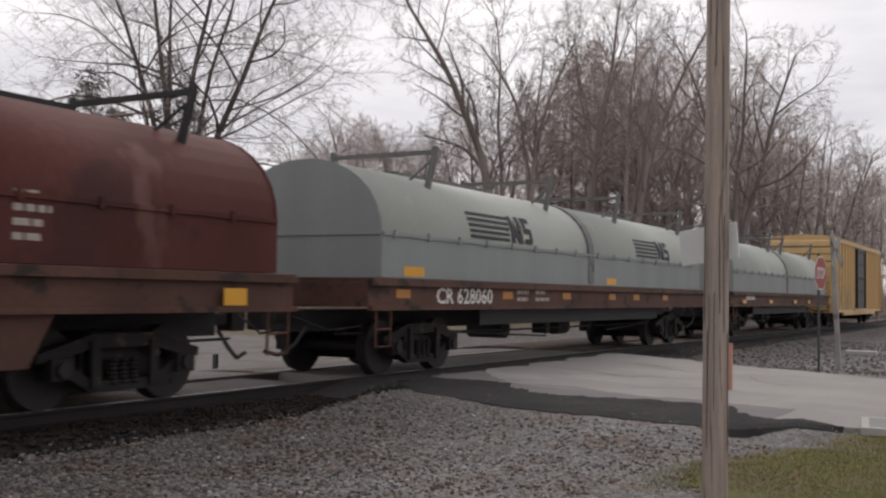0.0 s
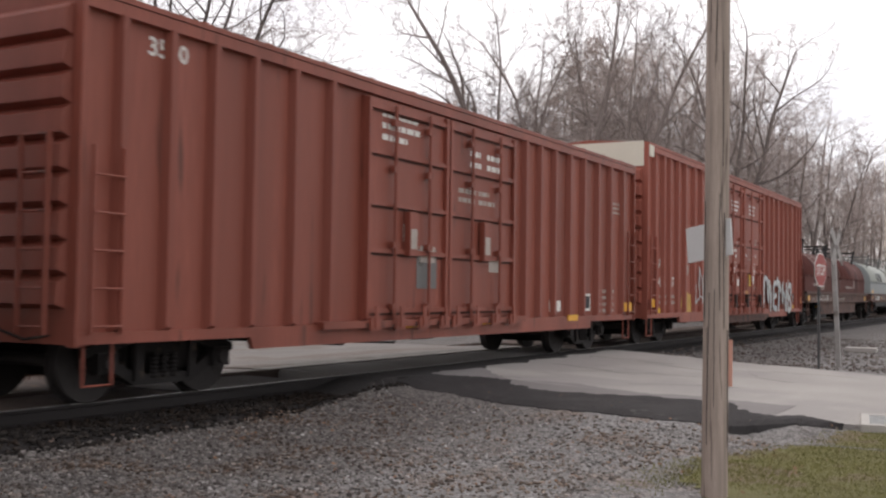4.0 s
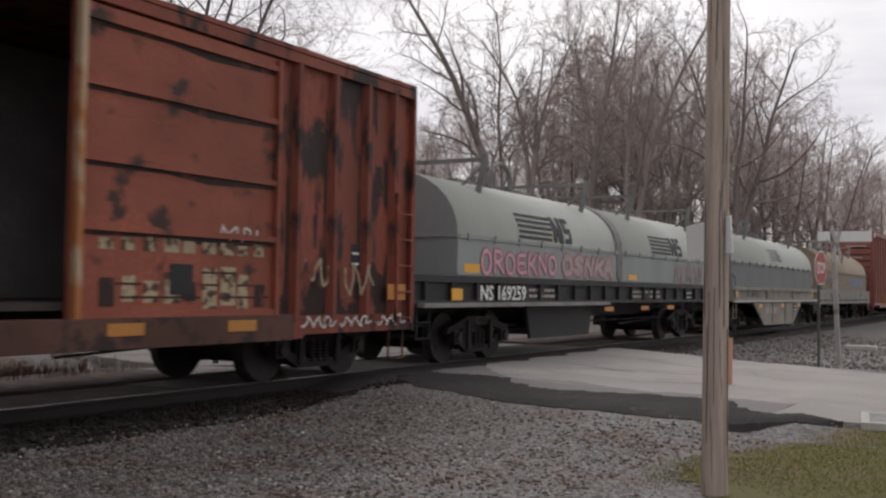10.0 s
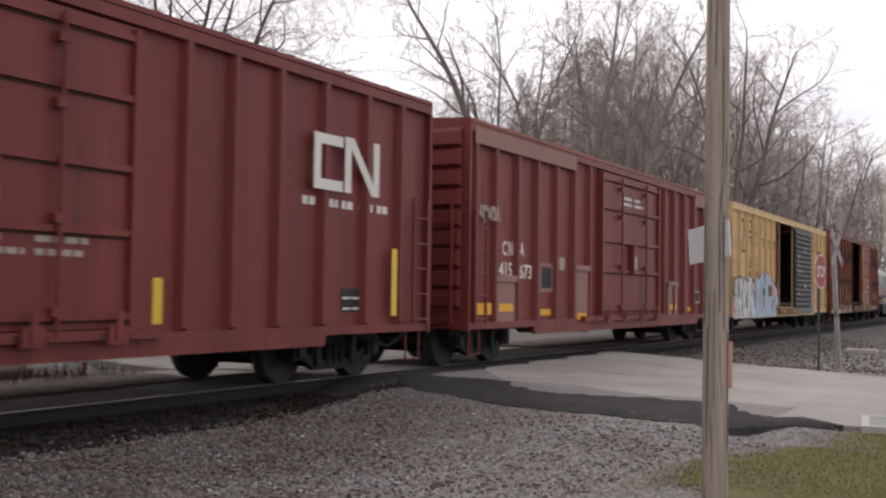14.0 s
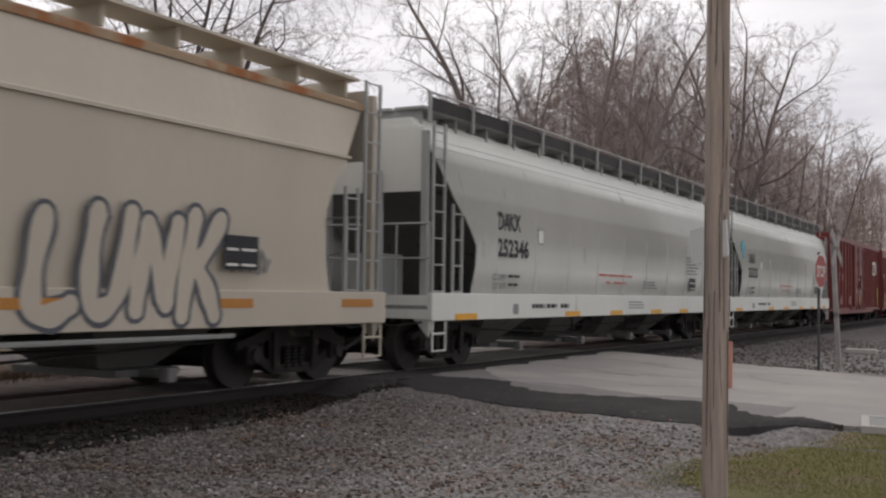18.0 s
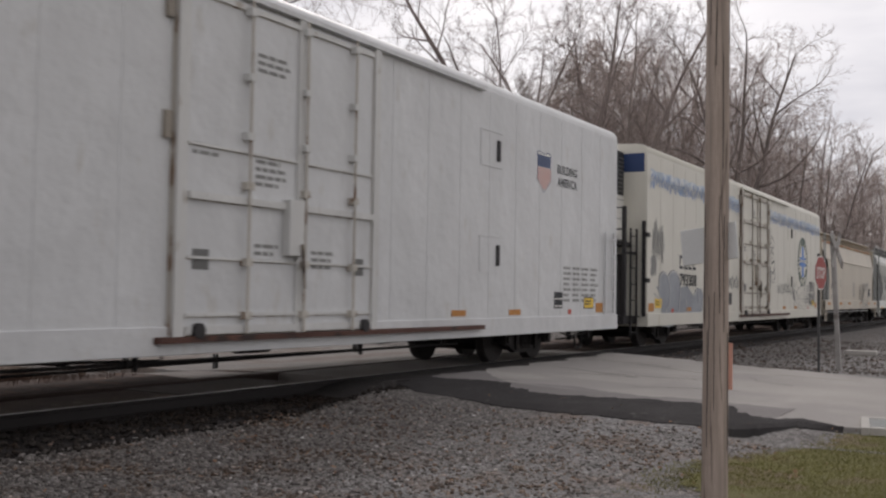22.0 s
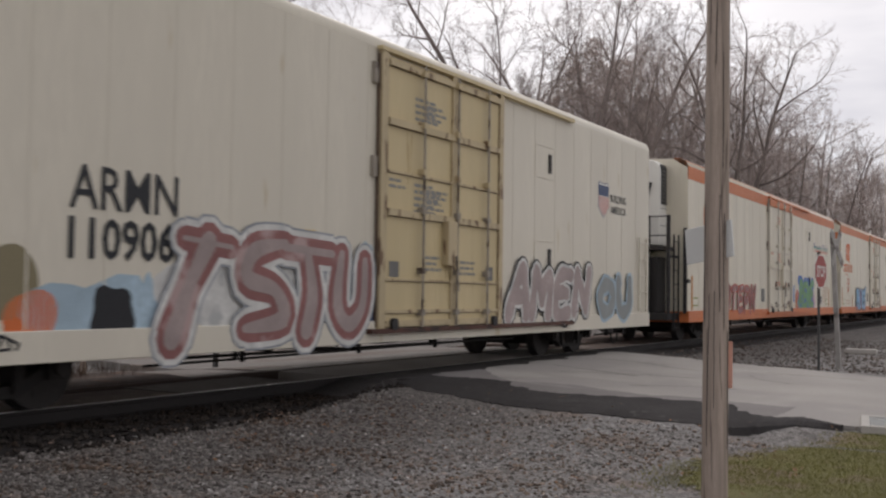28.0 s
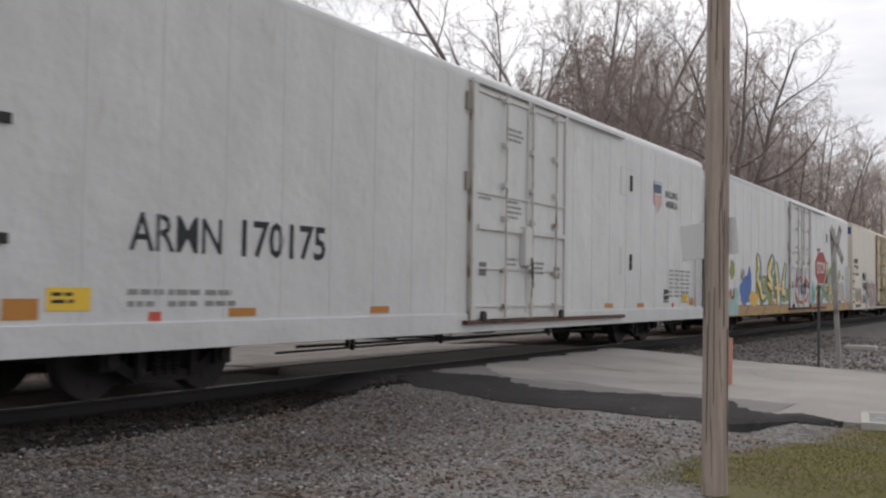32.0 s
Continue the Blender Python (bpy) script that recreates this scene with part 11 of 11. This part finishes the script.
    for k, s in enumerate("TCI"):
        letters(c, s, 10.45 + k * 0.6, 1.3, 0.36, M_G_PURPLE, RY - 0.09, 0.36, bold=0.06)
    for x, h in ((10.3, 0.5), (11.2, 0.75), (12.0, 0.5)):
        part("graffiti", Mesh().plate([(x - 0.16, 1.75), (x + 0.16, 1.75), (x + 0.02, 1.75 + h), (x - 0.02, 1.75 + h)], RY - 0.055, 0.003), M_G_PURPLE, c)
    for x, z in ((4.75, 1.75), (6.2, 1.3), (7.35, 1.6), (16.31, 1.7), (17.57, 1.93), (17.78, 2.05), (18.68, 1.61), (19.81, 2.08)):
        part("graffiti", Mesh().plate([(x - 0.28, z), (x - 0.03, z - 0.03), (x, z - 0.5), (x + 0.03, z - 0.03), (x + 0.28, z), (x + 0.03, z + 0.03), (x, z + 0.5), (x - 0.03, z + 0.03)], RY - 0.03, 0.003), M_G_WHITE, c, "white star glint")
    for x, z in ((20.7, 1.2), (21.0, 1.5), (21.25, 1.1), (21.6, 1.55), (21.9, 1.25), (21.1, 0.85)):
        blob(c, x, z, 0.2, 0.5, M_G_BLACK, RY, seed=int(x * 10), rough=0.1)
        blob(c, x, z, 0.15, 0.44, M_G_WHITE, RY, 0.004, seed=int(x * 10), rough=0.1)
    blob(c, 20.8, 0.85, 0.4, 0.4, M_NAVY, RY, 0.006, seed=3, rough=0.03)
    for i in range(9):
        x = 2.2 + i * 2.4
        part("graffiti", Mesh().plate([(x, 0.57), (x + 0.07, 0.57), (x + 0.5, 0.86), (x + 0.43, 0.86)], RY - 0.036, 0.003), M_G_BLACK, c)
    part("graffiti", Mesh().plate([(1.4, 0.872), (23.0, 0.872), (23.0, 0.9), (1.4, 0.9)], RY - 0.001, 0.003), M_G_BLACK, c, "thin black line above the sill")
    part("end_panel", Mesh().box(-0.012, -0.002, -1.5, -1.0, 4.08, 4.22), M_G_BLACK, c)
    part("end_stencil", Mesh().box(-0.008, -0.002, -1.46, -1.08, 4.5, 4.6).box(-0.008, -0.002, -1.48, -1.06, 4.33, 4.43), M_LETTERGREY, c)


def car_reefer_white_b():
    c = reefer("white refrigerator car with black lettering and amber tape", -203.9, 22.95, M_WHITE, M_WHITE, unit="grille")
    reefer_marks(c, "170175")
    reefer_tapes(c, 22.95)
    shield(c, 18.65, 3.25)
    letters(c, "BUILDING", 19.6, 3.67, 0.17, M_LETTERBLACK, RY, 1.0)
    letters(c, "AMERICA", 19.6, 3.42, 0.17, M_LETTERBLACK, RY, 1.0)


for build in (car_yellow_lead, car_grey_coil, car_grey_coil_emblem, car_red_coil, car_red_graffiti, car_plain_red, car_red_tall, car_tan_coil, car_cream_coil, car_black_coil, car_rusty_open, car_yellow_open,
              car_maroon_patched, car_maroon_stripes, car_hopper_emblem, car_hopper_plain, car_hopper_beige, car_reefer_green, car_reefer_white_a, car_cream_a, car_cream_b, car_buff, car_mural, car_reefer_white_b):
    build()


def motions():
    """The train rolls past; its wheels turn while they are in view; the loose sign swings."""
    for car, rear in TRAIN:
        walk(car, [(t, pose(rear + travel(t), 0, 0)) for t in range(0, 33, 2)])
    for wheel, a, rear in WHEELS:
        # in view from about x = 3 to x = 75
        seen = [f for f in range(0, 961) if 3 < rear + 10 + travel(f / 30) < 62]
        if not seen:
            continue
        fs = [0] + [f for f in range(seen[0], seen[-1] + 1) if f > 0] + ([960] if seen[-1] < 960 else [])
        r0 = travel(seen[0] / 30)
        ends = travel(seen[-1] / 30)
        walk(wheel, [(f / 30, pose(a, 0, 0.435, 0, math.degrees(((min(max(travel(f / 30), r0), ends)) - r0) / 0.435) % 360, 0)) for f in fs])
    walk(SIGN, [(t, pose(8.72, -7.38, 1.71, -6, 0, yaw)) for t, yaw in ((0, -22), (1, -16), (2, -22), (3, -38), (4, -36), (5, -40), (6, -40), (7, -30), (7.5, -22), (8, -20), (9, -22), (10, -36), (11, -38), (12, -30), (13, -32), (14, -40),
                                                                      (15, -42), (16.5, -44), (18, -44), (19, -42), (20, -32), (21, -12), (22, -24), (23, -12), (24, -12), (25, -14), (26, -12), (27.5, -26), (28.5, -40), (30, -44), (31, -36), (32, -22))])


motions()
